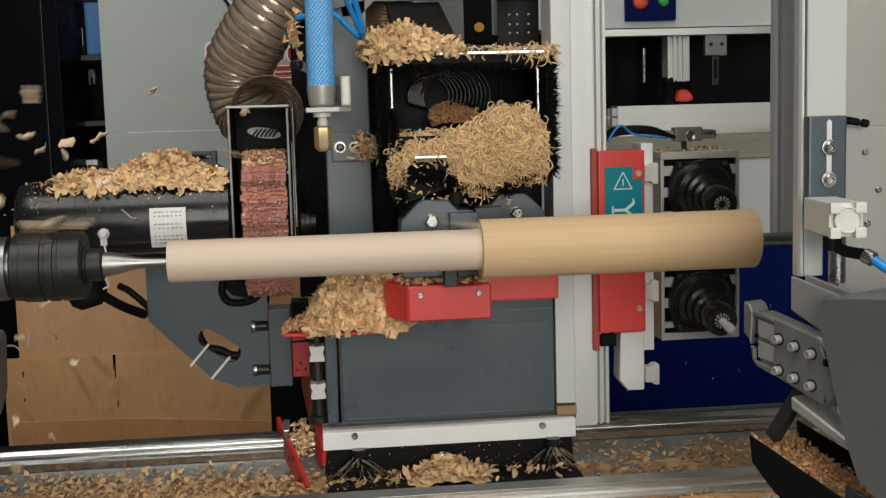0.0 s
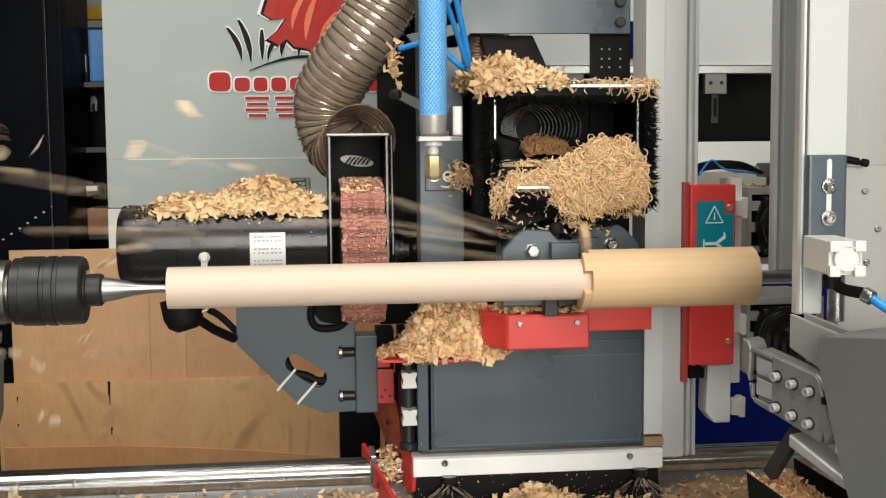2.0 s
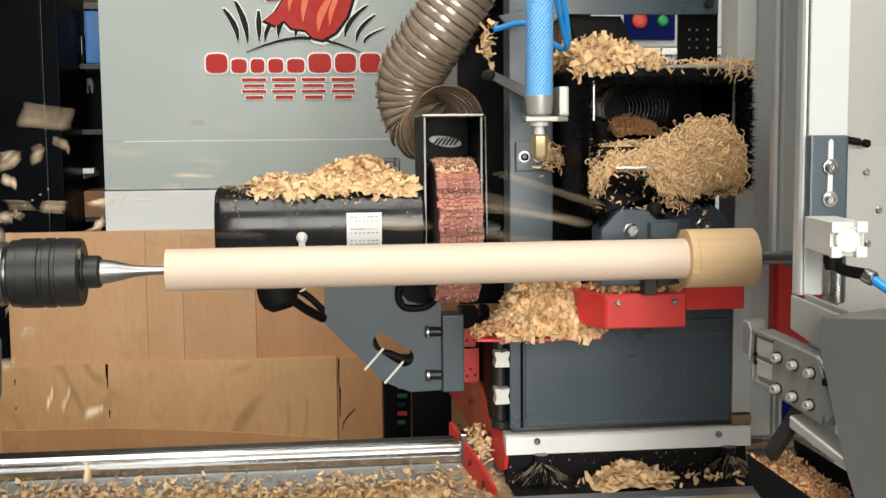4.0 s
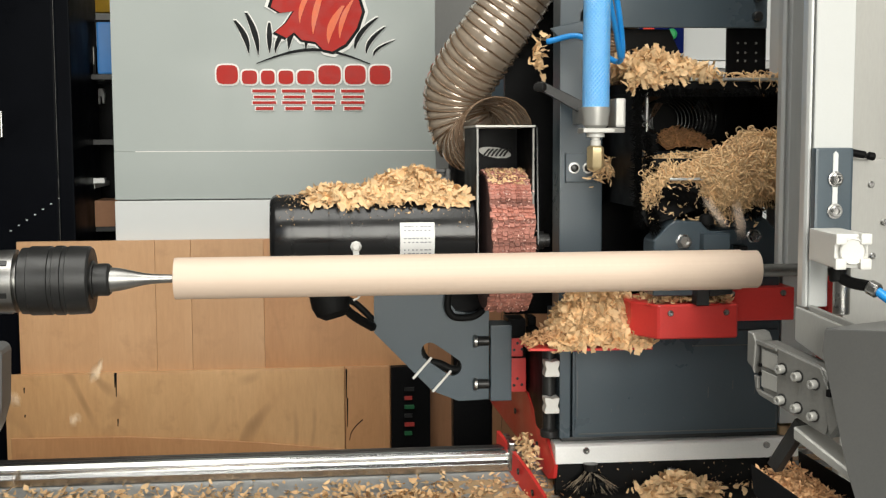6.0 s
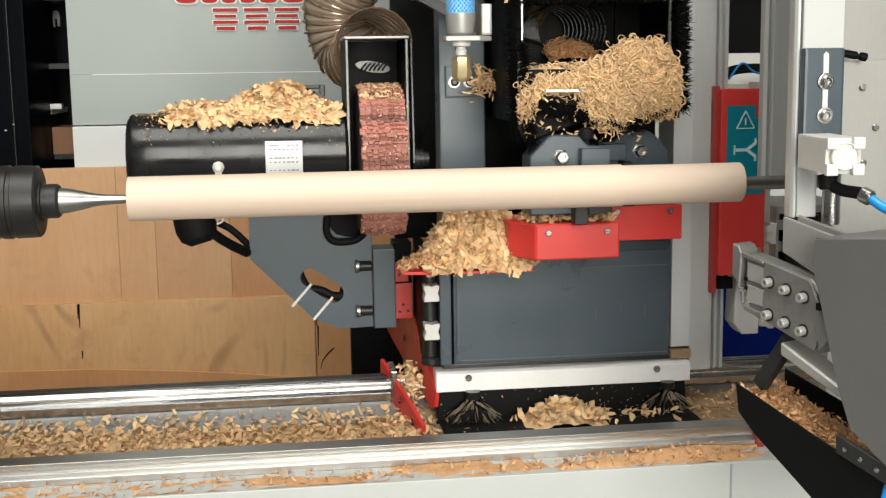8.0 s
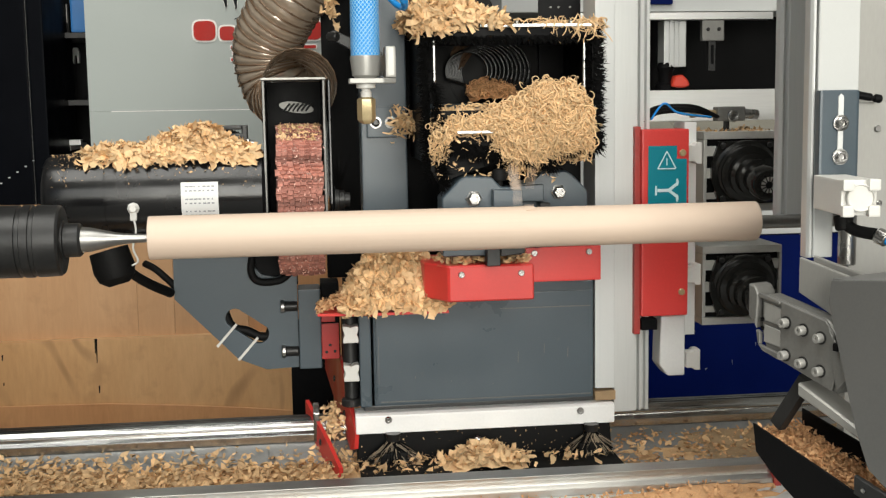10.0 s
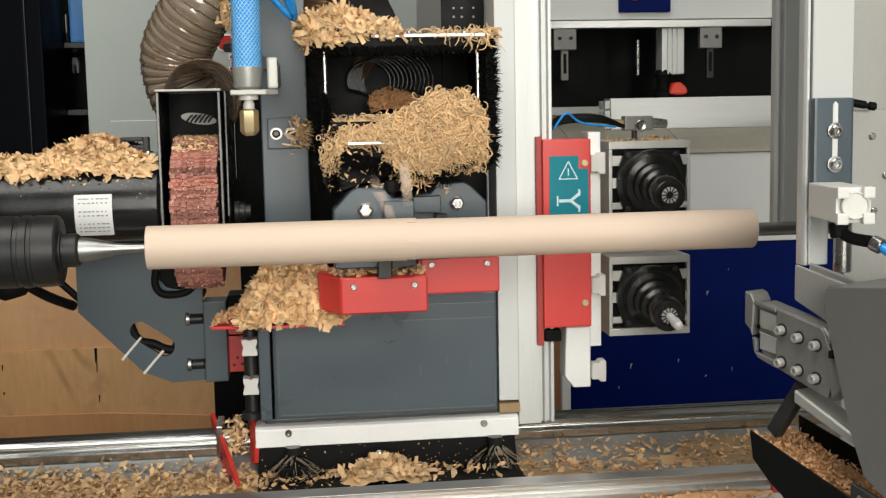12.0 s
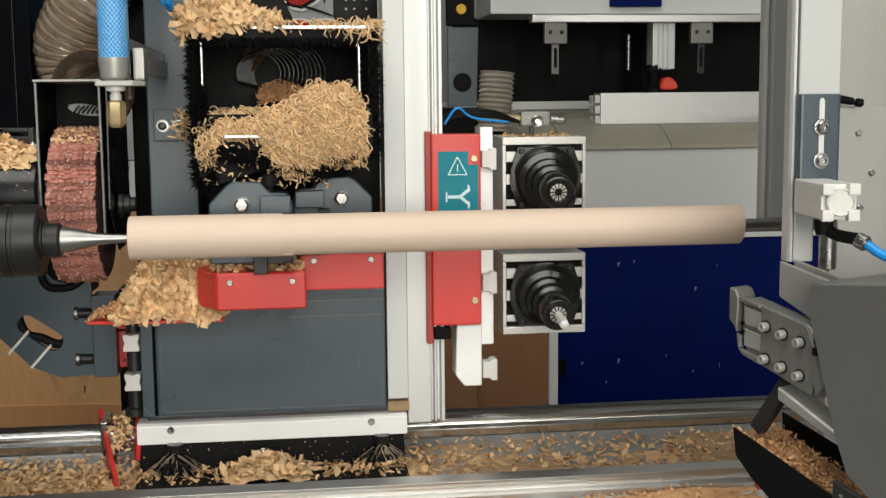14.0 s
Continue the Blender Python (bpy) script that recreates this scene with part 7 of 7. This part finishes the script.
def spindles():
    lean = Vector((-0.03, -1, -0.13)).normalized()
    for i, z in enumerate((1.053, 0.866)):
        t = ride(thing("router_spindle", (0.847, 0.27, z - 0.06), "black router spindle on a finned aluminium body" if i == 0 else "black router spindle holding a bright cutter", "spindle", "router spindles"))
        b = B()
        h = 0.059
        box(b, 0.786, 0.912, 0.272, 0.42, z - h, z + h, bev=0.002)
        part("body", b, BLACK, t)
        for sz in (-1, 1):
            b = B()
            box(b, 0.781, 0.916, 0.264, 0.42, z + sz * h - 0.006, z + sz * h + 0.006, bev=0.001)
            part("fin_frame", b, CASTALU, t)
        for x0, x1 in ((0.7808, 0.7862), (0.9110, 0.9162)):
            b = B()
            box(b, x0, x1, 0.264, 0.42, z - h + 0.0065, z + h - 0.0065, bev=0.001)
            part("side_frame", b, CASTALU, t)
        for sx, w in ((0.7955, 0.009), (0.9025, 0.008)):
            for zz, hh in ((-0.044, 0.010), (-0.010, 0.016), (0.026, 0.016)):
                b = B()
                box(b, sx - w, sx + w, 0.264, 0.42, z + zz, z + zz + hh, bev=0.001)
                part("fin", b, CASTALU, t)
        b = B()
        n = [(0.849 + x, z + zz) for x, zz in ((-0.045, 0.050), (0.045, 0.050), (0.048, 0.040), (0.057, 0.015), (0.057, -0.015), (0.048, -0.040), (0.045, -0.050), (-0.045, -0.050), (-0.048, -0.040), (-0.057, -0.015), (-0.057, 0.015), (-0.048, 0.040))]
        prism(b, n, "y", 0.256, 0.268, 0.001)
        part("flange", b, OILED, t)
        for dx in (-0.039, 0.039):
            for dz in (-0.043, 0.043):
                b = B()
                cyl(b, (0.849 + dx, 0.256, z + dz), (0.849 + dx, 0.252, z + dz), 0.0048, 12)
                part("screw", b, BLACKSTEEL, t)
        b = B()
        lathe(b, (0.849, 0.262, z), lean, [(0, 0.052), (0.006, 0.052), (0.008, 0.048), (0.014, 0.048), (0.016, 0.045), (0.022, 0.045), (0.024, 0.036), (0.040, 0.036), (0.042, 0.030), (0.062, 0.030), (0.064, 0.024), (0.084, 0.024)], 48)
        part("nose", b, OILED, t)
        tip = Vector((0.849, 0.262, z)) + lean * 0.084
        b = B()
        lathe(b, tip, lean, [(0, 0.021), (0.002, 0.026), (0.026, 0.026), (0.030, 0.0235), (0.031, 0.0195), (0.029, 0.012)], 28)
        k = part("collet_nut", b, OILED, t)
        b = B()
        lathe(b, tip + lean * 0.028, lean, [(0, 0.0185), (0.001, 0.0185), (0.0015, 0.006), (0.0005, 0.005)], 24)
        part("collet", b, CASTALU, k)
        for j in range(12):
            a = 6.2831853 * j / 12
            b = B()
            box(b, 0.005, 0.0182, -0.0014, 0.0, -0.0008, 0.0008, 0, Matrix.Translation(tip + lean * 0.0292) @ pose(0, 0, 0, 7.4, 0, 0) @ pose(0, 0, 0, 0, math.degrees(a), 0))
            part("collet_slit", b, BLACK, k)
        if i:
            b = B()
            lathe(b, tip + lean * 0.027, lean, [(0, 0.006), (0.030, 0.006), (0.031, 0.0075), (0.052, 0.007), (0.055, 0.002)], 8)
            part("cutter", b, ALUW, t, "bright fluted cutter")
        else:
            def top(x, y):
                return z + 0.063 + 0.004 * max(0, noise.noise((x * 30, y * 30, 0)) + 0.3)
            P, N = strew(160, 0.79, 0.905, 0.27, 0.36, top, 0.003)
            ride(shavings("spindle_shavings", P, N, 0.012, 1.6, 0.3, CHIP_DARK, "brown shavings on the spindle body", None, 3))
    t = ride(thing("solenoid_valve", (0.845, 0.32, 1.118), "small metal solenoid valve with brass fittings", "valve"))
    b = B()
    box(b, 0.82, 0.868, 0.31, 0.335, 1.134, 1.158, bev=0.003)
    part("body", b, CAST, t)
    b = B()
    cyl(b, (0.868, 0.322, 1.146), (0.894, 0.322, 1.144), 0.008, 16)
    part("plug", b, STEEL, t)
    b = B()
    cyl(b, (0.785, 0.318, 1.149), (0.82, 0.322, 1.146), 0.0065, 12)
    cyl(b, (0.775, 0.317, 1.150), (0.785, 0.318, 1.149), 0.009, 12)
    part("fitting", b, BRASS, t)
    b = B()
    lathe(b, (0.846, 0.31, 1.142), (0, -1, 0), [(0, 0.010), (0.003, 0.010), (0.004, 0.008), (0.003, 0.004)], 18)
    part("cap", b, STEEL, t)
    b = B()
    box(b, 0.83, 0.87, 0.312, 0.33, 1.1165, 1.120, bev=0.001)
    box(b, 0.836, 0.842, 0.314, 0.328, 1.120, 1.134, bev=0.001)
    part("stand", b, BLACKSTEEL, t)


spindles()


# ---- what moves ----
def flight(rest, t0, vel, spin, floor_z, drag=0.3):
    """Rows of a piece that lies still until t0, is thrown off, slowed by the air, and comes to rest."""
    rows = ([(0.0, rest)] if t0 > 0.2 else []) + ([(t0 - 0.1, rest)] if t0 > 0.1 else []) + [(t0, rest)]
    if rows[0][0] > 0.1:
        rows.insert(0, (0.0, rest))
    elif 0 < rows[0][0] <= 0.1 and len(rows) > 1:
        rows[0] = (0.0, rest)
    p, v, q, t, turned = rest.translation.copy(), Vector(vel), rest.to_quaternion().to_matrix().to_4x4(), t0, 0.0
    axis = Vector(spin).normalized()
    while p.z > floor_z and t < t0 + 2.5:
        for step in range(4):
            v = v + (Vector((0, 0, -9.8)) - v * drag) / 60
            p = p + v / 60
        t += 1 / 15
        turned += 55
        p.z = max(p.z, floor_z)
        rows.append((t, Matrix.Translation(p) @ Matrix.Rotation(radians(turned), 4, axis) @ q))
    rows.append((t + 0.07, rows[-1][1]))
    rows = [r for r in rows if r[0] <= 13.9]
    if t0 <= 0.1:                                   # already in the air when the clip begins
        late = [r for r in rows if r[0] >= 0] or rows[-1:]
        rows = [(0.0, late[0][1])] + [r for r in late if r[0] > 0.04]
    rows.append((14.0, rows[-1][1]))
    return rows


def drawn_in(rest, t0, nest):
    """Rows of a piece that the suction takes from the work into the hood, where it rides along; nest is its place on the carriage."""
    rows = ([(0.0, rest)] if t0 > 0.2 else []) + ([(t0 - 0.1, rest)] if t0 > 0.1 else []) + [(max(0.0, t0), rest)]
    if rows[0][0] > 0.03:
        rows.insert(0, (0.0, rest))
    elif rows[0][0] > 0:
        rows[0] = (0.0, rest)
    turn = rest.to_quaternion().to_matrix().to_4x4()

    def at(t, u=1.0):
        p = rest.translation.lerp(Vector(nest) + Vector((slide(t), 0, 0)), u)
        return Matrix.Translation(p) @ Matrix.Rotation(radians(80 * u), 4, "X") @ turn
    t0 = max(0.0, t0)
    for k, u in ((1, 0.45), (2, 1.0)):
        rows.append((t0 + k / 30, at(t0 + k / 30, u)))
    rows += [(t, at(t)) for t in STOPS if t > t0 + 0.1]
    return [r for r in rows if r[0] <= 14.0]


STOPS = [0.0, 1.3, 2.6, 3.9, 4.6, 5.0, 5.2, 5.33, 5.475, 5.62, 5.75, 5.95, 6.3, 7.0, 8.0, 9.0, 11.0, 12.5, 14.0]


def motions():
    for ob in RIDERS:
        m = BASE[ob]
        walk(ob, [(t, Matrix.Translation((slide(t), 0, 0)) @ m) for t in STOPS])
    for ob in (CORE, SLEEVE_PART):
        walk(ob, [(i / FPS, pose(0, 0, 0, 76 * i)) for i in range(int(14 * FPS) + 1)])
    r = random.Random(11)

    def tumble():
        return (r.uniform(-1, 1), r.uniform(-1, 1), r.uniform(-1, 1))
    for ob, x, length, rest in ROUGH_PIECES:
        t0 = (x - TIP) / 0.0764 + r.uniform(0.2, 1) * length / 0.0764
        walk(ob, drawn_in(rest, t0, (r.uniform(0.35, 0.54), r.uniform(0.20, 0.29), r.uniform(1.10, 1.145) - 1.0)))
    for ob, t0, rest in FLAKES:
        reach = rest.translation.x - r.uniform(-1.25, -0.28)
        walk(ob, flight(rest, t0, (-9.0 * reach, r.uniform(-0.8, 4.0), r.uniform(1.0, 5.0)), tumble(), -0.985, 9.0))
    for ob, x, length, rest in SKIN_PIECES:
        t0 = 6.5 - (x - TIP - 0.3402) / 0.0763 - r.uniform(0.2, 1) * length / 0.0763
        walk(ob, drawn_in(rest, t0, (r.uniform(0.36, 0.54), r.uniform(0.15, 0.20), r.uniform(1.135, 1.15) - 1.0)))


motions()
